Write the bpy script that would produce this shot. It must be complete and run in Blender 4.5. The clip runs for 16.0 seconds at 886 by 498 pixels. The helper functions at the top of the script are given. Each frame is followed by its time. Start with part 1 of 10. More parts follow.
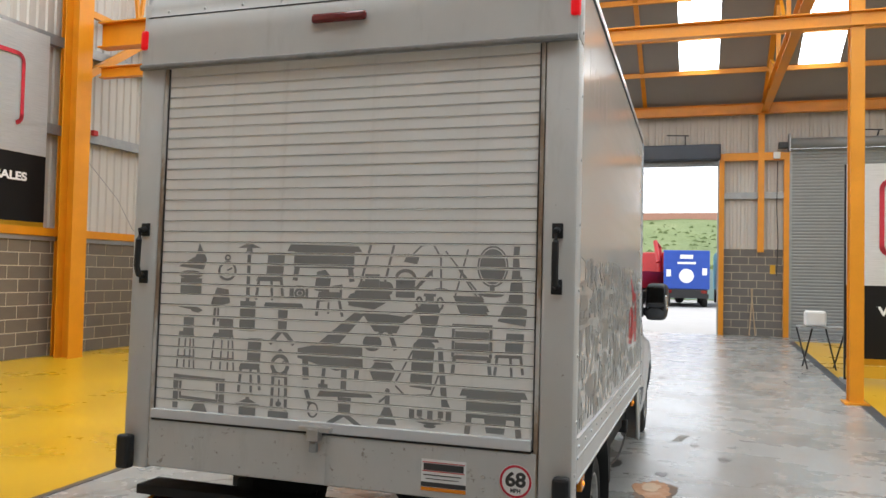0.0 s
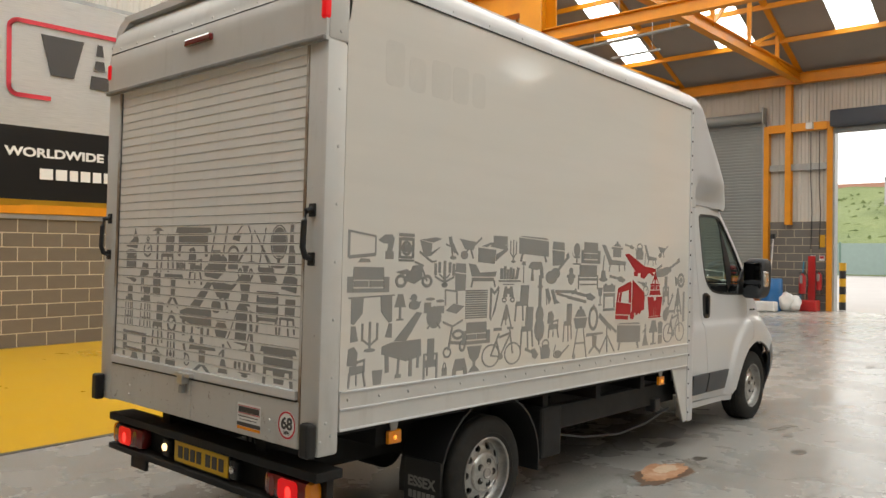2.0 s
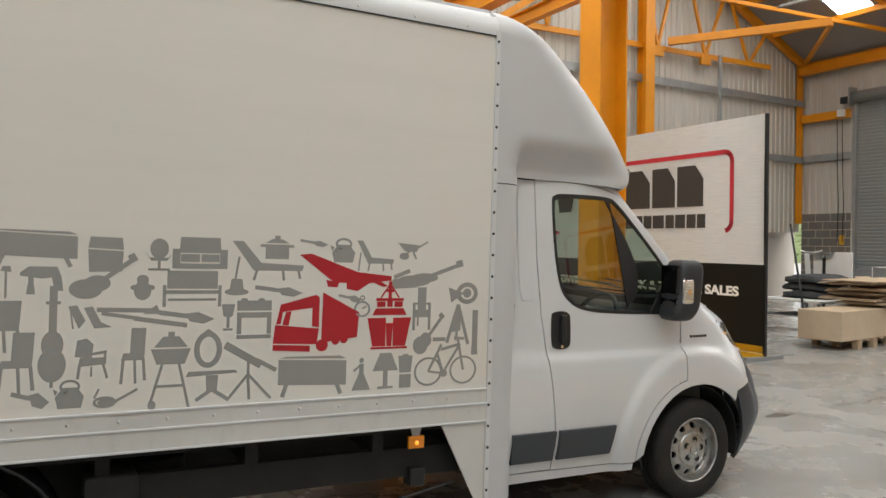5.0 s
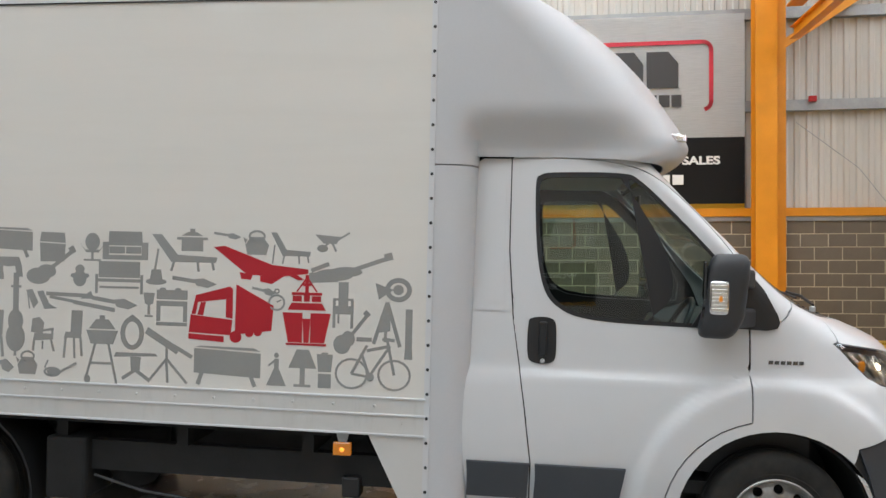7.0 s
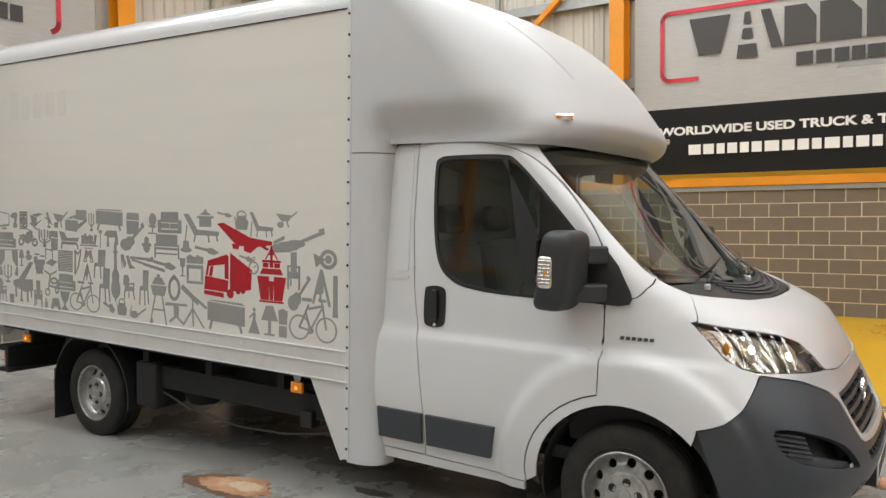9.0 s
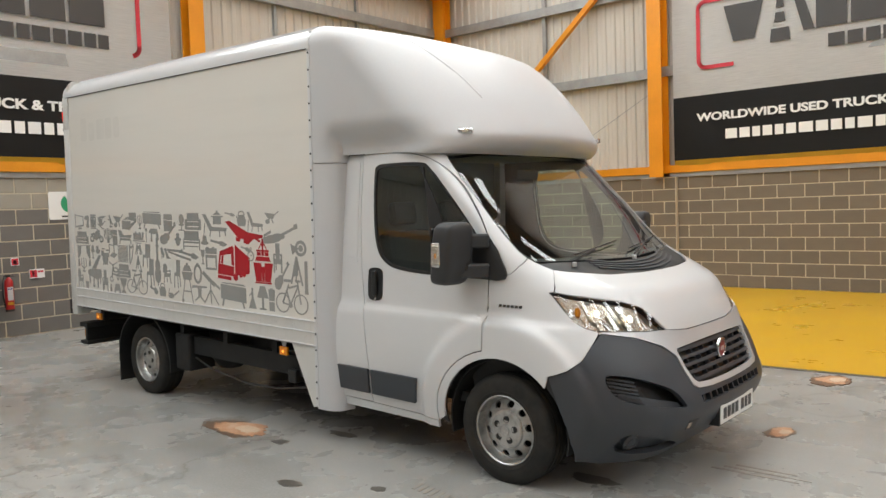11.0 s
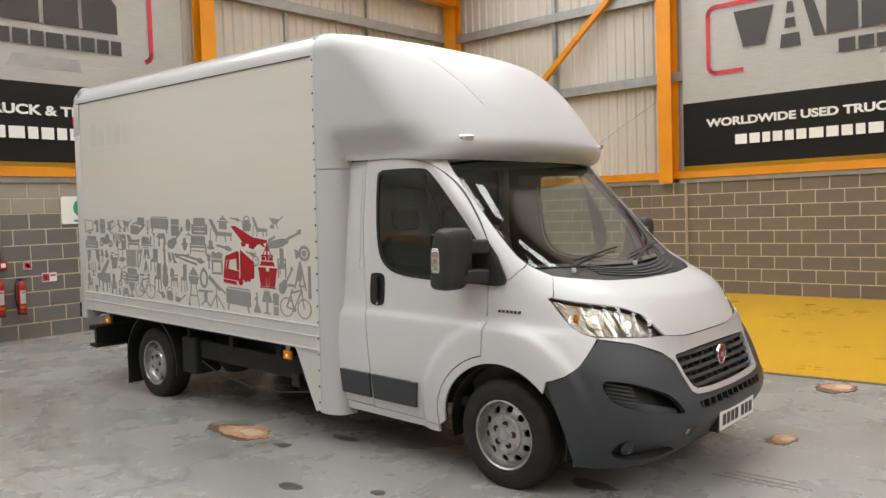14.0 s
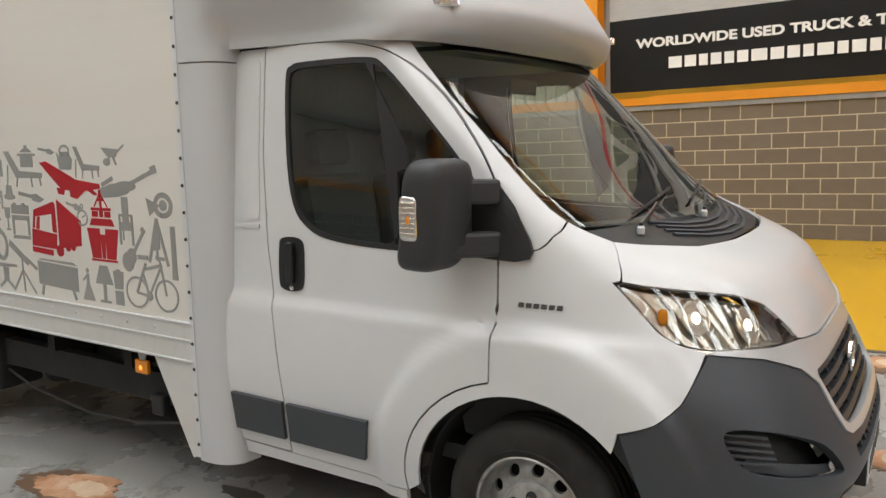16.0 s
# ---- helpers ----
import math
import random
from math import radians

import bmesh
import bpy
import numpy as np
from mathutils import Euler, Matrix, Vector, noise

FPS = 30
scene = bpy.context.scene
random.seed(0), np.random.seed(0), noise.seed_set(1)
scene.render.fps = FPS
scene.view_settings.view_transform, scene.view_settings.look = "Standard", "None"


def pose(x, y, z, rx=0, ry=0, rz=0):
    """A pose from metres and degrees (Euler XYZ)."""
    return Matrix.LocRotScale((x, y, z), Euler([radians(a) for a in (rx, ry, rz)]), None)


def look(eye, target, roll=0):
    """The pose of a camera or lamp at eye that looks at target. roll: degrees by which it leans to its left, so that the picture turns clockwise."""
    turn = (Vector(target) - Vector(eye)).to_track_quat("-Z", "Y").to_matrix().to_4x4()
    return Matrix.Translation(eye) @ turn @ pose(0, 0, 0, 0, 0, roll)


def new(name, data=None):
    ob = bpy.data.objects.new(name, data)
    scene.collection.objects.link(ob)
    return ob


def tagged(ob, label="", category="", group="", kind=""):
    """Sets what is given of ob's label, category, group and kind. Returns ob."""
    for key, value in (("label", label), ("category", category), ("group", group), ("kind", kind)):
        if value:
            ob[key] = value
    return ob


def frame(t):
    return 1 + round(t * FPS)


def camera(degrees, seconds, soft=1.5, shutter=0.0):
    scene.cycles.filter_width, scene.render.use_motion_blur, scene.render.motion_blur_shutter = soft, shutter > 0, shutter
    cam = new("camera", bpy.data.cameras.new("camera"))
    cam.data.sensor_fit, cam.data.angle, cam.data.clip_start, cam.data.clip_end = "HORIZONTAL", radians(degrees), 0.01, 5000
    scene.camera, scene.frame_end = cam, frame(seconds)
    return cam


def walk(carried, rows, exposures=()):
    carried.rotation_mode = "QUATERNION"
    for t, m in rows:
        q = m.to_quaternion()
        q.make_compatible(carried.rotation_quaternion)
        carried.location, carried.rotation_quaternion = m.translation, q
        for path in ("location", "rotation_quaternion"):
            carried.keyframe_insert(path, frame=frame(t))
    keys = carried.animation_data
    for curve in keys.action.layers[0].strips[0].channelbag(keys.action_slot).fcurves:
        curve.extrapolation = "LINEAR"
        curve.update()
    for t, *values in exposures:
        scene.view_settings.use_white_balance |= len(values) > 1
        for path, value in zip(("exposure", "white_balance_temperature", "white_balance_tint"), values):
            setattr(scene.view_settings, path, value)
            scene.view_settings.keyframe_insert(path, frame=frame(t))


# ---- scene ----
cam = camera(58.9, 16.0)
PATH = [
    (0, (1.52, -4.404, 1.586), (0.903, -2.502, 1.649), 1.2),
    (0.5, (2.174, -4.368, 1.589), (1.301, -2.569, 1.624), 0.8),
    (1, (2.787, -4.252, 1.565), (1.711, -2.567, 1.585), 0.4),
    (1.5, (3.343, -4.006, 1.571), (2.12, -2.423, 1.58), 0.3),
    (2, (3.767, -3.594, 1.59), (2.444, -2.094, 1.592), 0.5),
    (2.5, (4.044, -3.051, 1.614), (2.646, -1.621, 1.623), 0.5),
    (3, (4.292, -2.449, 1.653), (2.829, -1.085, 1.665), 0.7),
    (3.5, (4.432, -1.808, 1.667), (2.907, -0.514, 1.676), 0.8),
    (4, (4.589, -1.116, 1.679), (2.988, 0.083, 1.683), 0.9),
    (6.3, (4.693, 2.037, 1.57), (2.713, 2.32, 1.558), -0.2),
    (6.5, (4.687, 2.32, 1.568), (2.691, 2.448, 1.565), -0.1),
    (7, (4.712, 3.033, 1.559), (2.73, 2.766, 1.558), -0.1),
    (7.5, (4.562, 3.662, 1.559), (2.65, 3.075, 1.531), -0.2),
    (8, (4.345, 4.243, 1.588), (2.522, 3.42, 1.535), -0.1),
    (8.5, (4.32, 4.76, 1.593), (2.574, 3.787, 1.536), -0.1),
    (9, (4.435, 5.285, 1.592), (2.758, 4.199, 1.514), -0.4),
    (9.5, (4.516, 5.811, 1.602), (2.885, 4.657, 1.512), -0.7),
    (12, (4.679, 6.89, 1.631), (3.202, 5.545, 1.525), -2.5),
    (12.5, (4.688, 6.889, 1.633), (3.211, 5.545, 1.532), -2.5),
    (13, (4.685, 6.897, 1.631), (3.206, 5.555, 1.535), -2.3),
    (13.5, (4.681, 6.905, 1.632), (3.196, 5.569, 1.539), -2.1),
    (14, (4.61, 6.825, 1.628), (3.118, 5.496, 1.534), -1.9),
    (14.5, (4.451, 6.535, 1.587), (2.949, 5.218, 1.479), -1.7),
    (15, (4.126, 6.139, 1.574), (2.603, 4.85, 1.443), -1.7),
    (15.5, (3.736, 5.708, 1.599), (2.169, 4.477, 1.43), -2.0),
    (16, (3.288, 5.206, 1.574), (1.62, 4.132, 1.314), -2.2),
]
walk(cam, [(t, look(eye, target, roll)) for t, eye, target, roll in PATH], (
    (0.0, 0.0, 6550, 11), (1.5, -0.05, 7200, 12), (2.5, -0.14, 7500, 12), (4.0, -0.16, 7350, 12), (6.5, 0.03, 6500, 11), (7.5, 0.08, 6350, 12),
    (9.0, 0.06, 6850, 11), (13.0, 0.02, 6950, 12), (16.0, 0.03, 6950, 12)))

# ---- light ----
world = bpy.data.worlds.new("overcast_sky")
scene.world = world
world.use_nodes = True
_wn = world.node_tree.nodes
_sky = _wn.new("ShaderNodeTexSky")
_sky.sky_type = "NISHITA"
_sky.sun_disc = False
_sky.sun_elevation = radians(38)
_sky.sun_rotation = radians(160)
_sky.dust_density = 1.5
_sky.air_density = 1.0
_wn["Background"].inputs["Strength"].default_value = 0.15
_veil = _wn.new("ShaderNodeMix")
_veil.data_type = "RGBA"
_veil.inputs["Factor"].default_value = 0.7
_veil.inputs[7].default_value = (19.5, 20.2, 21.4, 1)
world.node_tree.links.new(_sky.outputs[0], _veil.inputs[6])
world.node_tree.links.new(_veil.outputs[2], _wn["Background"].inputs["Color"])
sun_data = bpy.data.lights.new("sun", "SUN")
sun_data.energy, sun_data.angle, sun_data.color = 2.0, radians(12), (1.0, 0.95, 0.88)
sun = new("sun", sun_data)
sun.matrix_world = look((0, 0, 40), (-13.7, -27, 0))
ROOFLIGHT = 6.9
EXPOSURE = 0.0
scene.view_settings.exposure = EXPOSURE


# ---- materials ----
class Nodes:
    """A small wrapper to write node materials briefly."""

    def __init__(self, name):
        self.m = bpy.data.materials.new(name)
        self.m.use_nodes = True
        self.t = self.m.node_tree
        self.b = self.t.nodes["Principled BSDF"]
        self.co = self.t.nodes.new("ShaderNodeTexCoord").outputs["Object"]

    def add(self, kind, **values):
        n = self.t.nodes.new(kind)
        for k, v in values.items():
            n.inputs[k.replace("_", " ")].default_value = v
        return n

    def link(self, a, b):
        self.t.links.new(a, b)

    def noise(self, scale, detail=4.0, rough=0.55, stretch=None, where=None):
        n = self.add("ShaderNodeTexNoise", Scale=scale, Detail=detail, Roughness=rough)
        src = where or self.co
        if stretch:
            mp = self.add("ShaderNodeMapping", Scale=stretch)
            self.link(src, mp.inputs["Vector"])
            src = mp.outputs[0]
        self.link(src, n.inputs["Vector"])
        return n.outputs["Fac"]

    def ramp(self, fac, stops):
        r = self.t.nodes.new("ShaderNodeValToRGB")
        while len(r.color_ramp.elements) < len(stops):
            r.color_ramp.elements.new(0.5)
        for e, (p, c) in zip(r.color_ramp.elements, stops):
            e.position = p
            e.color = c if len(c) == 4 else (*c, 1)
        self.link(fac, r.inputs["Fac"])
        return r.outputs["Color"]

    def mix(self, fac, a, b, kind="MIX"):
        n = self.t.nodes.new("ShaderNodeMix")
        n.data_type, n.blend_type = "RGBA", kind
        for sock, v in ((n.inputs["Factor"], fac), (n.inputs[6], a), (n.inputs[7], b)):
            if isinstance(v, (int, float)):
                sock.default_value = v
            elif isinstance(v, tuple):
                sock.default_value = v if len(v) == 4 else (*v, 1)
            else:
                self.link(v, sock)
        return n.outputs[2]

    def out(self, color=None, rough=None, metal=None, bump=None, bump_strength=0.2, bump_dist=0.01, **values):
        for sock, v in (("Base Color", color), ("Roughness", rough), ("Metallic", metal)):
            if v is None:
                continue
            if isinstance(v, (int, float)):
                self.b.inputs[sock].default_value = v
            elif isinstance(v, tuple):
                self.b.inputs[sock].default_value = v if len(v) == 4 else (*v, 1)
            else:
                self.link(v, self.b.inputs[sock])
        if bump is not None:
            n = self.add("ShaderNodeBump", Strength=bump_strength, Distance=bump_dist)
            self.link(bump, n.inputs["Height"])
            self.link(n.outputs[0], self.b.inputs["Normal"])
        for k, v in values.items():
            self.b.inputs[k.replace("_", " ")].default_value = v
        return self.m


def shade(c, k):
    return tuple(min(1.0, v * k) for v in c[:3])


def painted(name, c, rough=0.4, wear=0.12, scale=3.0, grain=60.0, metal=0.0, coat=0.0):
    """Paint or plastic with faint blotches and fine grain."""
    n = Nodes(name)
    big = n.noise(scale, 5)
    fine = n.noise(grain, 3)
    col = n.ramp(big, [(0.25, shade(c, 1 - wear)), (0.75, shade(c, 1 + wear * 0.5))])
    col = n.mix(0.25, col, n.ramp(fine, [(0.3, shade(c, 1 - wear)), (0.7, shade(c, 1 + wear * 0.4))]))
    r = n.ramp(big, [(0.2, (rough * 0.8,) * 3), (0.8, (min(1, rough * 1.25),) * 3)])
    return n.out(col, r, metal, fine, 0.05, 0.002, Coat_Weight=coat)


def plain_mat(name, c, rough=0.5, metal=0.0, **values):
    return Nodes(name).out(c, rough, metal, **values)


def glowing(name, c, strength):
    n = Nodes(name)
    return n.out(c, 0.4, Emission_Color=(*c, 1), Emission_Strength=strength)


def make_concrete():
    n = Nodes("polished_concrete")
    big = n.noise(0.35, 6, 0.6)
    mid = n.noise(1.3, 12, 0.62)
    fine = n.noise(60, 5, 0.7)
    speck = n.noise(16, 8, 0.75)
    col = n.ramp(big, [(0.3, (0.255, 0.247, 0.230)), (0.5, (0.315, 0.308, 0.292)), (0.72, (0.365, 0.36, 0.345))])
    col = n.mix(0.42, col, n.ramp(mid, [(0.2, (0.185, 0.176, 0.160)), (0.5, (0.315, 0.306, 0.288)), (0.82, (0.41, 0.404, 0.388))]))
    col = n.mix(0.22, col, n.ramp(fine, [(0.3, (0.13, 0.125, 0.115)), (0.7, (0.42, 0.415, 0.40))]))
    # brown soaked-in stains, tan dust, pale scuffs, tyre marks
    stain = n.noise(0.7, 10, 0.66, (1, 0.55, 1))
    col = n.mix(n.ramp(stain, [(0.50, (0, 0, 0)), (0.74, (0.62, 0.62, 0.62))]), col, (0.150, 0.122, 0.092))
    drop = n.noise(3.1, 7, 0.6, (1, 0.7, 1))
    col = n.mix(n.ramp(drop, [(0.68, (0, 0, 0)), (0.76, (0.6, 0.6, 0.6))]), col, (0.085, 0.076, 0.064))
    dust = n.noise(0.55, 9, 0.68, (0.8, 1.2, 1))
    col = n.mix(n.ramp(dust, [(0.54, (0, 0, 0)), (0.78, (0.5, 0.5, 0.5))]), col, (0.36, 0.31, 0.24))
    track = n.noise(2.6, 6, 0.65, (1, 0.05, 1))
    col = n.mix(n.ramp(track, [(0.56, (0, 0, 0)), (0.80, (0.42, 0.42, 0.42))]), col, (0.14, 0.128, 0.11))
    scrape = n.noise(5.0, 5, 0.7, (0.16, 1.4, 1))
    col = n.mix(n.ramp(scrape, [(0.62, (0, 0, 0)), (0.78, (0.3, 0.3, 0.3))]), col, (0.46, 0.45, 0.43))
    col = n.mix(n.ramp(speck, [(0.64, (0, 0, 0)), (0.76, (0.45, 0.45, 0.45))]), col, (0.13, 0.118, 0.102))
    col = n.mix(n.ramp(speck, [(0.24, (0.4, 0.4, 0.4)), (0.36, (0, 0, 0))]), col, (0.43, 0.42, 0.40))
    # long wandering cracks
    crack = n.add("ShaderNodeTexVoronoi", Scale=0.24)
    crack.feature = "DISTANCE_TO_EDGE"
    wob = n.add("ShaderNodeTexNoise", Scale=1.6, Detail=7.0, Roughness=0.6)
    n.link(n.co, wob.inputs["Vector"])
    add = n.t.nodes.new("ShaderNodeVectorMath")
    add.operation = "ADD"
    n.link(n.co, add.inputs[0])
    n.link(wob.outputs["Color"], add.inputs[1])
    n.link(add.outputs[0], crack.inputs["Vector"])
    line = n.ramp(crack.outputs["Distance"], [(0.0, (0.6, 0.6, 0.6)), (0.0028, (0.25, 0.25, 0.25)), (0.012, (0, 0, 0))])
    col = n.mix(line, col, (0.09, 0.078, 0.065))
    gloss = n.ramp(mid, [(0.25, (0.17,) * 3), (0.52, (0.28,) * 3), (0.80, (0.42,) * 3)])
    return n.out(col, gloss, 0.0, speck, 0.08, 0.004, Specular_IOR_Level=0.6)


def make_yellow_floor():
    n = Nodes("yellow_floor_paint")
    big = n.noise(0.7, 6, 0.6)
    mid = n.noise(5, 6, 0.65)
    col = n.ramp(big, [(0.3, (0.56, 0.305, 0.010)), (0.7, (0.65, 0.375, 0.016))])
    scuff = n.ramp(mid, [(0.62, (0, 0, 0)), (0.78, (0.35, 0.35, 0.35))])
    col = n.mix(scuff, col, (0.42, 0.27, 0.06))
    return n.out(col, n.ramp(big, [(0.3, (0.24,) * 3), (0.7, (0.36,) * 3)]), 0, mid, 0.02, 0.003)


def make_block(name, c, k=1.0):
    n = Nodes(name)
    rnd = n.t.nodes.new("ShaderNodeObjectInfo").outputs["Random"]
    base = n.ramp(rnd, [(0.0, shade(c, 0.62)), (0.3, shade(c, 0.92)), (0.7, shade(c, 1.18)), (1.0, shade(c, 0.78))])
    isl = n.t.nodes.new("ShaderNodeNewGeometry").outputs["Random Per Island"]
    base = n.mix(0.45, base, n.ramp(isl, [(0.0, shade(c, 0.72)), (0.6, shade(c, 1.04)), (1.0, shade(c, 1.16))]))
    fine = n.noise(55, 6, 0.7)
    big = n.noise(2.2, 6, 0.65)
    col = n.mix(0.30, base, n.ramp(fine, [(0.3, shade(c, 0.55)), (0.7, shade(c, 1.4))]))
    col = n.mix(0.3, col, n.ramp(big, [(0.3, shade(c, 0.7)), (0.7, shade(c, 1.2))]))
    return n.out(col, 0.9, 0, fine, 0.6, 0.005)


def make_cladding():
    n = Nodes("cream_steel_cladding")
    big = n.noise(0.5, 5, 0.6, (1, 1, 0.35))
    streak = n.noise(6, 4, 0.6, (1, 1, 0.06))
    col = n.ramp(big, [(0.3, (0.47, 0.445, 0.40)), (0.7, (0.56, 0.535, 0.49))])
    col = n.mix(n.ramp(streak, [(0.55, (0, 0, 0)), (0.8, (0.35, 0.35, 0.35))]), col, (0.36, 0.32, 0.26))
    return n.out(col, 0.5, 0, streak, 0.05, 0.003)


def make_banner():
    n = Nodes("brushed_silver_vinyl")
    lines = n.noise(14, 5, 0.7, (0.22, 7, 1))
    big = n.noise(0.8, 4)
    col = n.ramp(lines, [(0.3, (0.66, 0.655, 0.645)), (0.5, (0.77, 0.765, 0.755)), (0.72, (0.86, 0.855, 0.845))])
    return n.out(col, 0.5, 0.0, big, 0.05, 0.03)


def make_van_white():
    n = Nodes("white_van_paint")
    big = n.noise(1.1, 5, 0.6)
    fine = n.noise(240, 2)
    col = n.ramp(big, [(0.3, (0.57, 0.575, 0.585)), (0.7, (0.61, 0.615, 0.625))])
    return n.out(col, 0.28, 0, fine, 0.02, 0.0005, Coat_Weight=0.5, Coat_Roughness=0.08)


def make_box_panel():
    n = Nodes("dull_white_grp_panel")
    big = n.noise(0.9, 3, 0.5, (1, 0.5, 2.2))
    smear = n.noise(2.2, 4, 0.55, (1, 0.35, 6.0))
    fine = n.noise(180, 2)
    col = n.ramp(big, [(0.1, (0.655, 0.632, 0.588)), (0.9, (0.685, 0.662, 0.618))])
    col = n.mix(n.ramp(smear, [(0.45, (0, 0, 0)), (0.95, (0.28, 0.28, 0.28))]), col, (0.56, 0.54, 0.50))
    return n.out(col, n.ramp(smear, [(0.3, (0.07,) * 3), (0.8, (0.16,) * 3)]), 0, fine, 0.015, 0.0005, Specular_IOR_Level=0.5)


# k scales the white; it offsets how brightly each rear part is lit.
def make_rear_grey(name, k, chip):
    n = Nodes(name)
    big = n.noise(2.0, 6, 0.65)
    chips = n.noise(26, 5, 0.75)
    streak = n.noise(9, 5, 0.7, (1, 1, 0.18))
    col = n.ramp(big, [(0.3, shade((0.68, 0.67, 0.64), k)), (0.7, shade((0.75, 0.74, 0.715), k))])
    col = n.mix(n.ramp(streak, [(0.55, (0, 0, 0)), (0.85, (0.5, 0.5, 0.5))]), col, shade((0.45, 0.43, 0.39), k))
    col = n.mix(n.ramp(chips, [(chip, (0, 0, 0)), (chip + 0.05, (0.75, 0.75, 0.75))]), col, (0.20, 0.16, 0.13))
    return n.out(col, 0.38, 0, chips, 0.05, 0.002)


def make_rusty_channel():
    n = Nodes("rust_stained_channel_paint")
    a = n.noise(7, 6, 0.7, (1, 1, 0.35))
    col = n.ramp(a, [(0.42, (0.55, 0.53, 0.50)), (0.52, (0.33, 0.25, 0.18)), (0.66, (0.17, 0.085, 0.045))])
    return n.out(col, 0.6, 0, a, 0.2, 0.003)


def make_rust_patch():
    n = Nodes("sawdust_stain")
    a = n.noise(6, 7, 0.7)
    col = n.ramp(a, [(0.3, (0.26, 0.11, 0.05)), (0.5, (0.42, 0.22, 0.12)), (0.75, (0.56, 0.40, 0.29))])
    return n.out(col, 0.8, 0, a, 0.4, 0.01)


def make_tyre():
    n = Nodes("tyre_rubber")
    a = n.noise(9, 5, 0.65)
    col = n.ramp(a, [(0.35, (0.014, 0.0135, 0.013)), (0.75, (0.038, 0.035, 0.031))])
    return n.out(col, n.ramp(a, [(0.3, (0.62,) * 3), (0.7, (0.85,) * 3)]), 0, a, 0.1, 0.002, Specular_IOR_Level=0.25)


def make_steel_wheel(name, k):
    n = Nodes(name)
    a = n.noise(11, 6, 0.7)
    col = n.ramp(a, [(0.3, shade((0.30, 0.298, 0.29), k)), (0.6, shade((0.52, 0.515, 0.50), k)), (0.74, (0.15, 0.115, 0.09))])
    return n.out(col, 0.32, 0.75, a, 0.06, 0.002)


def make_cardboard():
    n = Nodes("cardboard")
    a = n.noise(4, 5, 0.6)
    rnd = n.t.nodes.new("ShaderNodeObjectInfo").outputs["Random"]
    col = n.mix(0.5, n.ramp(a, [(0.3, (0.44, 0.32, 0.21)), (0.7, (0.60, 0.47, 0.34))]), n.ramp(rnd, [(0, (0.38, 0.27, 0.17)), (1, (0.62, 0.50, 0.36))]))
    return n.out(col, 0.85, 0, a, 0.2, 0.004)


def make_grass():
    n = Nodes("hillside_grass")
    a = n.noise(0.25, 7, 0.7)
    b = n.noise(3, 6, 0.7)
    col = n.ramp(a, [(0.3, (0.10, 0.15, 0.05)), (0.6, (0.16, 0.21, 0.075)), (0.8, (0.25, 0.25, 0.12))])
    col = n.mix(0.4, col, n.ramp(b, [(0.3, (0.08, 0.12, 0.05)), (0.7, (0.20, 0.24, 0.10))]))
    return n.out(col, 0.9, 0, b, 0.8, 0.2)


def make_glass(name, tint, rough=0.0, mirror=0.09):
    n = Nodes(name)
    g = n.t.nodes.new("ShaderNodeBsdfGlossy")
    g.inputs["Roughness"].default_value = rough
    t = n.t.nodes.new("ShaderNodeBsdfTransparent")
    t.inputs["Color"].default_value = (*tint, 1)
    lw = n.t.nodes.new("ShaderNodeLayerWeight")
    lw.inputs["Blend"].default_value = 0.5
    p = n.t.nodes.new("ShaderNodeMath")
    p.operation = "POWER"
    p.inputs[1].default_value = 4.0
    n.link(lw.outputs["Facing"], p.inputs[0])
    f = n.t.nodes.new("ShaderNodeMath")
    f.operation = "MULTIPLY_ADD"
    f.inputs[1].default_value = 0.9
    f.inputs[2].default_value = mirror
    n.link(p.outputs[0], f.inputs[0])
    mx = n.t.nodes.new("ShaderNodeMixShader")
    n.link(f.outputs[0], mx.inputs[0])
    n.link(t.outputs[0], mx.inputs[1])
    n.link(g.outputs[0], mx.inputs[2])
    n.link(mx.outputs[0], n.t.nodes["Material Output"].inputs["Surface"])
    return n.m


CONCRETE = make_concrete()
YELLOW_FLOOR = make_yellow_floor()
BLOCK = make_block("concrete_block", (0.168, 0.139, 0.107))
BLOCK_DARK = make_block("grey_painted_block", (0.150, 0.138, 0.126))
BLOCK_PALE = make_block("pale_concrete_block", (0.31, 0.285, 0.24))
MORTAR = painted("mortar", (0.55, 0.475, 0.36), 0.95, 0.15, 6)
CLADDING = make_cladding()
ROOF_LINING = painted("grey_roof_lining", (0.275, 0.266, 0.262), 0.8, 0.15, 1.2)
ORANGE = painted("orange_steel_paint", (0.72, 0.27, 0.008), 0.42, 0.2, 2.0)
GALV = painted("galvanised_steel", (0.36, 0.37, 0.37), 0.45, 0.25, 4.0, 30, 0.5)
SHUTTER_GREY = painted("grey_shutter_steel", (0.27, 0.285, 0.285), 0.45, 0.15, 1.5, 40, 0.25)
DARK_BLUE = painted("dark_blue_shutter_hood", (0.028, 0.038, 0.055), 0.4, 0.2, 2)
BANNER = make_banner()
BANNER_BLACK = painted("black_vinyl", (0.014, 0.0135, 0.0135), 0.5, 0.25, 1.5)
BANNER_YELLOW = painted("yellow_vinyl_band", (0.62, 0.34, 0.015), 0.5, 0.15, 1.5)
PRINT_WHITE = plain_mat("white_print", (0.78, 0.78, 0.77), 0.5)
PRINT_DARK = plain_mat("charcoal_print", (0.045, 0.043, 0.043), 0.5)
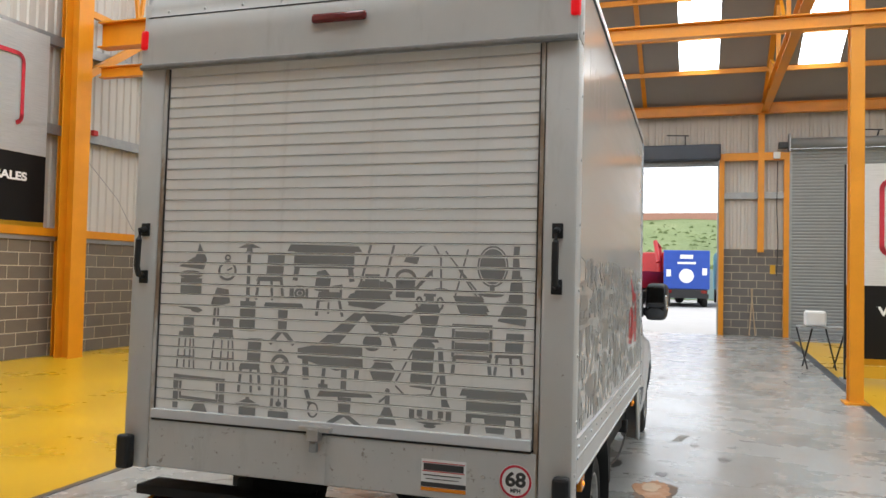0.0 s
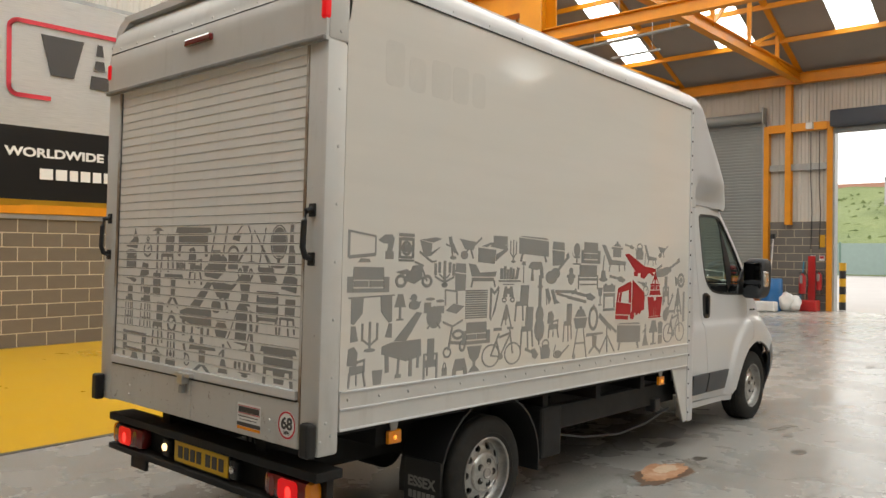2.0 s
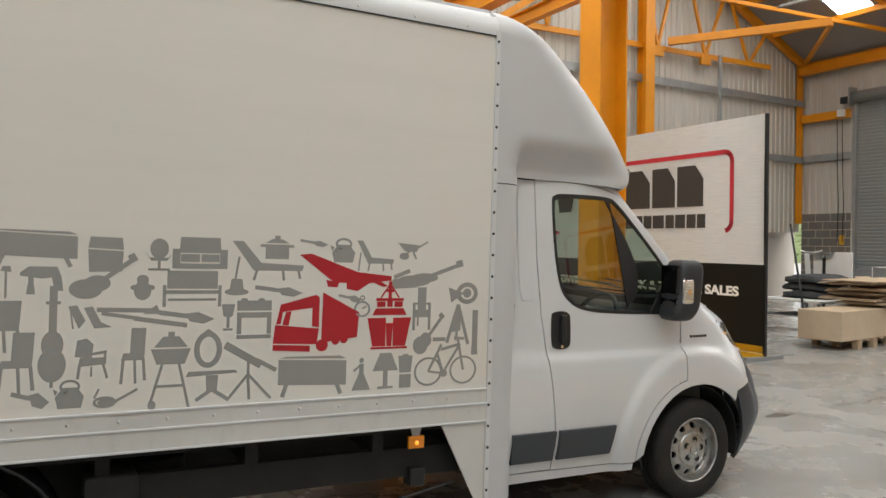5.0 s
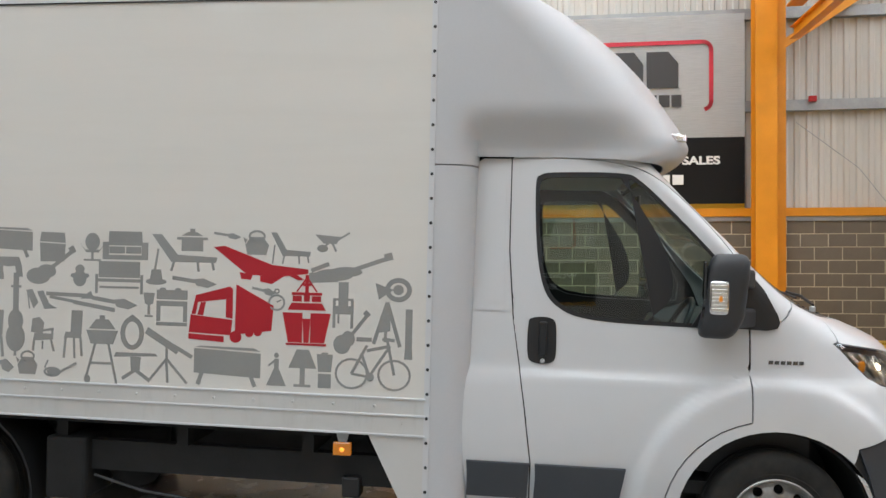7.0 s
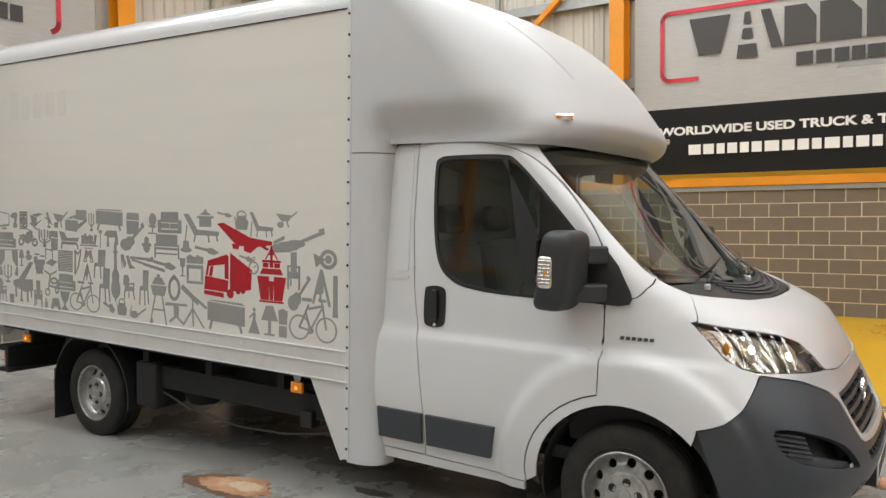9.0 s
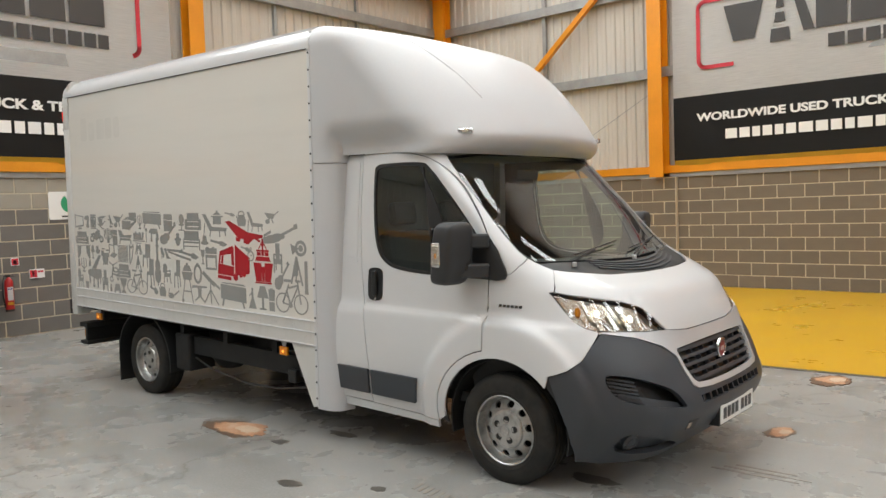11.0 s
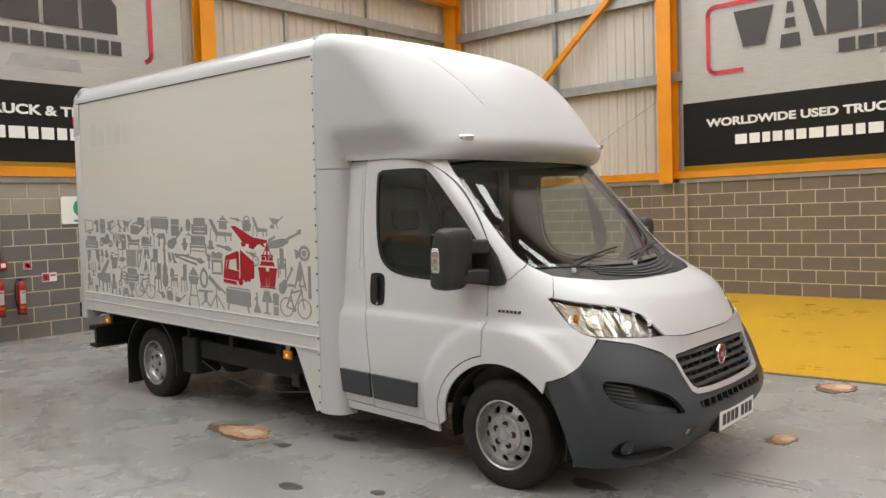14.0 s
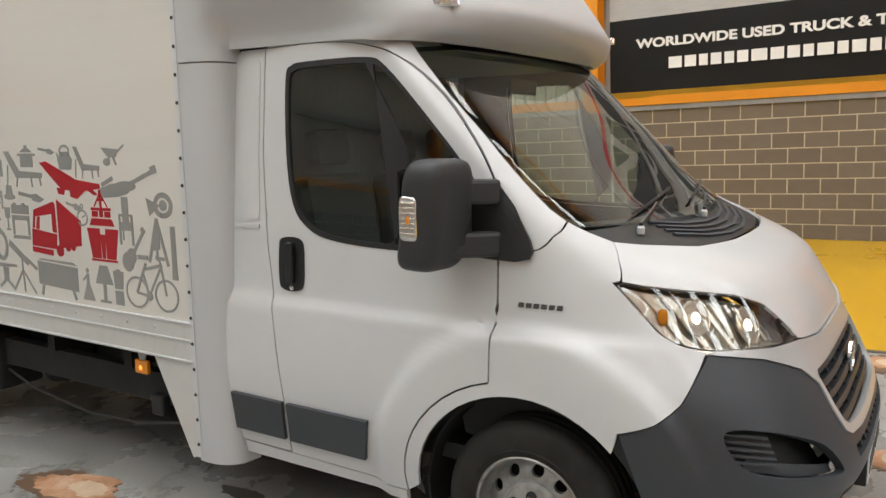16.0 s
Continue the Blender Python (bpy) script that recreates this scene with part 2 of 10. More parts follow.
FLAP_GREY = plain_mat("worn_grey_print", (0.22, 0.22, 0.215), 0.6)
PRINT_RED = plain_mat("red_print", (0.55, 0.03, 0.05), 0.5)
WHITE = make_van_white()
POD_WHITE = painted("white_moulded_grp", (0.515, 0.52, 0.535), 0.36, 0.06, 1.2, 90)
PANEL = make_box_panel()
# Light evened out by colour: frame and tail darkened, slats lightened against lip shade.
REAR = make_rear_grey("scuffed_dimmed_rear_paint", 0.80, 0.68)
SLAT = make_rear_grey("lightened_slat_paint", 1.12, 0.73)
TAIL = make_rear_grey("battered_dimmed_tail_paint", 0.72, 0.62)
EDGE = painted("worn_grey_gutter_edge", (0.24, 0.23, 0.22), 0.6, 0.45, 9, 40)
RUSTY = make_rusty_channel()
GHOST = painted("cleaned_panel_trace", (0.64, 0.618, 0.576), 0.13, 0.06, 5)
ICON_GREY = painted("grey_vinyl_decal", (0.275, 0.273, 0.262), 0.36, 0.1, 3)
ICON_REAR = painted("dark_grey_vinyl_decal", (0.255, 0.255, 0.25), 0.42, 0.12, 3)
ICON_RED = painted("red_vinyl_decal", (0.42, 0.012, 0.022), 0.42, 0.1, 3)
ALU = painted("bare_aluminium", (0.62, 0.62, 0.61), 0.32, 0.15, 5, 50, 0.85)
BADGE = plain_mat("dark_chrome_badge", (0.16, 0.16, 0.165), 0.25, 0.9)
CHROME = plain_mat("chrome", (0.75, 0.75, 0.76), 0.1, 1.0)
BLACK = painted("black_plastic", (0.013, 0.013, 0.014), 0.45, 0.25, 5)
MIRROR_SHELL = painted("grained_black_mirror_shell", (0.026, 0.027, 0.03), 0.5, 0.15, 5, 120)
REFLECTOR = plain_mat("bright_lamp_reflector", (0.78, 0.74, 0.66), 0.27, 0.95)
GREY_PLASTIC = painted("charcoal_bumper_plastic", (0.042, 0.047, 0.056), 0.40, 0.12, 3, 120)
SILVER = painted("silver_paint", (0.56, 0.565, 0.58), 0.34, 0.08, 4, 80, 0.35, 0.3)
UNDER = painted("underbody_black", (0.010, 0.0095, 0.0095), 0.75, 0.4, 4)
TYRE = make_tyre()
WHEEL = make_steel_wheel("silver_wheel_paint", 1.0)
RIM_DULL = make_steel_wheel("brake_dusted_rim_paint", 0.85)
SEAT = painted("dark_seat_cloth", (0.06, 0.062, 0.066), 0.95, 0.2, 8)
DASH = painted("dark_dashboard", (0.024, 0.024, 0.026), 0.6, 0.2, 6)
RED_LENS = plain_mat("red_lens", (0.16, 0.006, 0.006), 0.15, 0.0, Coat_Weight=0.6)
RED_LIT = glowing("lit_red_lens", (0.60, 0.002, 0.006), 0.6)
RED_CORE = glowing("lit_red_bulb", (1.0, 0.035, 0.03), 2.2)
AMBER_LENS = plain_mat("amber_lens", (0.75, 0.24, 0.01), 0.2, 0.0, Coat_Weight=0.6)
AMBER_LIT = glowing("lit_amber_lens", (1.0, 0.35, 0.03), 1.2)
PLATE_GLOW = glowing("lit_plate_lamp", (1.0, 0.72, 0.38), 2.5)
LAMP_LIT = glowing("lit_headlamp_bulb", (1.0, 0.85, 0.60), 14.0)
PLATE_YELLOW = plain_mat("yellow_plate", (0.68, 0.42, 0.01), 0.35)
PLATE_WHITE = plain_mat("white_plate", (0.78, 0.78, 0.76), 0.35)
GLASS_DARK = make_glass("tinted_side_glass", (0.60, 0.74, 0.70), 0.0, 0.085)
GLASS_SCREEN = make_glass("windscreen_glass", (0.80, 0.87, 0.82), 0.0, 0.065)
GLASS_LAMP = make_glass("clear_lamp_cover", (0.92, 0.93, 0.93))
# Mirror base kept dark to imitate the dark surroundings it reflects.
MIRROR = plain_mat("darkened_mirror_glass", (0.10, 0.10, 0.105), 0.08, 1.0)
STAIN = make_rust_patch()
RUST_FAINT = painted("faint_brown_tread_print", (0.25, 0.22, 0.185), 0.55, 0.3, 12)
RUST_DARK = painted("dark_brown_damp_stain", (0.15, 0.085, 0.05), 0.6, 0.4, 9)
DUST_PALE = painted("pale_sawdust", (0.55, 0.40, 0.28), 0.95, 0.25, 14)
OIL = painted("dark_oil_stain", (0.105, 0.095, 0.082), 0.35, 0.4, 5)
CARDBOARD = make_cardboard()
WOOD = painted("pale_pallet_wood", (0.46, 0.34, 0.22), 0.8, 0.3, 6, 40)
TARMAC = painted("pale_yard_concrete", (0.36, 0.355, 0.345), 0.85, 0.2, 0.8, 30)
GRASS = make_grass()
RED_PAINT = painted("red_gloss_paint", (0.42, 0.012, 0.012), 0.35, 0.2, 4)
BLUE_PAINT = painted("blue_lorry_paint", (0.02, 0.07, 0.36), 0.35, 0.15, 3)
BRICK_RED = painted("distant_red_brick", (0.40, 0.21, 0.15), 0.9, 0.2, 2)
GREEN_PRINT = plain_mat("green_print", (0.02, 0.30, 0.14), 0.5)
BLUE_PLASTIC = painted("blue_drum_plastic", (0.012, 0.13, 0.34), 0.4, 0.15, 5)
CYAN_PLASTIC = painted("cyan_can_plastic", (0.01, 0.24, 0.38), 0.4, 0.15, 5)
WHITE_STUFF = painted("white_board", (0.72, 0.71, 0.69), 0.6, 0.1, 4)
SCREEN_GREY = painted("grey_screen_fabric", (0.20, 0.205, 0.21), 0.95, 0.12, 8)
LINING = painted("pale_grey_head_lining", (0.42, 0.41, 0.39), 0.95, 0.08, 8)
FABRIC_GREY = painted("grey_bag_fabric", (0.05, 0.052, 0.055), 0.95, 0.3, 8)
ROOF_GLOW = glowing("translucent_rooflight", (0.84, 0.94, 1.0), ROOFLIGHT)


# ---- mesh tools ----
def link_mesh(name, bm, material, parent=None, label="", smooth=False):
    me = bpy.data.meshes.new(name)
    bm.normal_update()
    bm.to_mesh(me)
    bm.free()
    if smooth:
        for p in me.polygons:
            p.use_smooth = True
    for m in material if isinstance(material, (list, tuple)) else [material]:
        me.materials.append(m)
    ob = new(name, me)
    ob.parent = parent
    if label:
        ob["label"] = label
    return ob


def part(name, bm, material, parent, label="", smooth=False):
    return link_mesh(name, bm, material, parent, label, smooth)


def thing(name, label, category, group="", kind="", at=(0, 0, 0)):
    ob = new(name)
    ob.empty_display_size = 0.2
    ob.location = at
    tagged(ob, label, category, group, kind)
    return ob


def solid(name, bm, material, label, category="", group="", kind="", smooth=False):
    return tagged(link_mesh(name, bm, material, None, "", smooth), label, category, group, kind)


def bm_new():
    return bmesh.new()


def add_box(bm, x0, x1, y0, y1, z0, z1, bevel=0.0, m=None):
    vs = [bm.verts.new((x, y, z)) for z in (z0, z1) for y in (y0, y1) for x in (x0, x1)]
    fs = [bm.faces.new([vs[i] for i in q]) for q in ((0, 2, 3, 1), (4, 5, 7, 6), (0, 1, 5, 4), (2, 6, 7, 3), (0, 4, 6, 2), (1, 3, 7, 5))]
    made = vs
    if bevel:
        es = {e for f in fs for e in f.edges}
        r = bmesh.ops.bevel(bm, geom=list(es), offset=bevel, segments=2, affect="EDGES", profile=0.5)
        made = list({v for f in r["faces"] for v in f.verts} | {v for v in vs if v.is_valid})
    if m:
        bmesh.ops.transform(bm, matrix=m, verts=made)
    return made


def box(x0, x1, y0, y1, z0, z1, bevel=0.0, m=None):
    bm = bm_new()
    add_box(bm, x0, x1, y0, y1, z0, z1, bevel, m)
    return bm


def frame_along(p, q, roll=0.0):
    """A matrix whose z runs from p to q."""
    p, q = Vector(p), Vector(q)
    d = (q - p).normalized()
    side = d.cross((0, 0, 1))
    side = Vector((1, 0, 0)) if side.length < 1e-4 else side.normalized()
    up = side.cross(d)
    m = Matrix((side, up, d)).transposed().to_4x4()
    return Matrix.Translation(p) @ m @ Matrix.Rotation(roll, 4, "Z"), (q - p).length


def add_beam(bm, p, q, w, h, bevel=0.0):
    m, L = frame_along(p, q)
    add_box(bm, -w / 2, w / 2, -h / 2, h / 2, 0, L, bevel, m)


def add_ibeam(bm, p, q, w, h, t=0.015, roll=0.0):
    m, L = frame_along(p, q, roll)
    add_box(bm, -w / 2, w / 2, h / 2 - t, h / 2, 0, L, 0, m)
    add_box(bm, -w / 2, w / 2, -h / 2, -h / 2 + t, 0, L, 0, m)
    add_box(bm, -t / 2, t / 2, -h / 2 + t, h / 2 - t, 0, L, 0, m)


def add_tube(bm, pts, r, n=8, caps=True):
    """A round bar through the points."""
    pts = [Vector(p) for p in pts]
    rings = []
    for i, p in enumerate(pts):
        d = (pts[min(i + 1, len(pts) - 1)] - pts[max(i - 1, 0)]).normalized()
        a = d.cross((0, 0, 1)) if abs(d.z) < 0.95 else d.cross((0, 1, 0))
        a.normalize()
        b = a.cross(d)
        rings.append([bm.verts.new(p + r * (math.cos(k * math.tau / n) * a + math.sin(k * math.tau / n) * b)) for k in range(n)])
    for s, t in zip(rings, rings[1:]):
        for k in range(n):
            bm.faces.new((s[k], s[(k + 1) % n], t[(k + 1) % n], t[k]))
    if caps:
        bm.faces.new(rings[0][::-1])
        bm.faces.new(rings[-1])


def add_lathe(bm, profile, m=None, n=32, closed=False):
    """Turns (radius, height) pairs round z."""
    rings = []
    for r, z in profile:
        rings.append([bm.verts.new((r * math.cos(k * math.tau / n), r * math.sin(k * math.tau / n), z)) for k in range(n)])
    pairs = list(zip(rings, rings[1:])) + ([(rings[-1], rings[0])] if closed else [])
    for s, t in pairs:
        for k in range(n):
            bm.faces.new((s[k], s[(k + 1) % n], t[(k + 1) % n], t[k]))
    if not closed:
        for ring, p in ((rings[0][::-1], profile[0]), (rings[-1], profile[-1])):
            if p[0] > 1e-5:
                bm.faces.new(ring)
    if m:
        bmesh.ops.transform(bm, matrix=m, verts=[v for r in rings for v in r])
    return rings


def add_pebble(bm, c, half, e, bend=None):
    """A rounded block: a sphere squared off by the exponent e."""
    power = lambda v: math.copysign(abs(v) ** e, v)
    n, m, rings = 28, 18, []
    for j in range(1, m):
        b = -math.pi / 2 + math.pi * j / m
        row = []
        for i in range(n):
            a = math.tau * i / n
            p = Vector((c[0] + half[0] * power(math.cos(b)) * power(math.cos(a)), c[1] + half[1] * power(math.cos(b)) * power(math.sin(a)), c[2] + half[2] * power(math.sin(b))))
            row.append(bm.verts.new(bend(p) if bend else p))
        rings.append(row)
    for a, b in zip(rings, rings[1:]):
        for i in range(n):
            bm.faces.new((a[i], a[(i + 1) % n], b[(i + 1) % n], b[i]))
    bm.faces.new(rings[0][::-1])
    bm.faces.new(rings[-1])


def add_prism(bm, pts, m, depth):
    """A flat outline in x and y, given thickness along z, laid by m."""
    lo = [bm.verts.new(m @ Vector((x, y, 0))) for x, y in pts]
    hi = [bm.verts.new(m @ Vector((x, y, depth))) for x, y in pts]
    n = len(pts)
    bm.faces.new(lo[::-1])
    bm.faces.new(hi)
    for k in range(n):
        bm.faces.new((lo[k], lo[(k + 1) % n], hi[(k + 1) % n], hi[k]))


def round_rect(x0, x1, y0, y1, r, n=5):
    pts = []
    for cx, cy, a in ((x1 - r, y0 + r, -90), (x1 - r, y1 - r, 0), (x0 + r, y1 - r, 90), (x0 + r, y0 + r, 180)):
        for k in range(n + 1):
            t = radians(a + 90 * k / n)
            pts.append((cx + r * math.cos(t), cy + r * math.sin(t)))
    return pts


def words(name, text, size, material, parent, m, width=0.0, depth=0.004):
    """Lettering in the built-in font, as a mesh; its baseline starts at m's origin and runs along m's x."""
    cu = bpy.data.curves.new(name, "FONT")
    cu.body, cu.size, cu.extrude, cu.offset = text, size, depth / 2, size * 0.036
    tmp = bpy.data.objects.new(name, cu)
    me = bpy.data.meshes.new_from_object(tmp)
    bpy.data.objects.remove(tmp)
    me.name = name
    if width:
        xs = [v.co.x for v in me.vertices]
        k = width / (max(xs) - min(xs))
        for v in me.vertices:
            v.co.x = (v.co.x - min(xs)) * k
    me.transform(m)
    me.materials.clear()
    me.materials.append(material)
    ob = new(name, me)
    ob.parent = parent
    return ob


# ---- the hall ----
WX, BY, DY = -9.3, -5.1, 19.6          # inner faces of the gable wall, the rear wall and the door wall
EX = 17.0                              # far side of the hall, out of sight
EAVES, SLOPE, RIDGE_Y = 6.62, 0.43, 7.25
def wall_x(y):
    """The gable wall stands a little further out towards the door wall."""
    return WX - 0.0755 * max(0.0, y - 9.0)


FACE_W = Matrix(((0, 0, 1, WX), (1, 0, 0, 0), (0, 1, 0, 0), (0, 0, 0, 1)))      # u = y, v = z, out = +x
FACE_W2 = Matrix(((-0.0755, 0, 1, WX + 9.0 * 0.0755), (1, 0, 0, 0), (0, 1, 0, 0), (0, 0, 0, 1)))
FACE_B = Matrix(((-1, 0, 0, 0), (0, 0, 1, BY), (0, 1, 0, 0), (0, 0, 0, 1)))     # u = -x, v = z, out = +y
FACE_D = Matrix(((1, 0, 0, 0), (0, 0, -1, DY), (0, 1, 0, 0), (0, 0, 0, 1)))     # u = x, v = z, out = -y


def roof_z(y):
    return EAVES + SLOPE * min(DY - y, y - BY)


floor = solid("floor", box(WX - 1.4, EX + 0.3, BY - 0.4, DY + 0.15, -0.25, 0.0), CONCRETE, "worn polished grey concrete floor with stains and tyre marks", "floor", kind="structure")


def floor_patch(name, pts, z, mat, label, category="floor marking", kind="structure"):
    bm = bm_new()
    add_prism(bm, pts, Matrix.Translation((0, 0, -0.01)), z + 0.01)
    return solid(name, bm, mat, label, category, kind=kind)


floor_patch("floor_paint", [(WX, BY), (-2.66, BY), (-2.72, -1.4), (-2.95, 4.2), (-3.175, 9.3), (WX, 9.3)], 0.004, YELLOW_FLOOR, "glossy yellow painted floor bay beside the wall")
floor_patch("floor_paint", [(3.62, 4.9), (9.5, 4.9), (9.5, 18.0), (3.95, 18.0)], 0.004, YELLOW_FLOOR, "glossy yellow painted floor bay beside the wall")
floor_patch("floor_line", [(-2.66, BY), (-2.60, BY), (-2.66, -1.4), (-2.89, 4.2), (-3.115, 9.3), (-3.175, 9.3), (-2.95, 4.2), (-2.72, -1.4)], 0.005, OIL, "dark dirty edge line of the floor paint")
floor_patch("floor_line", [(3.48, 4.9), (3.62, 4.9), (3.95, 18.0), (3.81, 18.0)], 0.005, GREY_PLASTIC, "dark grey edge line of the floor paint")


def blob(cx, cy, rx, ry, seed, n=40, turn=0.0):
    pts = []
    for k in range(n):
        a = k * math.tau / n
        r = 1 + 0.28 * noise.noise((math.cos(a) * 1.6 + seed, math.sin(a) * 1.6, seed)) + 0.12 * noise.noise((math.cos(a) * 5 + seed, math.sin(a) * 5, seed))
        x, y = rx * r * math.cos(a), ry * r * math.sin(a)
        pts.append((cx + x * math.cos(turn) - y * math.sin(turn), cy + x * math.sin(turn) + y * math.cos(turn)))
    return pts


def ragged(cx, cy, rx, ry, seed, n=110, rough=0.30):
    """An uneven spill outline."""
    pts = []
    for k in range(n):
        a = k * math.tau / n
        c, d = math.cos(a), math.sin(a)
        r = 1 + rough * (noise.noise((c * 1.4 + seed, d * 1.4, seed)) + 0.6 * noise.noise((c * 4 + seed, d * 4, seed)) + 0.45 * noise.noise((c * 11 + seed, d * 11, seed)))
        pts.append((cx + rx * r * c, cy + ry * r * d))
    return pts


SPILL = "dried rust-brown sawdust spill soaked into the concrete"
for cx, cy, rx, ry, sd, z in ((1.24, 1.68, 0.16, 0.31, 3.1, 0.003), (-0.84, 5.0, 0.15, 0.09, 7.7, 0.003), (-2.62, 4.87, 0.22, 0.15, 2.2, 0.006)):
    spill = thing("floor_spill", SPILL, "stain", "", "stuff")
    for nm, kx, dx, dy, mat, dz in (("wet_rim", 1.0, 0.0, 0.0, RUST_DARK, 0.0), ("dry_middle", 0.78, -0.02, 0.03, STAIN, 0.0015), ("pale_dust", 0.4, -0.03, 0.10, DUST_PALE, 0.003)):
        bm = bm_new()
        add_prism(bm, ragged(cx + dx * rx / 0.16, cy + dy * ry / 0.31, rx * kx, ry * kx, sd + dz * 900), Matrix.Translation((0, 0, -0.01)), z + dz + 0.01)
        part(nm, bm, mat, spill)
for cx, cy, rx, ry, sd in ((1.76, 2.99, 0.05, 0.09, 1), (1.26, 2.25, 0.05, 0.07, 2), (1.52, 3.5, 0.035, 0.05, 5), (0.67, 4.42, 0.07, 0.14, 6), (0.88, 2.48, 0.05, 0.14, 7), (-0.4, 6.6, 0.07, 0.16, 9), (1.0, 8.6, 0.05, 0.13, 10), (2.2, 9.6, 0.05, 0.12, 11)):
    floor_patch("oil_stain", ragged(cx, cy, rx, ry, sd * 1.7), 0.002, OIL, "small dark oil stain soaked into the concrete", "stain", "stuff")
for x, y0, y1 in ((0.08, 4.9, 5.4), (0.02, 4.95, 5.45), (-0.04, 5.0, 5.35)):
    floor_patch("tyre_mark", [(x - 0.012, y0), (x + 0.012, y0), (x + 0.006, y1), (x - 0.008, y1)], 0.002, RUST_FAINT, "thin brown tyre mark scuffed on the concrete", "stain", "stuff")
for k in range(7):
    y = 3.64 + 0.05 * k
    floor_patch("tyre_mark", [(1.30 + 0.01 * k, y), (1.40 + 0.01 * k, y + 0.012), (1.40 + 0.01 * k, y + 0.034), (1.30 + 0.01 * k, y + 0.022)], 0.002, RUST_FAINT, "faint brown tread print on the concrete", "stain", "stuff")


def corrugated(name, face, u0, u1, v0, top, back, label, cuts=()):
    """Trapezoid steel sheet; top gives its height along u, cuts are openings (u0, u1, v0, v1)."""
    bm = bm_new()
    pitch, rib = 0.2, 0.028
    us = []
    u = u0
    while u < u1:
        for f, d in ((0.0, 0), (0.42, 0), (0.54, rib), (0.88, rib), (1.0, 0)):
            us.append((min(u + f * pitch, u1), d))
        u += pitch
    for (a, da), (b, db) in zip(us, us[1:]):
        if b - a < 1e-5:
            continue
        spans = [(v0, top((a + b) / 2))]
        for c0, c1, w0, w1 in cuts:
            if c0 - 1e-4 <= (a + b) / 2 <= c1 + 1e-4:
                spans = [s for lo, hi in spans for s in ((lo, min(hi, w0)), (max(lo, w1), hi)) if s[1] - s[0] > 0.01]
        for lo, hi in spans:
            ta, tb = (top(a), top(b)) if abs(hi - top((a + b) / 2)) < 1e-6 else (hi, hi)
            q = [(a, lo, -back + da), (b, lo, -back + db), (b, tb, -back + db), (a, ta, -back + da)]
            bm.faces.new([bm.verts.new(face @ Vector(p)) for p in q])
    return solid(name, bm, CLADDING, label, "wall", kind="structure")


def gable_top(u):
    return roof_z(u) - 0.05


corrugated("wall_west_cladding", FACE_W2, 9.0, DY, 1.95, gable_top, 0.10, "cream corrugated steel wall cladding above blockwork")
corrugated("wall_west_cladding", FACE_W, BY, 9.0, 1.95, gable_top, 0.10, "cream corrugated steel wall cladding above blockwork")
corrugated("wall_south_cladding", FACE_B, -EX, -WX, 2.1, lambda u: EAVES + 0.3, 0.10, "cream corrugated steel wall cladding above blockwork")
DOORS = [(-2.42, 2.1, 5.1), (-8.45, -4.28, 5.35), (3.96, 8.3, 5.35)]
corrugated("wall_north_cladding", FACE_D, wall_x(DY) - 0.4, EX, 2.2, lambda u: EAVES + 0.3, 0.10, "cream corrugated steel wall cladding with dock door openings", [(a, b, 0, h) for a, b, h in DOORS])
for nm, bm in (("wall_west_outer", box(WX - 1.36, WX - 1.26, BY - 0.3, DY + 0.3, 0, EAVES + 6)), ("wall_south_outer", box(WX - 0.25, EX + 0.3, BY - 0.36, BY - 0.26, 0, EAVES + 0.2)), ("wall_east", box(EX, EX + 0.2, BY - 0.25, DY + 0.1, 0, EAVES + 6))):
    solid(nm, bm, CLADDING, "cream steel outer wall skin of the hall", "wall", kind="structure")


# blockwork: backing wall with mortar face, blocks proud of it
def block_mesh(w, h, d, mat):
    bm = box(-w / 2, w / 2, -h / 2, h / 2, -d, 0, 0.006)
    me = bpy.data.meshes.new("block")
    bm.to_mesh(me)
    bm.free()
    me.materials.append(mat)
    return me


BLOCK_ME = {m.name: (block_mesh(0.433, 0.208, 0.06, m), block_mesh(0.208, 0.208, 0.06, m)) for m in (BLOCK, BLOCK_DARK, BLOCK_PALE)}


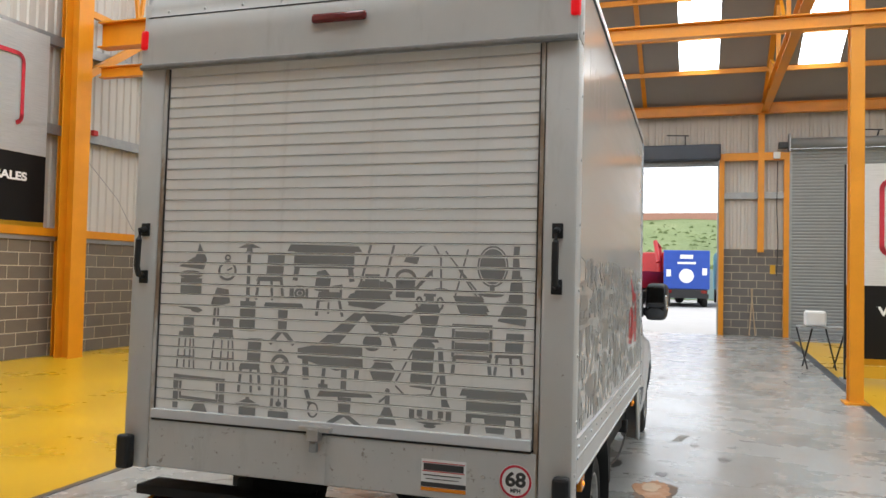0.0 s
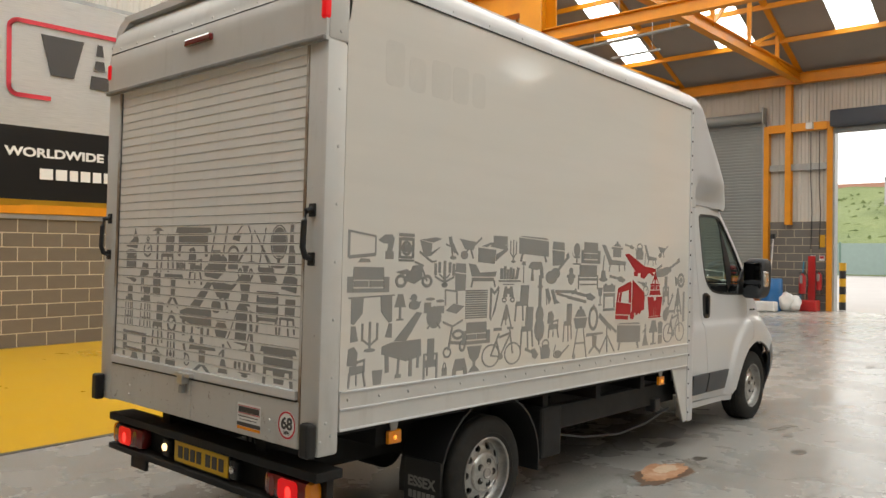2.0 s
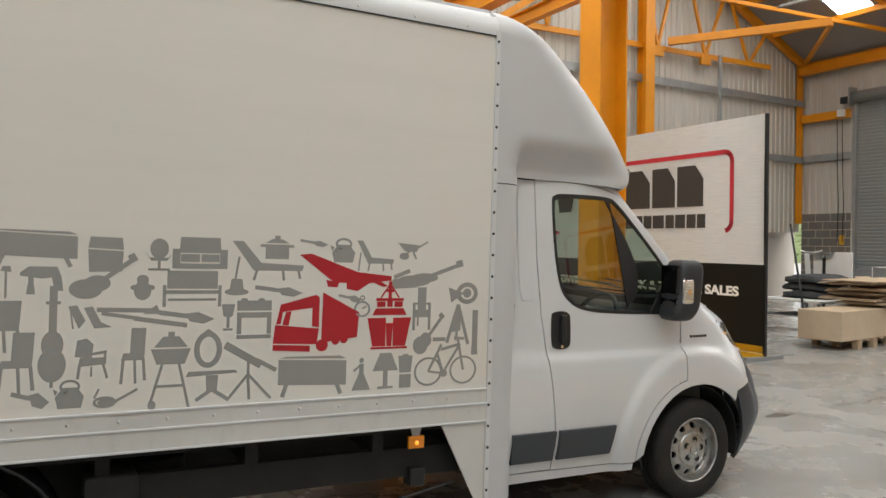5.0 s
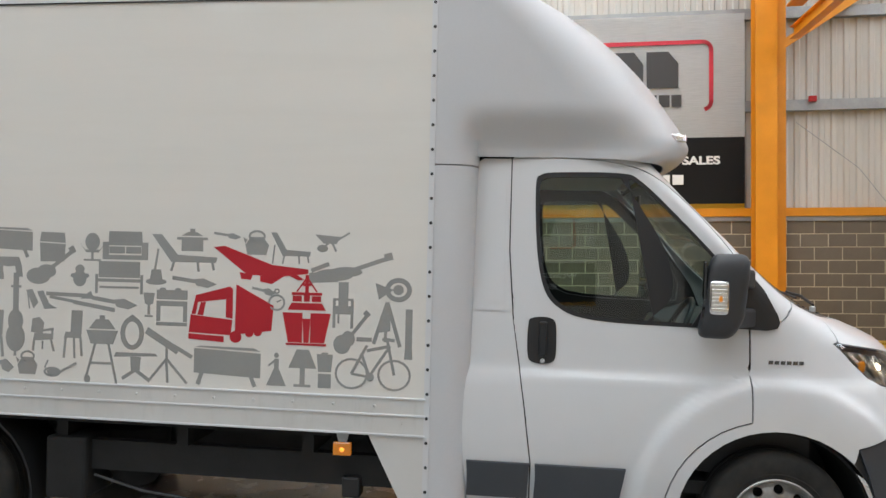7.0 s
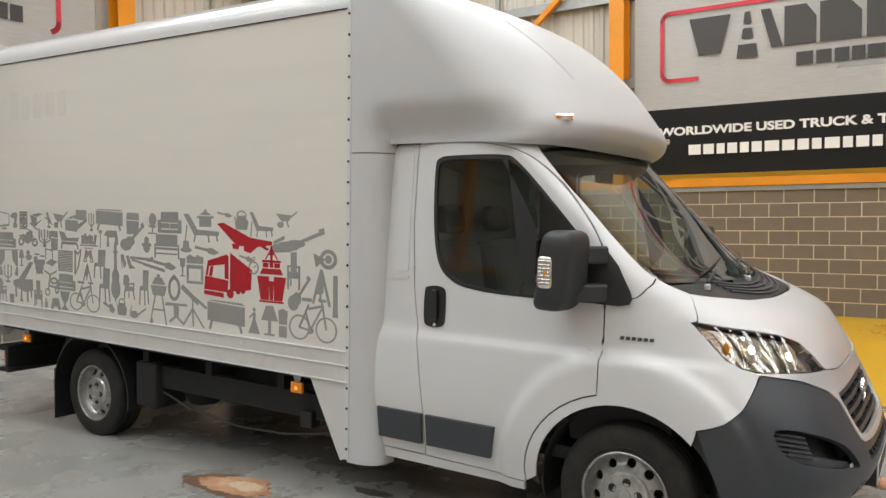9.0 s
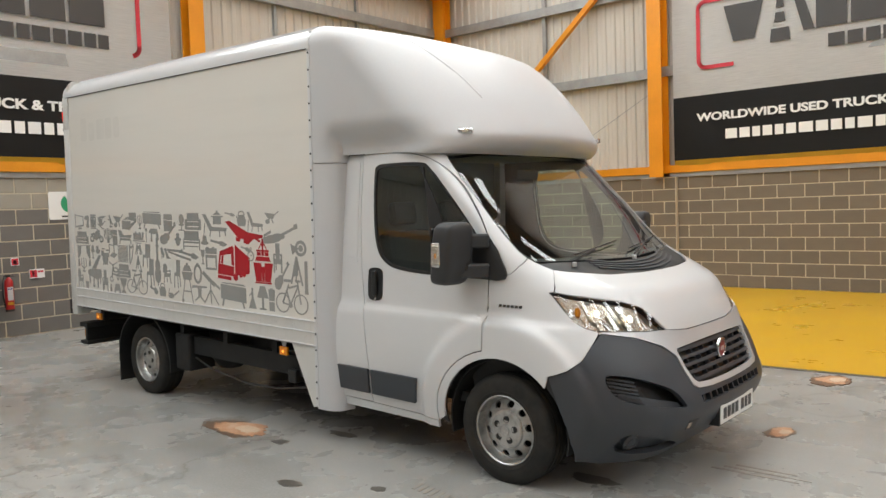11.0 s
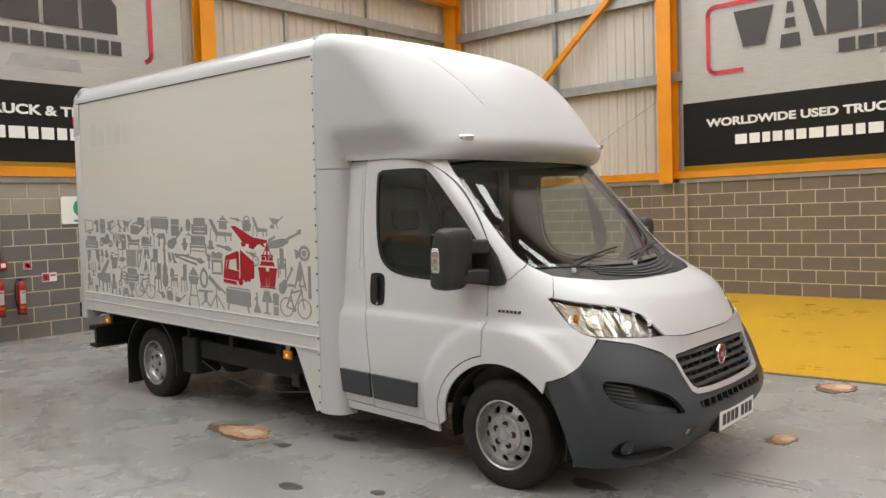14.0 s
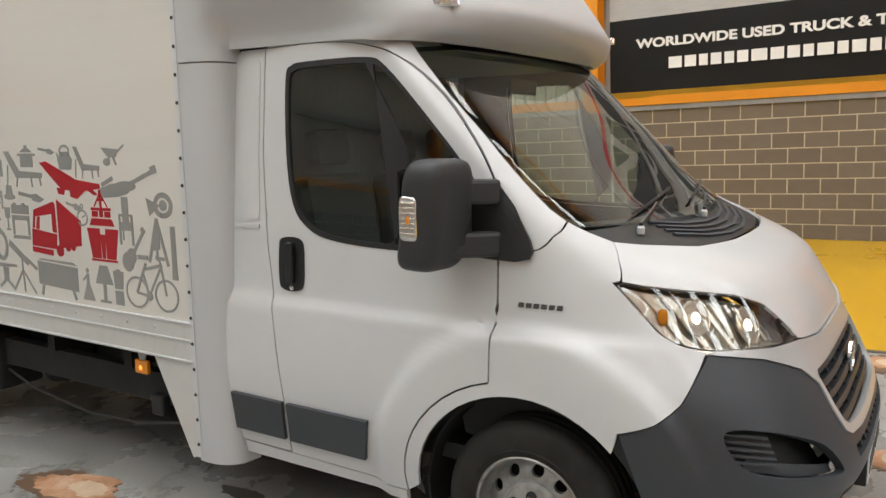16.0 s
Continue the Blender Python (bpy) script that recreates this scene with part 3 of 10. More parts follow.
def blockwork(name, face, u0, u1, courses, label, pick, out=0.0, paint=lambda c: BLOCK):
    bm = bm_new()
    lo = face @ Vector((u0, 0, out - 0.2))
    hi = face @ Vector((u1, courses * 0.225, out - 0.006))
    add_box(bm, min(lo.x, hi.x), max(lo.x, hi.x), min(lo.y, hi.y), max(lo.y, hi.y), 0, courses * 0.225)
    wall = solid(name, bm, MORTAR, label, "wall", kind="structure")
    rest = []
    for c in range(courses):
        v = 0.1125 + c * 0.225
        u = u0 - (0.225 if c % 2 else 0.0)
        while u < u1 - 0.02:
            a, b = max(u, u0), min(u + 0.44, u1)
            if b - a > 0.05:
                jit = noise.noise((u * 3.1, v * 7.7, u0)) * 0.003
                full, half = b - a > 0.43, 0.20 < b - a < 0.23
                mid = (a + b) / 2
                if (full or half) and pick(mid):
                    ob = new("block", BLOCK_ME[paint(c).name][0 if full else 1])
                    ob.parent = wall
                    ob.matrix_basis = face @ Matrix.Translation((mid, v, out + jit))
                else:
                    rest.append((a, b, v, out + jit, paint(c)))
            u += 0.45
    for mat in (BLOCK, BLOCK_DARK, BLOCK_PALE):
        some = [q for q in rest if q[4] is mat]
        if not some:
            continue
        bm = bm_new()
        for a, b, v, o, _ in some:
            q = [face @ Vector(p) for p in ((a + 0.004, v - 0.104, o), (b - 0.004, v - 0.104, o), (b - 0.004, v + 0.104, o), (a + 0.004, v + 0.104, o))]
            r = [face @ Vector(p) for p in ((a, v - 0.104, o - 0.05), (b, v - 0.104, o - 0.05), (b, v + 0.104, o - 0.05), (a, v + 0.104, o - 0.05))]
            q, r = [bm.verts.new(p) for p in q], [bm.verts.new(p) for p in r]
            bm.faces.new(q)
            for k in range(4):
                bm.faces.new((q[k], r[k], r[(k + 1) % 4], q[(k + 1) % 4]))
        part("blockwork_rest", bm, mat, wall, "concrete blocks")["kind"] = "stuff"
    return wall


# orange steel frame
def steel(name, bm, label="orange-painted steel member of the hall frame", group="hall frame", category="steel beam"):
    return solid(name, bm, ORANGE, label, category, group, "structure")


def post(x, y, z0, z1, wx, wy, label="orange-painted steel column bolted to the floor"):
    """An H column: two flanges across y and a web, with a base plate."""
    bm = bm_new()
    t = 0.022
    add_box(bm, x - wx / 2, x + wx / 2, y - wy / 2, y - wy / 2 + t, z0, z1)
    add_box(bm, x - wx / 2, x + wx / 2, y + wy / 2 - t, y + wy / 2, z0, z1)
    add_box(bm, x - t / 2, x + t / 2, y - wy / 2 + t, y + wy / 2 - t, z0, z1)
    if z0 < 0.1:
        add_box(bm, x - wx / 2 - 0.06, x + wx / 2 + 0.06, y - wy / 2 - 0.06, y + wy / 2 + 0.06, 0.0, 0.025)
    return steel("steel_column", bm, label, "hall columns", "column")


def post_x(x, y, z0, z1, wx, wy, label="orange-painted steel column against the wall"):
    """An H column with its flanges across x."""
    bm = bm_new()
    t = 0.02
    add_box(bm, x - wx / 2, x - wx / 2 + t, y - wy / 2, y + wy / 2, z0, z1)
    add_box(bm, x + wx / 2 - t, x + wx / 2, y - wy / 2, y + wy / 2, z0, z1)
    add_box(bm, x - wx / 2 + t, x + wx / 2 - t, y - t / 2, y + t / 2, z0, z1)
    return steel("steel_column", bm, label, "hall columns", "column")


post_x(WX + 0.16, 0.27, 2.03, roof_z(0.27) - 0.3, 0.30, 0.27)
post_x(WX + 0.16, 6.80, 0.0, roof_z(6.8) - 0.3, 0.30, 0.30)
post_x(WX + 0.50, 6.55, 0.0, 6.6, 0.30, 0.34)
post_x(wall_x(13.2) + 0.16, 13.2, 0.0, roof_z(13.2) - 0.3, 0.30, 0.27)
post_x(WX + 0.15, BY + 0.17, 2.3, EAVES, 0.28, 0.28)
post_x(wall_x(DY) - 0.10, DY - 0.16, 2.2, EAVES, 0.28, 0.26)
post(-3.62, 7.1, 0.0, 9.5, 0.42, 0.46)
post(3.50, 7.08, 0.0, 9.5, 0.17, 0.22, "slim orange-painted steel column on the floor edge line")
post(10.2, 7.08, 0.0, 9.5, 0.17, 0.22, "slim orange-painted steel column on the floor edge line")
for x in (3.22, -3.58):
    post(x, DY - 0.12, 2.38, EAVES, 0.16, 0.2, "orange-painted steel column between dock doors")
for x in (-2.76, 14.2):
    bm = bm_new()
    add_ibeam(bm, (x, BY + 0.16, 2.2), (x, BY + 0.16, EAVES), 0.28, 0.24)
    steel("steel_column", bm, "orange-painted steel column against the wall", "hall columns", "column")
for x in (2.17, 3.89, -2.5, -4.2):
    steel("door_jamb", box(x - 0.07, x + 0.07, DY - 0.16, DY + 0.05, 0, 5.2), "orange-painted steel door jamb", "door jambs", "door jamb")
for a, b in ((2.24, 3.82), (-4.13, -2.57), (-10.0, -8.6)):
    steel("door_head_beam", box(a, b, DY - 0.19, DY - 0.03, 4.99, 5.21), "orange-painted steel rail between dock doors", "hall frame")

# eaves and ridge-row beams
bm = bm_new()
add_ibeam(bm, (wall_x(DY), DY - 0.2, 6.46), (EX, DY - 0.2, 6.46), 0.2, 0.30)
steel("eaves_beam", bm)
bm = bm_new()
add_ibeam(bm, (WX, BY + 0.2, 6.42), (EX, BY + 0.2, 6.42), 0.2, 0.32)
steel("eaves_beam", bm)
bm = bm_new()
add_ibeam(bm, (WX + 0.6, 7.0, 5.06), (EX, 7.0, 5.06), 0.14, 0.2)
steel("tie_beam", bm)
bm = bm_new()
add_ibeam(bm, (WX + 0.6, 7.0, 5.72), (-3.8, 7.0, 5.72), 0.25, 0.46, 0.025)
steel("crane_beam", bm, "deep orange-painted crane rail beam between columns")
for x in (-3.3, 3.3, 9.9):
    bm = bm_new()
    add_ibeam(bm, (x, 7.2, 6.55), (x, DY - 0.1, 6.50), 0.2, 0.30)
    steel("truss_chord", bm)
    bm = bm_new()
    add_beam(bm, (x, DY - 0.1, EAVES + 0.1), (x, RIDGE_Y, roof_z(RIDGE_Y) - 0.15), 0.14, 0.2)
    steel("roof_rafter", bm)
    for k, y in enumerate((17.6, 15.6, 13.4, 11.0)):
        bm = bm_new()
        add_beam(bm, (x, y, 6.6), (x, y, roof_z(y) - 0.2), 0.09, 0.07)
        steel("truss_web", bm)
        bm = bm_new()
        add_beam(bm, (x, y, 6.62), (x, y + 1.9, roof_z(y + 1.9) - 0.2), 0.07, 0.07)
        steel("truss_web", bm)
for x in (-6.75, 0.0, 6.6):
    bm = bm_new()
    add_beam(bm, (x, DY - 0.1, EAVES + 0.1), (x, RIDGE_Y, roof_z(RIDGE_Y) - 0.15), 0.12, 0.18)
    steel("roof_rafter", bm)
for x in (-6.75, -3.3, 0.0, 3.3, 6.6):
    bm = bm_new()
    add_beam(bm, (x, BY + 0.1, EAVES + 0.1), (x, RIDGE_Y, roof_z(RIDGE_Y) - 0.15), 0.12, 0.18)
    steel("roof_rafter", bm)
for k in range(1, 9):
    for y in (DY - 0.25 - 1.35 * k, BY + 0.25 + 1.35 * k):
        bm = bm_new()
        add_beam(bm, (wall_x(y), y, roof_z(y) - 0.08), (EX, y, roof_z(y) - 0.08), 0.07, 0.13)
        steel("purlin", bm)
# gable truss by the west wall
bm = bm_new()
add_beam(bm, (wall_x(DY) + 0.14, DY - 0.1, EAVES), (WX + 0.14, RIDGE_Y, roof_z(RIDGE_Y) - 0.15), 0.16, 0.24)
steel("roof_rafter", bm)
bm = bm_new()
add_beam(bm, (wall_x(DY - 1.7) + 0.14, DY - 1.7, 6.36), (WX + 0.14, 7.2, 6.24), 0.08, 0.12)
steel("truss_chord", bm)
for k in range(6):
    y = 17.0 - 1.7 * k
    for dy in (-0.75, 0.75):
        bm = bm_new()
        add_beam(bm, (wall_x(y) + 0.14, y, 6.32), (wall_x(y + dy) + 0.14, y + dy, roof_z(y + dy) - 0.15), 0.06, 0.07)
        steel("truss_web", bm)
    if k in (1, 2):
        steel("gusset_plate", box(wall_x(y) + 0.10, wall_x(y) + 0.18, y - 0.16, y + 0.16, 6.1, 6.34))
# jib tie and knee brace near the corner
bm = bm_new()
add_beam(bm, (wall_x(13.9) + 0.2, 13.9, 6.47), (-6.87, 16.31, 6.65), 0.14, 0.18)
steel("tie_beam", bm)
bm = bm_new()
add_beam(bm, (-6.87, 16.31, 6.60), (wall_x(DY) + 0.3, DY - 0.3, 6.62), 0.08, 0.10)
steel("knee_brace", bm)
bm = bm_new()
add_beam(bm, (wall_x(13.7) + 0.15, 13.7, 7.74), (-6.86, DY - 0.3, 6.74), 0.08, 0.09)
steel("wind_brace", bm)
# wall braces
bm = bm_new()
add_beam(bm, (WX + 0.12, 0.45, 6.85), (WX + 0.12, -4.8, 2.3), 0.10, 0.10)
steel("wall_brace", bm, "orange-painted diagonal wall brace")
bm = bm_new()
add_beam(bm, (WX + 0.22, 6.9, 4.95), (wall_x(11.9) + 0.22, 11.9, 8.2), 0.10, 0.14)
steel("wall_brace", bm, "orange-painted diagonal wall brace")

# rails, girts and mullions
for face, a, b, zt in ((FACE_W, BY, 9.0, 2.02), (FACE_B, -EX, -WX, 2.25)):
    for nm, mat, lo, hi, o, lab in (("wall_rail", ORANGE, zt + 0.08, zt + 0.22, 0.06, "orange-painted steel rail along the top of the blockwork"), ("wall_flashing", GALV, zt, zt + 0.075, 0.03, "grey steel flashing strip on the blockwork")):
        p, q = face @ Vector((a, lo, -0.1)), face @ Vector((b, hi, o))
        bm = box(min(p.x, q.x), max(p.x, q.x), min(p.y, q.y), max(p.y, q.y), lo, hi)
        solid(nm, bm, mat, lab, "rail", "wall rails", "structure")


def girt_w2(z):
    """The girt on the turned stretch of the gable wall."""
    bm = bm_new()
    add_beam(bm, (wall_x(9.0) + 0.05, 9.0, z), (wall_x(DY) + 0.05, DY, z), 0.015, 0.18)
    return solid("wall_girt", bm, GALV, "galvanised steel girt across the cladding", "girt", "wall girts", "structure")


def girt(face, a, b, z, out=0.05):
    bm = bm_new()
    for lo, hi, o0, o1 in ((z - 0.09, z + 0.09, out - 0.01, out + 0.005), (z + 0.08, z + 0.09, out - 0.12, out), (z - 0.09, z - 0.08, out - 0.12, out)):
        p, q = face @ Vector((a, lo, o0)), face @ Vector((b, hi, o1))
        add_box(bm, min(p.x, q.x), max(p.x, q.x), min(p.y, q.y), max(p.y, q.y), lo, hi)
    return solid("wall_girt", bm, GALV, "galvanised steel girt across the cladding", "girt", "wall girts", "structure")


for z in (3.98, 5.55):
    girt(FACE_W, BY, 9.0, z)
    girt_w2(z)
    girt(FACE_B, -EX, -WX, z)
for a, b in ((2.24, 3.82), (-4.13, -2.57), (-10.0, -8.6)):
    girt(FACE_D, a, b, 4.0)
for u in (-2.3, 8.95, 11.2, 15.5):
    solid("wall_mullion", box(WX - 0.07, WX + 0.0, u - 0.04, u + 0.04, 2.1, 6.3), GALV, "thin galvanised wall mullion", "mullion", "wall mullions", "structure")
for x in (-4.6, -6.7):
    solid("wall_mullion", box(x - 0.03, x + 0.03, BY - 0.07, BY, 2.3, 6.3), GALV, "thin galvanised wall mullion", "mullion", "wall mullions", "structure")

# roof lining with rooflight openings
LIGHTS = [(-7.95, -6.98), (-5.05, -4.02), (-2.0, -1.02), (1.0, 2.02), (4.0, 5.0), (7.0, 8.0), (13.0, 14.0)]
bm = bm_new()
glow = bm_new()


def roof_quad(b, x0, x1, ya, yb, lift=0.0):
    b.faces.new([b.verts.new((x, y, roof_z(y) + lift)) for x, y in ((x0, ya), (x1, ya), (x1, yb), (x0, yb))])


cuts_n = (18.1, 7.9)
cuts_s = (-4.2, 6.6)
# The unseen south strips are widened by more to add light there.
for outer, c0, c1, inner, more in ((DY + 0.2, cuts_n[0], cuts_n[1], RIDGE_Y, 0.0), (BY - 0.2, cuts_s[0], cuts_s[1], RIDGE_Y, 0.22)):
    xs = [WX - 1.3] + [v for a, b in LIGHTS for v in (a - more, b + more)] + [EX + 0.3]
    for k in range(len(xs) - 1):
        lit = k % 2 == 1
        roof_quad(bm, xs[k], xs[k + 1], outer, c0)
        roof_quad(bm, xs[k], xs[k + 1], c1, inner)
        if lit:
            roof_quad(glow, xs[k], xs[k + 1], c0, c1, 0.05)
        else:
            roof_quad(bm, xs[k], xs[k + 1], c0, c1)
solid("ceiling", bm, ROOF_LINING, "grey insulated roof lining between orange purlins", "ceiling", kind="structure")
solid("rooflight", glow, ROOF_GLOW, "bright translucent rooflight strips in the roof", "rooflight", kind="structure")
bm = bm_new()
for ya, yb in ((BY - 0.5, RIDGE_Y), (RIDGE_Y, DY + 0.5)):
    bm.faces.new([bm.verts.new((x, y, roof_z(y) + 0.25)) for x, y in ((WX - 1.5, ya), (EX + 0.5, ya), (EX + 0.5, yb), (WX - 1.5, yb))])
solid("roof", bm, GALV, "grey steel roof sheeting above the lining", "roof", kind="structure")


# dock doors
def shutter_curtain(name, x0, x1, z0, z1, label):
    bm = bm_new()
    z, k = z0, 0
    prof = []
    while z < z1:
        for f, d in ((0.0, 0.0), (0.25, 0.012), (0.75, 0.012), (1.0, 0.0)):
            prof.append((z + f * 0.09, d))
        z += 0.09
    for (a, da), (b, db) in zip(prof, prof[1:]):
        if b - a < 1e-6:
            continue
        bm.faces.new([bm.verts.new(p) for p in ((x0, DY - 0.02 - da, a), (x1, DY - 0.02 - da, a), (x1, DY - 0.02 - db, b), (x0, DY - 0.02 - db, b))])
    ob = thing(name, label, "roller door", "dock doors", "structure", (0.5 * (x0 + x1), DY, 0))
    bm.transform(Matrix.Translation((-0.5 * (x0 + x1), -DY, 0)))
    part("curtain", bm, SHUTTER_GREY, ob)
    w = 0.5 * (x1 - x0)
    for s in (-1, 1):
        part("guide_rail", box(s * w - 0.05, s * w + 0.05, -0.12, -0.01, 0, z1), GALV, ob)
        part("end_plate", box(s * (w + 0.03) - 0.02, s * (w + 0.03) + 0.02, -0.34, -0.01, z1 - 0.05, z1 + 0.42), GALV, ob)
    bm = bm_new()
    add_lathe(bm, [(0.15, -w), (0.15, w)], Matrix.Translation((0, -0.18, z1 + 0.16)) @ Matrix.Rotation(radians(90), 4, "Y"), 16)
    part("roller_barrel", bm, SHUTTER_GREY, ob, "", True)
    part("bottom_rail", box(-w, w, -0.05, 0.0, 0.0, 0.1), GALV, ob)
    bm = bm_new()
    add_box(bm, -w - 0.32, -w - 0.08, -0.28, -0.1, z1 + 0.02, z1 + 0.2, 0.02)
    part("door_motor", bm, BLACK, ob)
    return ob


shutter_curtain("door_1", -8.45, -4.28, 0.0, 5.33, "closed grey steel roller dock door")
shutter_curtain("door_2", 3.98, 8.3, 0.0, 5.28, "closed grey steel roller dock door")
open_door = thing("door_3", "open roller dock door rolled up under a dark hood", "roller door", "dock doors", "structure", (-0.15, DY, 0))
bm = bm_new()
add_box(bm, -2.3, 2.28, -0.4, -0.02, 5.02, 5.46, 0.04)
part("roller_hood", bm, DARK_BLUE, open_door)
bm = bm_new()
for k in range(3):
    add_box(bm, -2.25, 2.23, -0.08 - 0.01 * (k % 2), -0.03, 4.86 + 0.06 * k, 4.915 + 0.06 * k)
part("curtain_edge", bm, SHUTTER_GREY, open_door)
for s in (-2.27, 2.25):
    part("guide_rail", box(s - 0.04, s + 0.04, -0.1, 0.2, 0, 5.0), GALV, open_door)
for x in (0.9, -6.6, 5.9):
    bm = bm_new()
    add_beam(bm, (x - 0.25, DY - 0.5, 5.72), (x + 0.35, DY - 0.35, 5.72), 0.04, 0.03)
    add_beam(bm, (x + 0.25, DY - 0.4, 5.72), (x + 0.25, DY + 0.02, 5.50), 0.03, 0.03)
    solid("wall_bracket", bm, BLACK, "small dark steel bracket above the dock door", "bracket", "brackets")


# ---- banners ----
def logo_letters(bm, strokes, m, depth=0.006):
    for poly in strokes:
        add_prism(bm, poly, m, depth)


def banner(name, m, W, label, wall=True, foot=0.42, H=3.25):
    """A printed vinyl banner; m places its lower left corner, x along, y up, z out. The trade mark is drawn as plain blocks."""
    band = 1.14
    ob = thing(name, label, "banner", "banners")
    ob.matrix_basis = m
    nx, nz = 40, 14
    for nm, lo, hi, mat, lab in (("sheet", band, H, BANNER, "brushed silver print"), ("lower_band", 0.0, band, BANNER_BLACK, "black print"), ("hem", -0.10, 0.0, BANNER_YELLOW, "yellow strip")):
        bm = bm_new()
        grid = [[bm.verts.new((W * i / nx, lo + (hi - lo) * j / nz, 0.012 * noise.noise((W * i / nx * 0.9, (lo + (hi - lo) * j / nz) * 0.7, 3.3)))) for i in range(nx + 1)] for j in range(nz + 1)]
        for j in range(nz):
            for i in range(nx):
                bm.faces.new((grid[j][i], grid[j][i + 1], grid[j + 1][i + 1], grid[j + 1][i]))
        bmesh.ops.solidify(bm, geom=bm.faces[:], thickness=0.006)
        part(nm, bm, mat, ob, lab)
    # red open frame round the mark
    bm = bm_new()
    t, x0, x1, z0, z1, r = 0.07, 0.085 * W, 0.905 * W, 1.62, 2.78, 0.14
    k = W / 5.85

    def stroke(pts):
        for (ax, az), (bx, bz) in zip(pts, pts[1:]):
            d = Vector((bx - ax, bz - az))
            nrm = Vector((-d.y, d.x)).normalized() * t / 2
            e = d.normalized() * t * 0.12
            add_prism(bm, [(ax - e.x - nrm.x, az - e.y - nrm.y), (bx + e.x - nrm.x, bz + e.y - nrm.y), (bx + e.x + nrm.x, bz + e.y + nrm.y), (ax - e.x + nrm.x, az - e.y + nrm.y)], Matrix.Translation((0, 0, 0.016)), 0.006)

    def arc(cx, cz, a0, a1):
        return [(cx + r * math.cos(radians(a0 + (a1 - a0) * i / 6)), cz + r * math.sin(radians(a0 + (a1 - a0) * i / 6))) for i in range(7)]

    stroke([(x0 + 0.62 * k, z0)] + arc(x0 + r, z0 + r, 270, 180) + arc(x0 + r, z1 - r, 180, 90) + arc(x1 - r, z1 - r, 90, 0) + arc(x1 - r, z0 + r, 0, -75))
    part("red_frame", bm, PRINT_RED, ob)
    # large charcoal blocks of the mark
    M = Matrix.Translation((0, 0, 0.016))

    def glyph(dx, dz, s, polys, mat=PRINT_DARK):
        b = bm_new()
        logo_letters(b, [[(dx + px * s * k, dz + pz * s) for px, pz in p] for p in polys], M)
        part("mark_block", b, mat, ob)

    # plain blocks stand for the trade mark, with the striped road shape in it
    x = 0.165 * W
    for g, w in enumerate((0.78, 0.50, 0.56, 0.70, 0.60, 0.64)):
        w *= k * 0.93
        if g == 1:
            for a0, a1, z0, z1 in ((0.34, 0.62, 2.44, 2.63), (0.28, 0.68, 2.20, 2.36), (0.12, 0.84, 1.88, 2.10)):
                glyph(x, 0, 1, [[(w * a0 / k, z0), (w * a1 / k, z0), (w * (a1 - 0.05) / k, z1), (w * (a0 + 0.05) / k, z1)]])
            glyph(x, 0, 1, [[(w * 0.92 / k, 2.63), (w * 1.25 / k, 2.63), (w * 1.66 / k, 2.0), (w * 1.28 / k, 2.0)]])
            x += w * 1.70
            continue
        if g == 0:
            glyph(x, 0, 1, [[(0, 2.63), (w / k * 0.94, 2.63), (w / k * 0.72, 2.0), (w / k * 0.22, 2.0)]])
        else:
            glyph(x, 0, 1, [[(0, 2.0), (w / k * 0.9, 2.0), (w / k * 0.9, 2.42), (w / k * 0.62, 2.63), (0, 2.63)]])
        x += w
    x = 0.455 * W
    for w in (0.30, 0.27, 0.25, 0.22, 0.30, 0.22, 0.25, 0.22, 0.20):
        glyph(x, 0, 1, [[(0, 1.67), (w * 0.82, 1.67), (w * 0.82, 1.88), (0, 1.88)]])
        x += w * k * 0.97
    words("slogan", "WORLDWIDE USED TRUCK & TRAILER SALES", 0.19, PRINT_WHITE, ob, Matrix.Translation((0.075 * W, 0.68, 0.02)), 0.855 * W)
    x = 0.165 * W
    for w in (0.27, 0.24, 0.19, 0.22, 0.2, 0.22, 0.29, 0.25, 0.23, 0.2, 0.28, 0.2, 0.24, 0.2, 0.2, 0.09, 0.23, 0.25, 0.25):
        b = bm_new()
        add_prism(b, [(x, 0.33), (x + (w - 0.05) * 0.92 * k, 0.33), (x + (w - 0.05) * 0.92 * k, 0.50), (x, 0.50)], Matrix.Translation((0, 0, 0.018)), 0.006)
        part("address_bar", b, PRINT_WHITE, ob)
        x += w * 0.92 * k
    if not wall:
        for x in (0.0, W):
            part("frame_post", box(x - 0.025, x + 0.025, 0.01 - foot, H, -0.06, -0.02), BLACK, ob)
            b = bm_new()
            add_box(b, x - 0.03, x + 0.03, -foot, 0.06 - foot, -0.4, 0.35)
            part("frame_foot", b, GALV, ob)
        part("bottom_board", box(0, W, max(-0.30, 0.02 - foot), -0.11, -0.02, 0.02), BANNER_YELLOW, ob)
    return ob


banner("wall_banner", Matrix.Translation((0.06, 0, 0)) @ FACE_W @ Matrix.Translation((0.52, 2.32, 0.0)), 5.83, "large silver and black vinyl sales banner on the cladding")
banner("wall_banner", Matrix.Translation((0, 0.06, 0)) @ FACE_B @ Matrix.Translation((-3.44, 2.54, 0.0)), 5.83, "large silver and black vinyl sales banner on the cladding")
FACE_E = Matrix(((0, 0, -1, EX), (-1, 0, 0, 0), (0, 1, 0, 0), (0, 0, 0, 1)))     # u = -y, v = z, out = -x
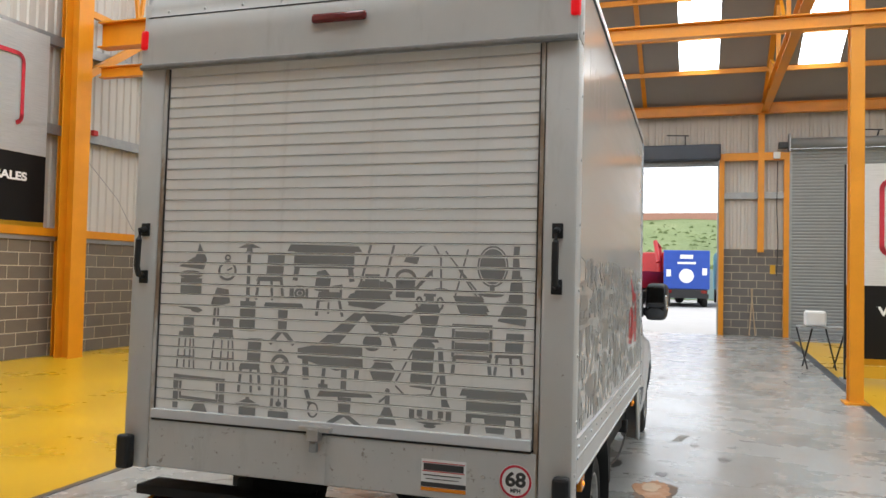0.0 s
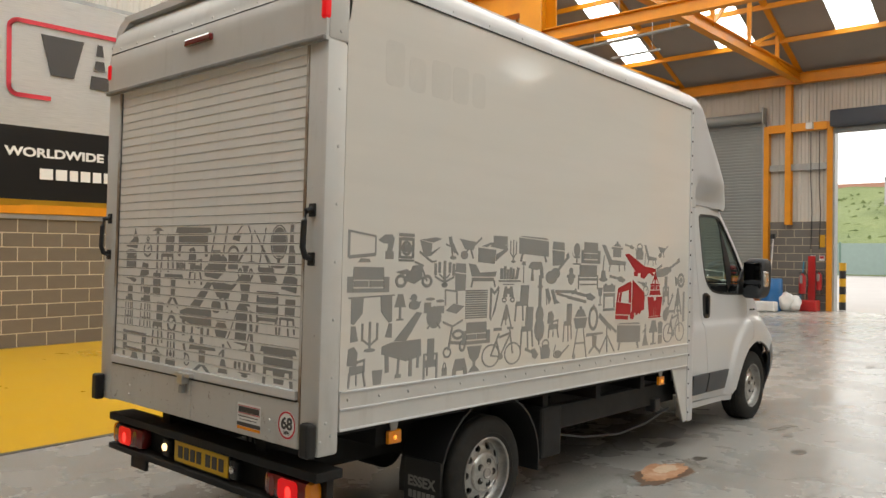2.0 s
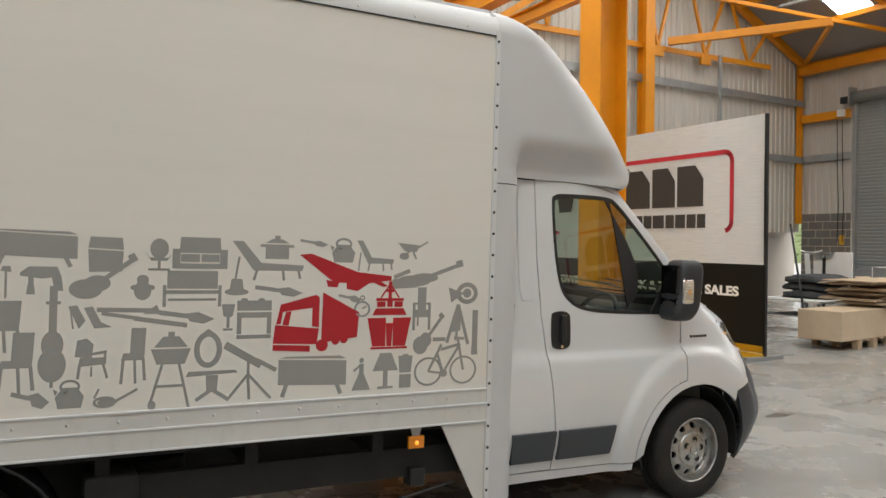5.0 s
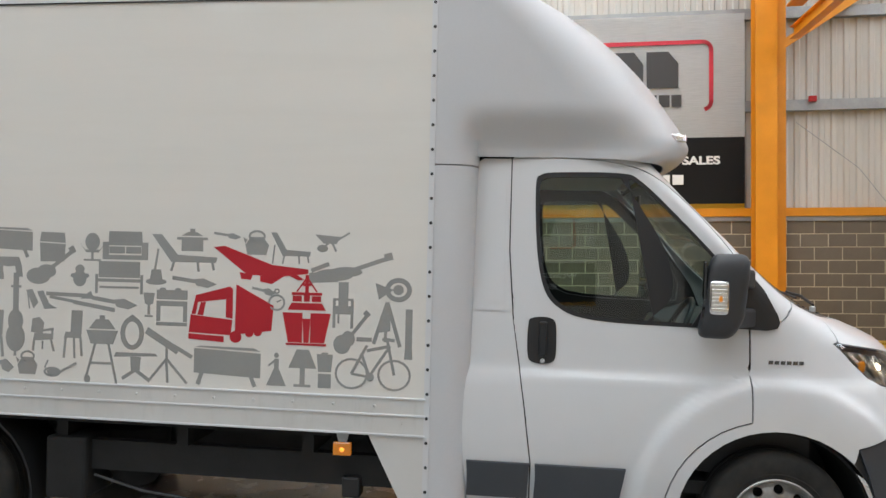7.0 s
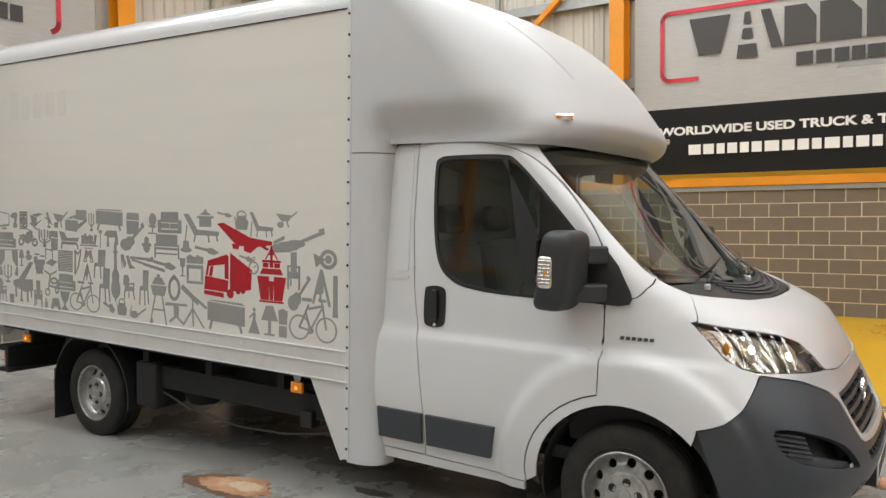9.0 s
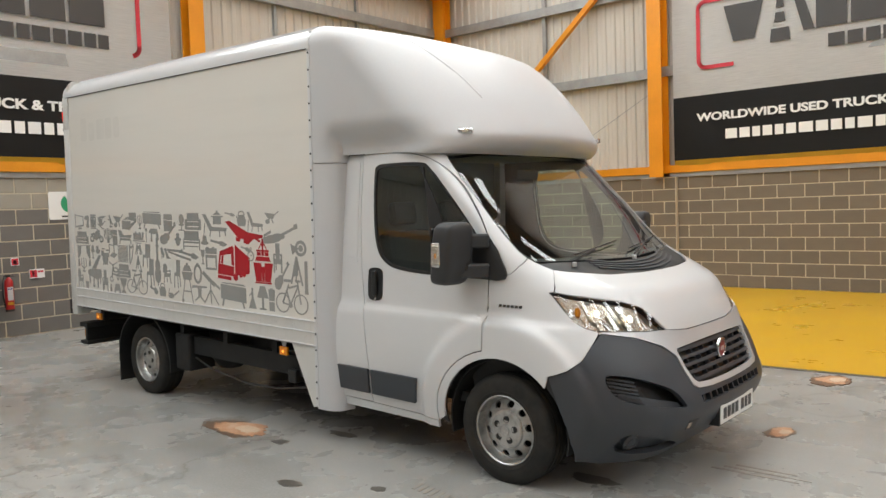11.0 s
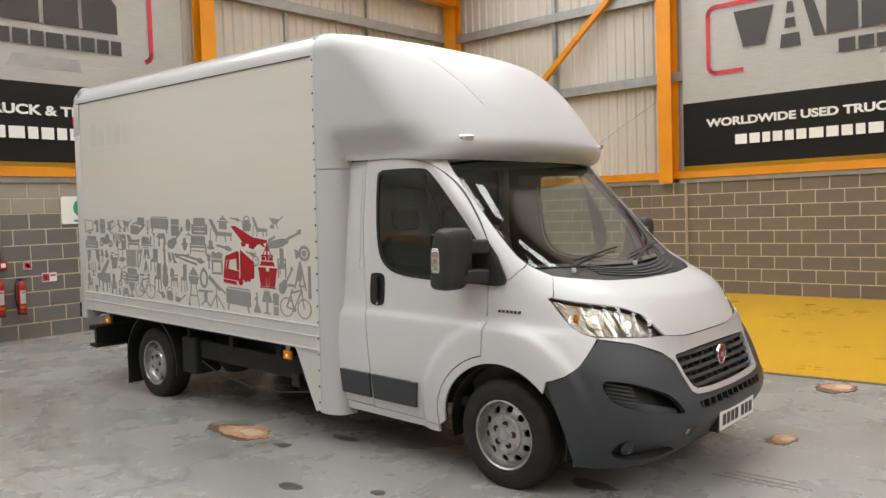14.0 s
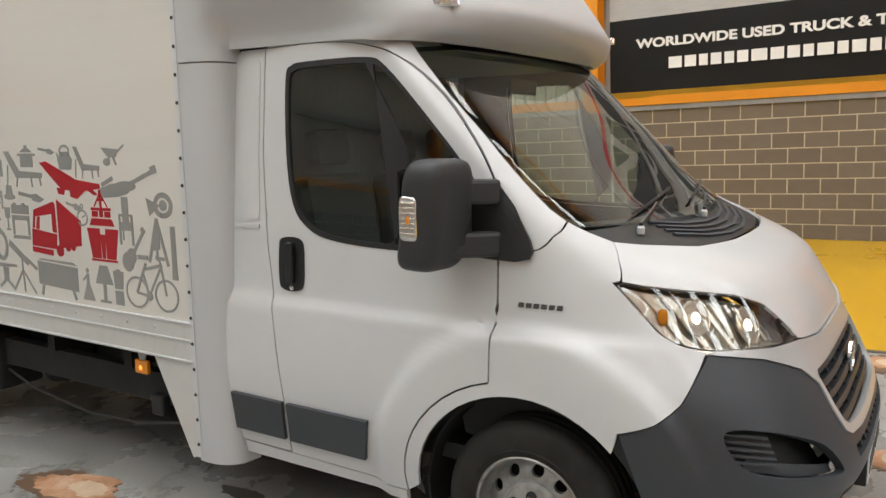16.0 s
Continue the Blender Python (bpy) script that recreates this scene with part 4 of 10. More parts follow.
banner("wall_banner", Matrix.Translation((-0.008, 0, 0)) @ FACE_E @ Matrix.Translation((-4.24, 2.6, 0.0)), 5.83, "large silver and black vinyl sales banner on the cladding")
STAND = Matrix(((1, 0, 0, 0), (0, 0, -1, 0), (0, 1, 0, 0), (0, 0, 0, 1)))
banner("banner_stand", Matrix.Translation((-8.7, 9.35, 0.20)) @ STAND, 5.83, "silver and black vinyl banner on a wheeled floor frame", False, 0.20)
banner("banner_stand", Matrix.Translation((3.75, 9.3, 0.40)) @ STAND, 5.83, "silver and black vinyl banner on a wheeled floor frame", False, 0.40, 3.05)

# ---- yard outside ----
solid("ground", box(-400, 400, DY + 0.15, 700, -0.3, -0.02), TARMAC, "pale grey concrete yard outside the open door", "ground", kind="structure")


# ---- the van ----
CX, DROP = 0.03, 1.4                    # centre line; the unladen van sits nose down by this many degrees
van = thing("box_van", "white box van with grey furniture silhouettes, parked on the concrete", "van")
van.matrix_basis = Matrix.Translation((CX, 0, 0.33)) @ Matrix.Rotation(radians(-DROP), 4, "X") @ Matrix.Translation((0, 0, -0.33))
HB = 1.035                             # half width of the load box
REAR_Y, FRONT_Y = -1.362, 2.45


def soft_part(name, bm, mat, parent=None, label="", angle=38):
    ob = part(name, bm, mat, van if parent is None else parent, label, True)
    ob.data.set_sharp_from_angle(angle=radians(angle))
    return ob


def rivets(bm, pts, axis, r=0.008, h=0.005):
    m = {"x": Matrix.Rotation(radians(90), 4, "Y"), "-y": Matrix.Rotation(radians(90), 4, "X"), "y": Matrix.Rotation(radians(-90), 4, "X"), "-x": Matrix.Rotation(radians(-90), 4, "Y")}[axis]
    for p in pts:
        add_lathe(bm, [(r, 0), (r * 0.8, h * 0.7), (r * 0.3, h)], Matrix.Translation(p) @ m, 6)


# load box: side panels, cant rails, roof, corner posts
for s, nm in ((1, "side_panel"), (-1, "side_panel")):
    side = part(nm, box(min(s * (HB - 0.03), s * HB), max(s * (HB - 0.03), s * HB), -1.25, 2.44, 0.90, 2.815), PANEL, van, "flat cream-white glass-fibre panel")
    bm = bm_new()
    for lo, hi, o in ((0.832, 0.905, 0.006), (0.903, 0.913, 0.012), (0.735, 0.826, 0.006), (0.824, 0.834, 0.012), (0.730, 0.740, 0.012)):
        a, b = s * (HB - 0.03), s * (HB + o)
        add_box(bm, min(a, b), max(a, b), -1.248, 2.445, lo, hi, 0.002)
        if o < 0.01:
            rail = part("side_rail", bm, REAR, van, "white painted side rail")
        else:
            part("rail_rib", bm, WHITE, rail, "bright raised rib")
        bm = bm_new()
    bm.free()
    bm = bm_new()
    rivets(bm, [(s * (HB + 0.006), -1.2 + 0.2 * k, 0.87) for k in range(18)], "x" if s > 0 else "-x")
    part("rail_rivets", bm, ALU, rail)["kind"] = "stuff"
    # rounded cant rail
    bm = bm_new()
    prof = [(HB - 0.03, 2.808), (HB + 0.006, 2.808)] + [(HB + 0.006 - 0.125 * (1 - math.cos(radians(a))), 2.830 + 0.125 * math.sin(radians(a))) for a in range(0, 91, 10)] + [(HB - 0.16, 2.925), (HB - 0.03, 2.84)]
    ring = []
    for y in (REAR_Y + 0.02, FRONT_Y + 0.002):
        ring.append([bm.verts.new((s * x, y, z)) for x, z in prof])
    n = len(prof)
    for k in range(n):
        bm.faces.new((ring[0][k], ring[0][(k + 1) % n], ring[1][(k + 1) % n], ring[1][k]))
    bm.faces.new(ring[0])
    bm.faces.new(ring[1][::-1])
    bmesh.ops.recalc_face_normals(bm, faces=bm.faces[:])
    cant = soft_part("cant_rail", bm, WHITE, van, "rounded glossy white roof rail")
    part("seam_line", box(min(s * (HB - 0.01), s * (HB + 0.0075)), max(s * (HB - 0.01), s * (HB + 0.0075)), -1.3, 2.44, 2.802, 2.808), BLACK, cant)
    bm = bm_new()
    rivets(bm, [(s * (HB + 0.006), -1.15 + 0.31 * k, 2.830) for k in range(12)], "x" if s > 0 else "-x", 0.007, 0.004)
    part("rail_rivets", bm, ALU, cant)["kind"] = "stuff"
    # rear corner post
    bm = bm_new()
    a, b = s * 0.905, s * (HB + 0.008)
    add_box(bm, min(a, b), max(a, b), REAR_Y - 0.010, -1.25, 0.63, 2.50, 0.018)
    a, b = s * (HB - 0.05), s * (HB + 0.008)
    add_box(bm, min(a, b), max(a, b), REAR_Y - 0.004, -1.248, 2.50, 2.815, 0.012)
    pst = soft_part("corner_post", bm, REAR, van, "scuffed white corner post")
    bm = bm_new()
    rivets(bm, [(s * (HB + 0.008), -1.30, 0.72 + 0.26 * k) for k in range(9)] + [(s * (HB + 0.008), -1.36, 0.70), (s * (HB + 0.008), -1.33, 0.78)], "x" if s > 0 else "-x", 0.008)
    part("post_rivets", bm, ALU, pst)["kind"] = "stuff"
    # grab handle
    bm = bm_new()
    hx = s * 0.968
    add_tube(bm, [(hx, REAR_Y - 0.01, 1.735), (hx, REAR_Y - 0.05, 1.725), (hx, REAR_Y - 0.06, 1.68), (hx, REAR_Y - 0.065, 1.56), (hx, REAR_Y - 0.05, 1.52), (hx, REAR_Y - 0.01, 1.51)], 0.014, 8)
    add_box(bm, hx - 0.022, hx + 0.022, REAR_Y - 0.02, REAR_Y - 0.010, 1.70, 1.76, 0.003)
    add_box(bm, hx - 0.022, hx + 0.022, REAR_Y - 0.02, REAR_Y - 0.010, 1.48, 1.54, 0.003)
    soft_part("grab_handle", bm, BLACK, van, "black grab handle")
    bx = s * 1.005
    bm = bm_new()
    add_box(bm, bx - 0.034, bx + 0.034, REAR_Y - 0.065, REAR_Y - 0.010, 0.630, 0.785, 0.014)
    part("rubber_buffer", bm, BLACK, van, "black rubber dock buffer")
    # red marker lamp at the top corner
    bm = bm_new()
    add_box(bm, s * 1.022 - 0.02, s * 1.022 + 0.02, REAR_Y - 0.030, REAR_Y + 0.012, 2.585, 2.680, 0.014)
    part("marker_lamp", bm, RED_LIT, van, "small lit red marker lamp")
bm = bm_new()
add_box(bm, -HB + 0.1, HB - 0.1, REAR_Y + 0.02, FRONT_Y, 2.93, 2.972)
part("roof_skin", bm, WHITE, van)
bm = bm_new()
add_box(bm, -HB + 0.05, HB - 0.05, REAR_Y + 0.12, FRONT_Y, 0.70, 0.76)
part("load_floor", bm, UNDER, van)
part("front_bulkhead", box(-HB + 0.03, HB - 0.03, FRONT_Y - 0.03, FRONT_Y, 0.76, 2.93), WHITE, van)
# rear header with a rolled roof edge
bm = bm_new()
prof = [(REAR_Y + 0.1, 2.49), (REAR_Y - 0.018, 2.49), (REAR_Y - 0.018, 2.735)] + [(REAR_Y - 0.012 + 0.18 * (1 - math.cos(radians(a))), 2.745 + 0.225 * math.sin(radians(a))) for a in range(0, 91, 10)] + [(REAR_Y + 0.17, 2.93)]
ring = [[bm.verts.new((x, y, z)) for y, z in prof] for x in (-HB + 0.0, HB - 0.0)]
n = len(prof)
for k in range(n):
    bm.faces.new((ring[0][k], ring[0][(k + 1) % n], ring[1][(k + 1) % n], ring[1][k]))
bm.faces.new(ring[0][::-1])
bm.faces.new(ring[1])
bmesh.ops.recalc_face_normals(bm, faces=bm.faces[:])
es = [e for e in bm.edges if abs(abs(e.verts[0].co.x) - HB) < 1e-4 and abs(e.verts[0].co.x - e.verts[1].co.x) < 1e-4 and min(e.verts[0].co.z, e.verts[1].co.z) > 2.6]
bmesh.ops.bevel(bm, geom=es, offset=0.05, segments=4, affect="EDGES", profile=0.5)
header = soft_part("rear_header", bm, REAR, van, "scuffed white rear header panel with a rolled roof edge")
part("seam_line", box(-HB + 0.03, HB - 0.03, REAR_Y - 0.0195, REAR_Y - 0.01, 2.737, 2.742), BLACK, header)
bm = bm_new()
add_box(bm, -HB + 0.0, HB - 0.0, REAR_Y - 0.036, REAR_Y - 0.010, 2.486, 2.512, 0.008)
part("drip_gutter", bm, EDGE, van, "worn grey drip gutter")
bm = bm_new()
rivets(bm, [(-0.9 + 0.2 * k, REAR_Y - 0.012, 2.765) for k in range(10)], "-y", 0.007)
part("header_rivets", bm, ALU, header)["kind"] = "stuff"
bm = bm_new()
add_box(bm, -0.135, 0.125, REAR_Y - 0.042, REAR_Y - 0.014, 2.640, 2.682, 0.012)
part("brake_light", bm, RED_LENS, van, "long dark red high brake light")

# roller shutter of single slats
SX0, SX1, SZ0, SZ1, NS = -0.890, 0.880, 0.905, 2.50, 33
shutter = new("roller_shutter")
shutter.parent = van
shutter["label"] = "closed white slatted roller shutter"
SH = (SZ1 - SZ0) / NS
SHUTTER_Y = REAR_Y + 0.006
part("shutter_back", box(SX0, SX1, SHUTTER_Y + 0.012, SHUTTER_Y + 0.02, SZ0 - 0.03, SZ1), BLACK, shutter)
bm = bm_new()
prof = [(0.012, 0.0), (0.001, 0.0), (-0.0015, 0.002), (-0.0015, SH - 0.008), (-0.0032, SH - 0.006), (-0.0032, SH - 0.0042), (0.001, SH - 0.003), (0.012, SH - 0.003)]
ring = [[bm.verts.new((x, y, z)) for y, z in prof] for x in (SX0, SX1)]
n = len(prof)
for k in range(n):
    bm.faces.new((ring[0][k], ring[0][(k + 1) % n], ring[1][(k + 1) % n], ring[1][k]))
bmesh.ops.recalc_face_normals(bm, faces=bm.faces[:])
slat_me = bpy.data.meshes.new("slat")
bm.to_mesh(slat_me)
bm.free()
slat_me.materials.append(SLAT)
for k in range(NS):
    ob = new("slat", slat_me)
    ob.parent = shutter
    ob.location = (0, SHUTTER_Y, SZ0 + k * SH)
bm = bm_new()
add_box(bm, SX0 - 0.005, SX1 + 0.0, SHUTTER_Y - 0.022, SHUTTER_Y + 0.01, 0.865, 0.908, 0.004)
part("bottom_bar", bm, WHITE, shutter, "bright white bottom bar")
part("bottom_gap", box(SX0, SX1, REAR_Y - 0.011, REAR_Y + 0.01, 0.856, 0.866), BLACK, shutter)
for s in (-1, 1):
    part("shutter_channel", box(s * 0.897 - 0.008, s * 0.897 + 0.008, REAR_Y - 0.006, REAR_Y + 0.03, 0.68, 2.49), RUSTY, van, "rust-stained shutter channel")
    part("shutter_seal", box(s * 0.886 - 0.004, s * 0.886 + 0.004, REAR_Y + 0.001, REAR_Y + 0.03, 0.87, 2.49), BLACK, van)
# tail panel, latch and stickers
bm = bm_new()
add_box(bm, -0.900, 0.900, REAR_Y - 0.010, REAR_Y + 0.02, 0.645, 0.858, 0.006)
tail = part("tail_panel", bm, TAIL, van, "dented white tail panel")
part("tread_patch", box(-0.13, 0.0, REAR_Y - 0.0140, REAR_Y - 0.008, 0.65, 0.85), TAIL, tail, "scuffed plate patch")
bm = bm_new()
add_box(bm, -0.12, 0.03, REAR_Y - 0.045, REAR_Y - 0.012, 0.872, 0.892, 0.003)
add_box(bm, -0.075, -0.02, REAR_Y - 0.055, REAR_Y - 0.012, 0.835, 0.885, 0.004)
part("latch", bm, ALU, shutter, "steel latch plate")
bm = bm_new()
add_box(bm, -0.065, -0.03, REAR_Y - 0.05, REAR_Y - 0.022, 0.785, 0.825, 0.006)
add_tube(bm, [(-0.062, REAR_Y - 0.036, 0.82), (-0.06, REAR_Y - 0.036, 0.85), (-0.048, REAR_Y - 0.036, 0.86), (-0.036, REAR_Y - 0.036, 0.85), (-0.033, REAR_Y - 0.036, 0.82)], 0.005, 6)
part("padlock", bm, GALV, shutter, "small worn padlock")
REARFACE = Matrix(((1, 0, 0, 0), (0, 0, -1, REAR_Y - 0.0105), (0, 1, 0, 0), (0, 0, 0, 1)))


def ring_poly(bm, cx, cy, rx, ry, w, m, d, n=28):
    for k in range(n):
        a, b = k * math.tau / n, (k + 1) * math.tau / n
        add_prism(bm, [(cx + (rx - w) * math.cos(a), cy + (ry - w) * math.sin(a)), (cx + rx * math.cos(a), cy + ry * math.sin(a)), (cx + rx * math.cos(b), cy + ry * math.sin(b)), (cx + (rx - w) * math.cos(b), cy + (ry - w) * math.sin(b))], m, d)


def disc_pts(cx, cy, rx, ry, n=28):
    return [(cx + rx * math.cos(k * math.tau / n), cy + ry * math.sin(k * math.tau / n)) for k in range(n)]


bm = bm_new()
add_prism(bm, disc_pts(0.822, 0.745, 0.066, 0.066), REARFACE, 0.001)
speed = part("speed_sticker", bm, PRINT_WHITE, tail, "white speed sticker with a red ring")
bm = bm_new()
ring_poly(bm, 0.822, 0.745, 0.064, 0.064, 0.009, REARFACE, 0.002)
part("red_ring", bm, PRINT_RED, speed)
words("numerals", "68", 0.075, PRINT_DARK, speed, REARFACE @ Matrix.Translation((0.781, 0.727, 0.0015)), 0.082, 0.001)
words("unit_text", "MPH", 0.022, PRINT_DARK, speed, REARFACE @ Matrix.Translation((0.802, 0.702, 0.0015)), 0.04, 0.001)
bm = bm_new()
add_prism(bm, [(0.43, 0.672), (0.62, 0.672), (0.62, 0.80), (0.43, 0.80)], REARFACE, 0.001)
stick = part("dealer_sticker", bm, PRINT_WHITE, tail, "pale dealer sticker with dark bars")
for x0, x1, z0, z1, mt in ((0.44, 0.61, 0.756, 0.783, PRINT_DARK), (0.435, 0.615, 0.7505, 0.7535, PRINT_RED), (0.435, 0.615, 0.786, 0.789, PRINT_RED), (0.44, 0.60, 0.735, 0.7385, PRINT_DARK), (0.45, 0.59, 0.72, 0.723, PRINT_DARK), (0.43, 0.62, 0.690, 0.708, PRINT_DARK), (0.43, 0.62, 0.673, 0.688, AMBER_LENS)):
    bm = bm_new()
    add_prism(bm, [(x0, z0), (x1, z0), (x1, z1), (x0, z1)], REARFACE @ Matrix.Translation((0, 0, 0.001)), 0.0012)
    part("sticker_bar", bm, mt, stick)
bm = bm_new()
rivets(bm, [(x, REAR_Y - 0.012, z) for x in (-0.663, 0.69) for z in (0.70, 0.75)], "-y", 0.008)
part("tail_bolts", bm, ALU, tail)["kind"] = "stuff"

# rear bumper with lamps and plate
bumper_rear = new("rear_bumper")
bumper_rear.parent = van
bumper_rear["label"] = "black steel under-run bumper"
BYR = -1.27
for z0, z1, d in ((0.50, 0.545, 0.10), (0.325, 0.36, 0.10)):
    bm = bm_new()
    add_box(bm, -0.99, 0.99, BYR - 0.06, BYR + d, z0, z1, 0.006)
    part("bumper_bar", bm, UNDER, bumper_rear)
part("bumper_back", box(-0.97, 0.97, BYR + 0.02, BYR + 0.06, 0.35, 0.51), UNDER, bumper_rear)
for s in (-1, 1):
    c = s * 0.77
    bm = bm_new()
    add_box(bm, c - 0.18, c + 0.18, BYR - 0.06, BYR + 0.02, 0.366, 0.492, 0.034)
    lamp = soft_part("tail_lamp", bm, RED_LENS, bumper_rear, "rounded red tail lamp cluster")
    bm = bm_new()
    lo, hi = sorted((c + s * 0.115, c + s * 0.182))
    add_box(bm, lo, hi, BYR - 0.061, BYR + 0.02, 0.365, 0.493, 0.032)
    soft_part("amber_lens", bm, AMBER_LENS, lamp)
    LAMPFACE = Matrix(((1, 0, 0, 0), (0, 0, -1, BYR - 0.0585), (0, 1, 0, 0), (0, 0, 0, 1)))
    bm = bm_new()
    add_prism(bm, [(c - s * 0.105 + 0.022 * math.cos(t), 0.429 + 0.048 * math.sin(t)) for t in (k * math.tau / 20 for k in range(20))], LAMPFACE, 0.003)
    part("clear_lens", bm, RED_LENS, lamp, "dark red reversing lens")
    bm = bm_new()
    add_prism(bm, round_rect(c + s * 0.015 - 0.075, c + s * 0.015 + 0.075, 0.378, 0.480, 0.03), LAMPFACE, 0.0036)
    part("stop_lens", bm, RED_LIT, lamp, "lit red stop lens")
    bm = bm_new()
    add_prism(bm, disc_pts(c + s * 0.02, 0.42, 0.022, 0.03), LAMPFACE, 0.0046)
    part("stop_glow", bm, RED_CORE, lamp, "bright red glow of the bulb")
plate = part("plate_holder", box(-0.27, 0.27, BYR - 0.03, BYR + 0.01, 0.365, 0.495, 0.004), BLACK, bumper_rear)
part("number_plate", box(-0.26, 0.26, BYR - 0.036, BYR - 0.031, 0.378, 0.487), PLATE_YELLOW, plate, "yellow rear plate with dark bars")
for k in range(7):
    x = -0.22 + k * 0.062 + (0.025 if k > 3 else 0)
    part("plate_bar", box(x, x + 0.045, BYR - 0.0385, BYR - 0.036, 0.40, 0.465), PRINT_DARK, plate)
for s in (-1, 1):
    bm = bm_new()
    add_box(bm, s * 0.33 - 0.03, s * 0.33 + 0.03, BYR - 0.055, BYR - 0.01, 0.385, 0.485, 0.012)
    pl = part("plate_lamp", bm, BLACK, bumper_rear)
    bm = bm_new()
    add_lathe(bm, [(0.022, 0.0), (0.020, 0.010), (0.0, 0.014)], Matrix.Translation((s * 0.33, BYR - 0.053, 0.44)) @ Matrix.Rotation(radians(90), 4, "X"), 14)
    part("lamp_lens", bm, PLATE_GLOW if s < 0 else CHROME, pl)
part("step_bracket", box(-0.72, -0.55, BYR - 0.05, BYR - 0.03, 0.26, 0.325), UNDER, bumper_rear)

# chassis
for s in (-1, 1):
    part("chassis_rail", box(s * 0.46 - 0.04, s * 0.46 + 0.04, -1.25, 3.3, 0.40, 0.60), UNDER, van)
    part("outrigger_rail", box(s * 0.90 - 0.03, s * 0.90 + 0.03, 0.55, 2.42, 0.45, 0.60), UNDER, van)
for y in (-0.9, 0.55, 1.2, 1.85, 2.3):
    part("cross_member", box(-0.95, 0.95, y - 0.03, y + 0.03, 0.60, 0.70), UNDER, van)
bm = bm_new()
add_lathe(bm, [(0.045, -0.85), (0.05, -0.2), (0.16, -0.1), (0.16, 0.1), (0.05, 0.2), (0.045, 0.85)], Matrix.Translation((0, 0, 0.335)) @ Matrix.Rotation(radians(90), 4, "Y"), 20)
soft_part("rear_axle", bm, UNDER)
bm = bm_new()
add_lathe(bm, [(0.0, 0.0), (0.10, 0.02), (0.17, 0.12), (0.18, 0.34), (0.10, 0.36)], Matrix.Translation((0.62, 0.78, 0.28)) @ Matrix.Rotation(radians(0), 4, "X"), 20)
soft_part("air_tank", bm, UNDER)
bm = bm_new()
add_box(bm, -0.75, -0.4, 0.9, 1.9, 0.28, 0.60, 0.05)
part("fuel_tank", bm, UNDER, van)
bm = bm_new()
add_tube(bm, [(0.25, 2.6, 0.38), (0.28, 1.6, 0.36), (0.38, 1.1, 0.37), (0.3, 0.5, 0.42), (0.25, -0.6, 0.42)], 0.035, 10)
soft_part("exhaust_pipe", bm, UNDER)
bm = bm_new()
add_tube(bm, [(0.93, 0.72, 0.42), (0.95, 1.0, 0.36), (0.95, 1.5, 0.31), (0.95, 1.9, 0.33), (0.95, 2.3, 0.40)], 0.008, 6)
soft_part("brake_cable", bm, BLACK)
part("mount_bracket", box(0.88, 0.97, 2.03, 2.12, 0.40, 0.50, 0.01), BLACK, van)
# side marker lamps
for s in (-1, 1):
    for y in (2.04, -0.86):
        bm = bm_new()
        add_box(bm, s * 1.005 - 0.012, s * 1.005 + 0.012, y - 0.045, y + 0.045, 0.615, 0.68, 0.006)
        mk = part("side_marker", bm, AMBER_LENS, van, "amber side marker lamp")
        bm = bm_new()
        add_prism(bm, [(y - 0.02, 0.68), (y + 0.02, 0.68), (y + 0.035, 0.735), (y - 0.035, 0.735)], Matrix(((0, 0, 1, s * 1.0), (1, 0, 0, 0), (0, 1, 0, 0), (0, 0, 0, 1))), 0.006)
        part("marker_bracket", bm, GALV, mk)
        bm = bm_new()
        add_lathe(bm, [(0.012, 0), (0.006, 0.006)], Matrix.Translation((s * 1.017, y, 0.645)) @ Matrix.Rotation(radians(90 * s), 4, "Y"), 8)
        part("marker_glow", bm, AMBER_LIT, mk)
# rear mudguards and flaps
for s in (-1, 1):
    bm = bm_new()
    ro, pts = 0.45, []
    for k in range(17):
        a = radians(-8 + 196 * k / 16)
        pts.append((-0.04 + ro * math.cos(a), 0.315 + ro * 0.97 * math.sin(a)))
    x0, x1 = (s * 0.70, s * 1.0)
    for (ya, za), (yb, zb) in zip(pts, pts[1:]):
        q = [bm.verts.new(p) for p in ((x0, ya, za), (x1, ya, za), (x1, yb, zb), (x0, yb, zb))]
        bm.faces.new(q)
    bmesh.ops.remove_doubles(bm, verts=bm.verts[:], dist=1e-4)
    bmesh.ops.solidify(bm, geom=bm.faces[:], thickness=0.012)
    soft_part("mudguard", bm, BLACK, van, "black plastic mudguard")
    bm = bm_new()
    a, b = s * 0.74, s * 1.0
    add_box(bm, min(a, b), max(a, b), -0.50, -0.488, 0.06, 0.45, 0.003)
    flap = part("mud_flap", bm, BLACK, van, "black rubber mud flap")
    bm = bm_new()
    for k in range(6):
        xx = s * 0.87 - 0.095 + k * 0.033
        add_box(bm, xx, xx + 0.024, -0.503, -0.4985, 0.235, 0.275)
    part("flap_bars", bm, FLAP_GREY, flap)["kind"] = "stuff"
    words("flap_text", "ESSEX", 0.075, FLAP_GREY, flap, Matrix.Translation((s * 0.87 - 0.10, -0.5005, 0.30)) @ Matrix.Rotation(radians(90), 4, "X"), 0.20, 0.002)
    part("wheel_box", box(min(s * 0.72, s * 0.98), max(s * 0.72, s * 0.98), 0.475, 0.70, 0.30, 0.62, 0.02), UNDER, van)


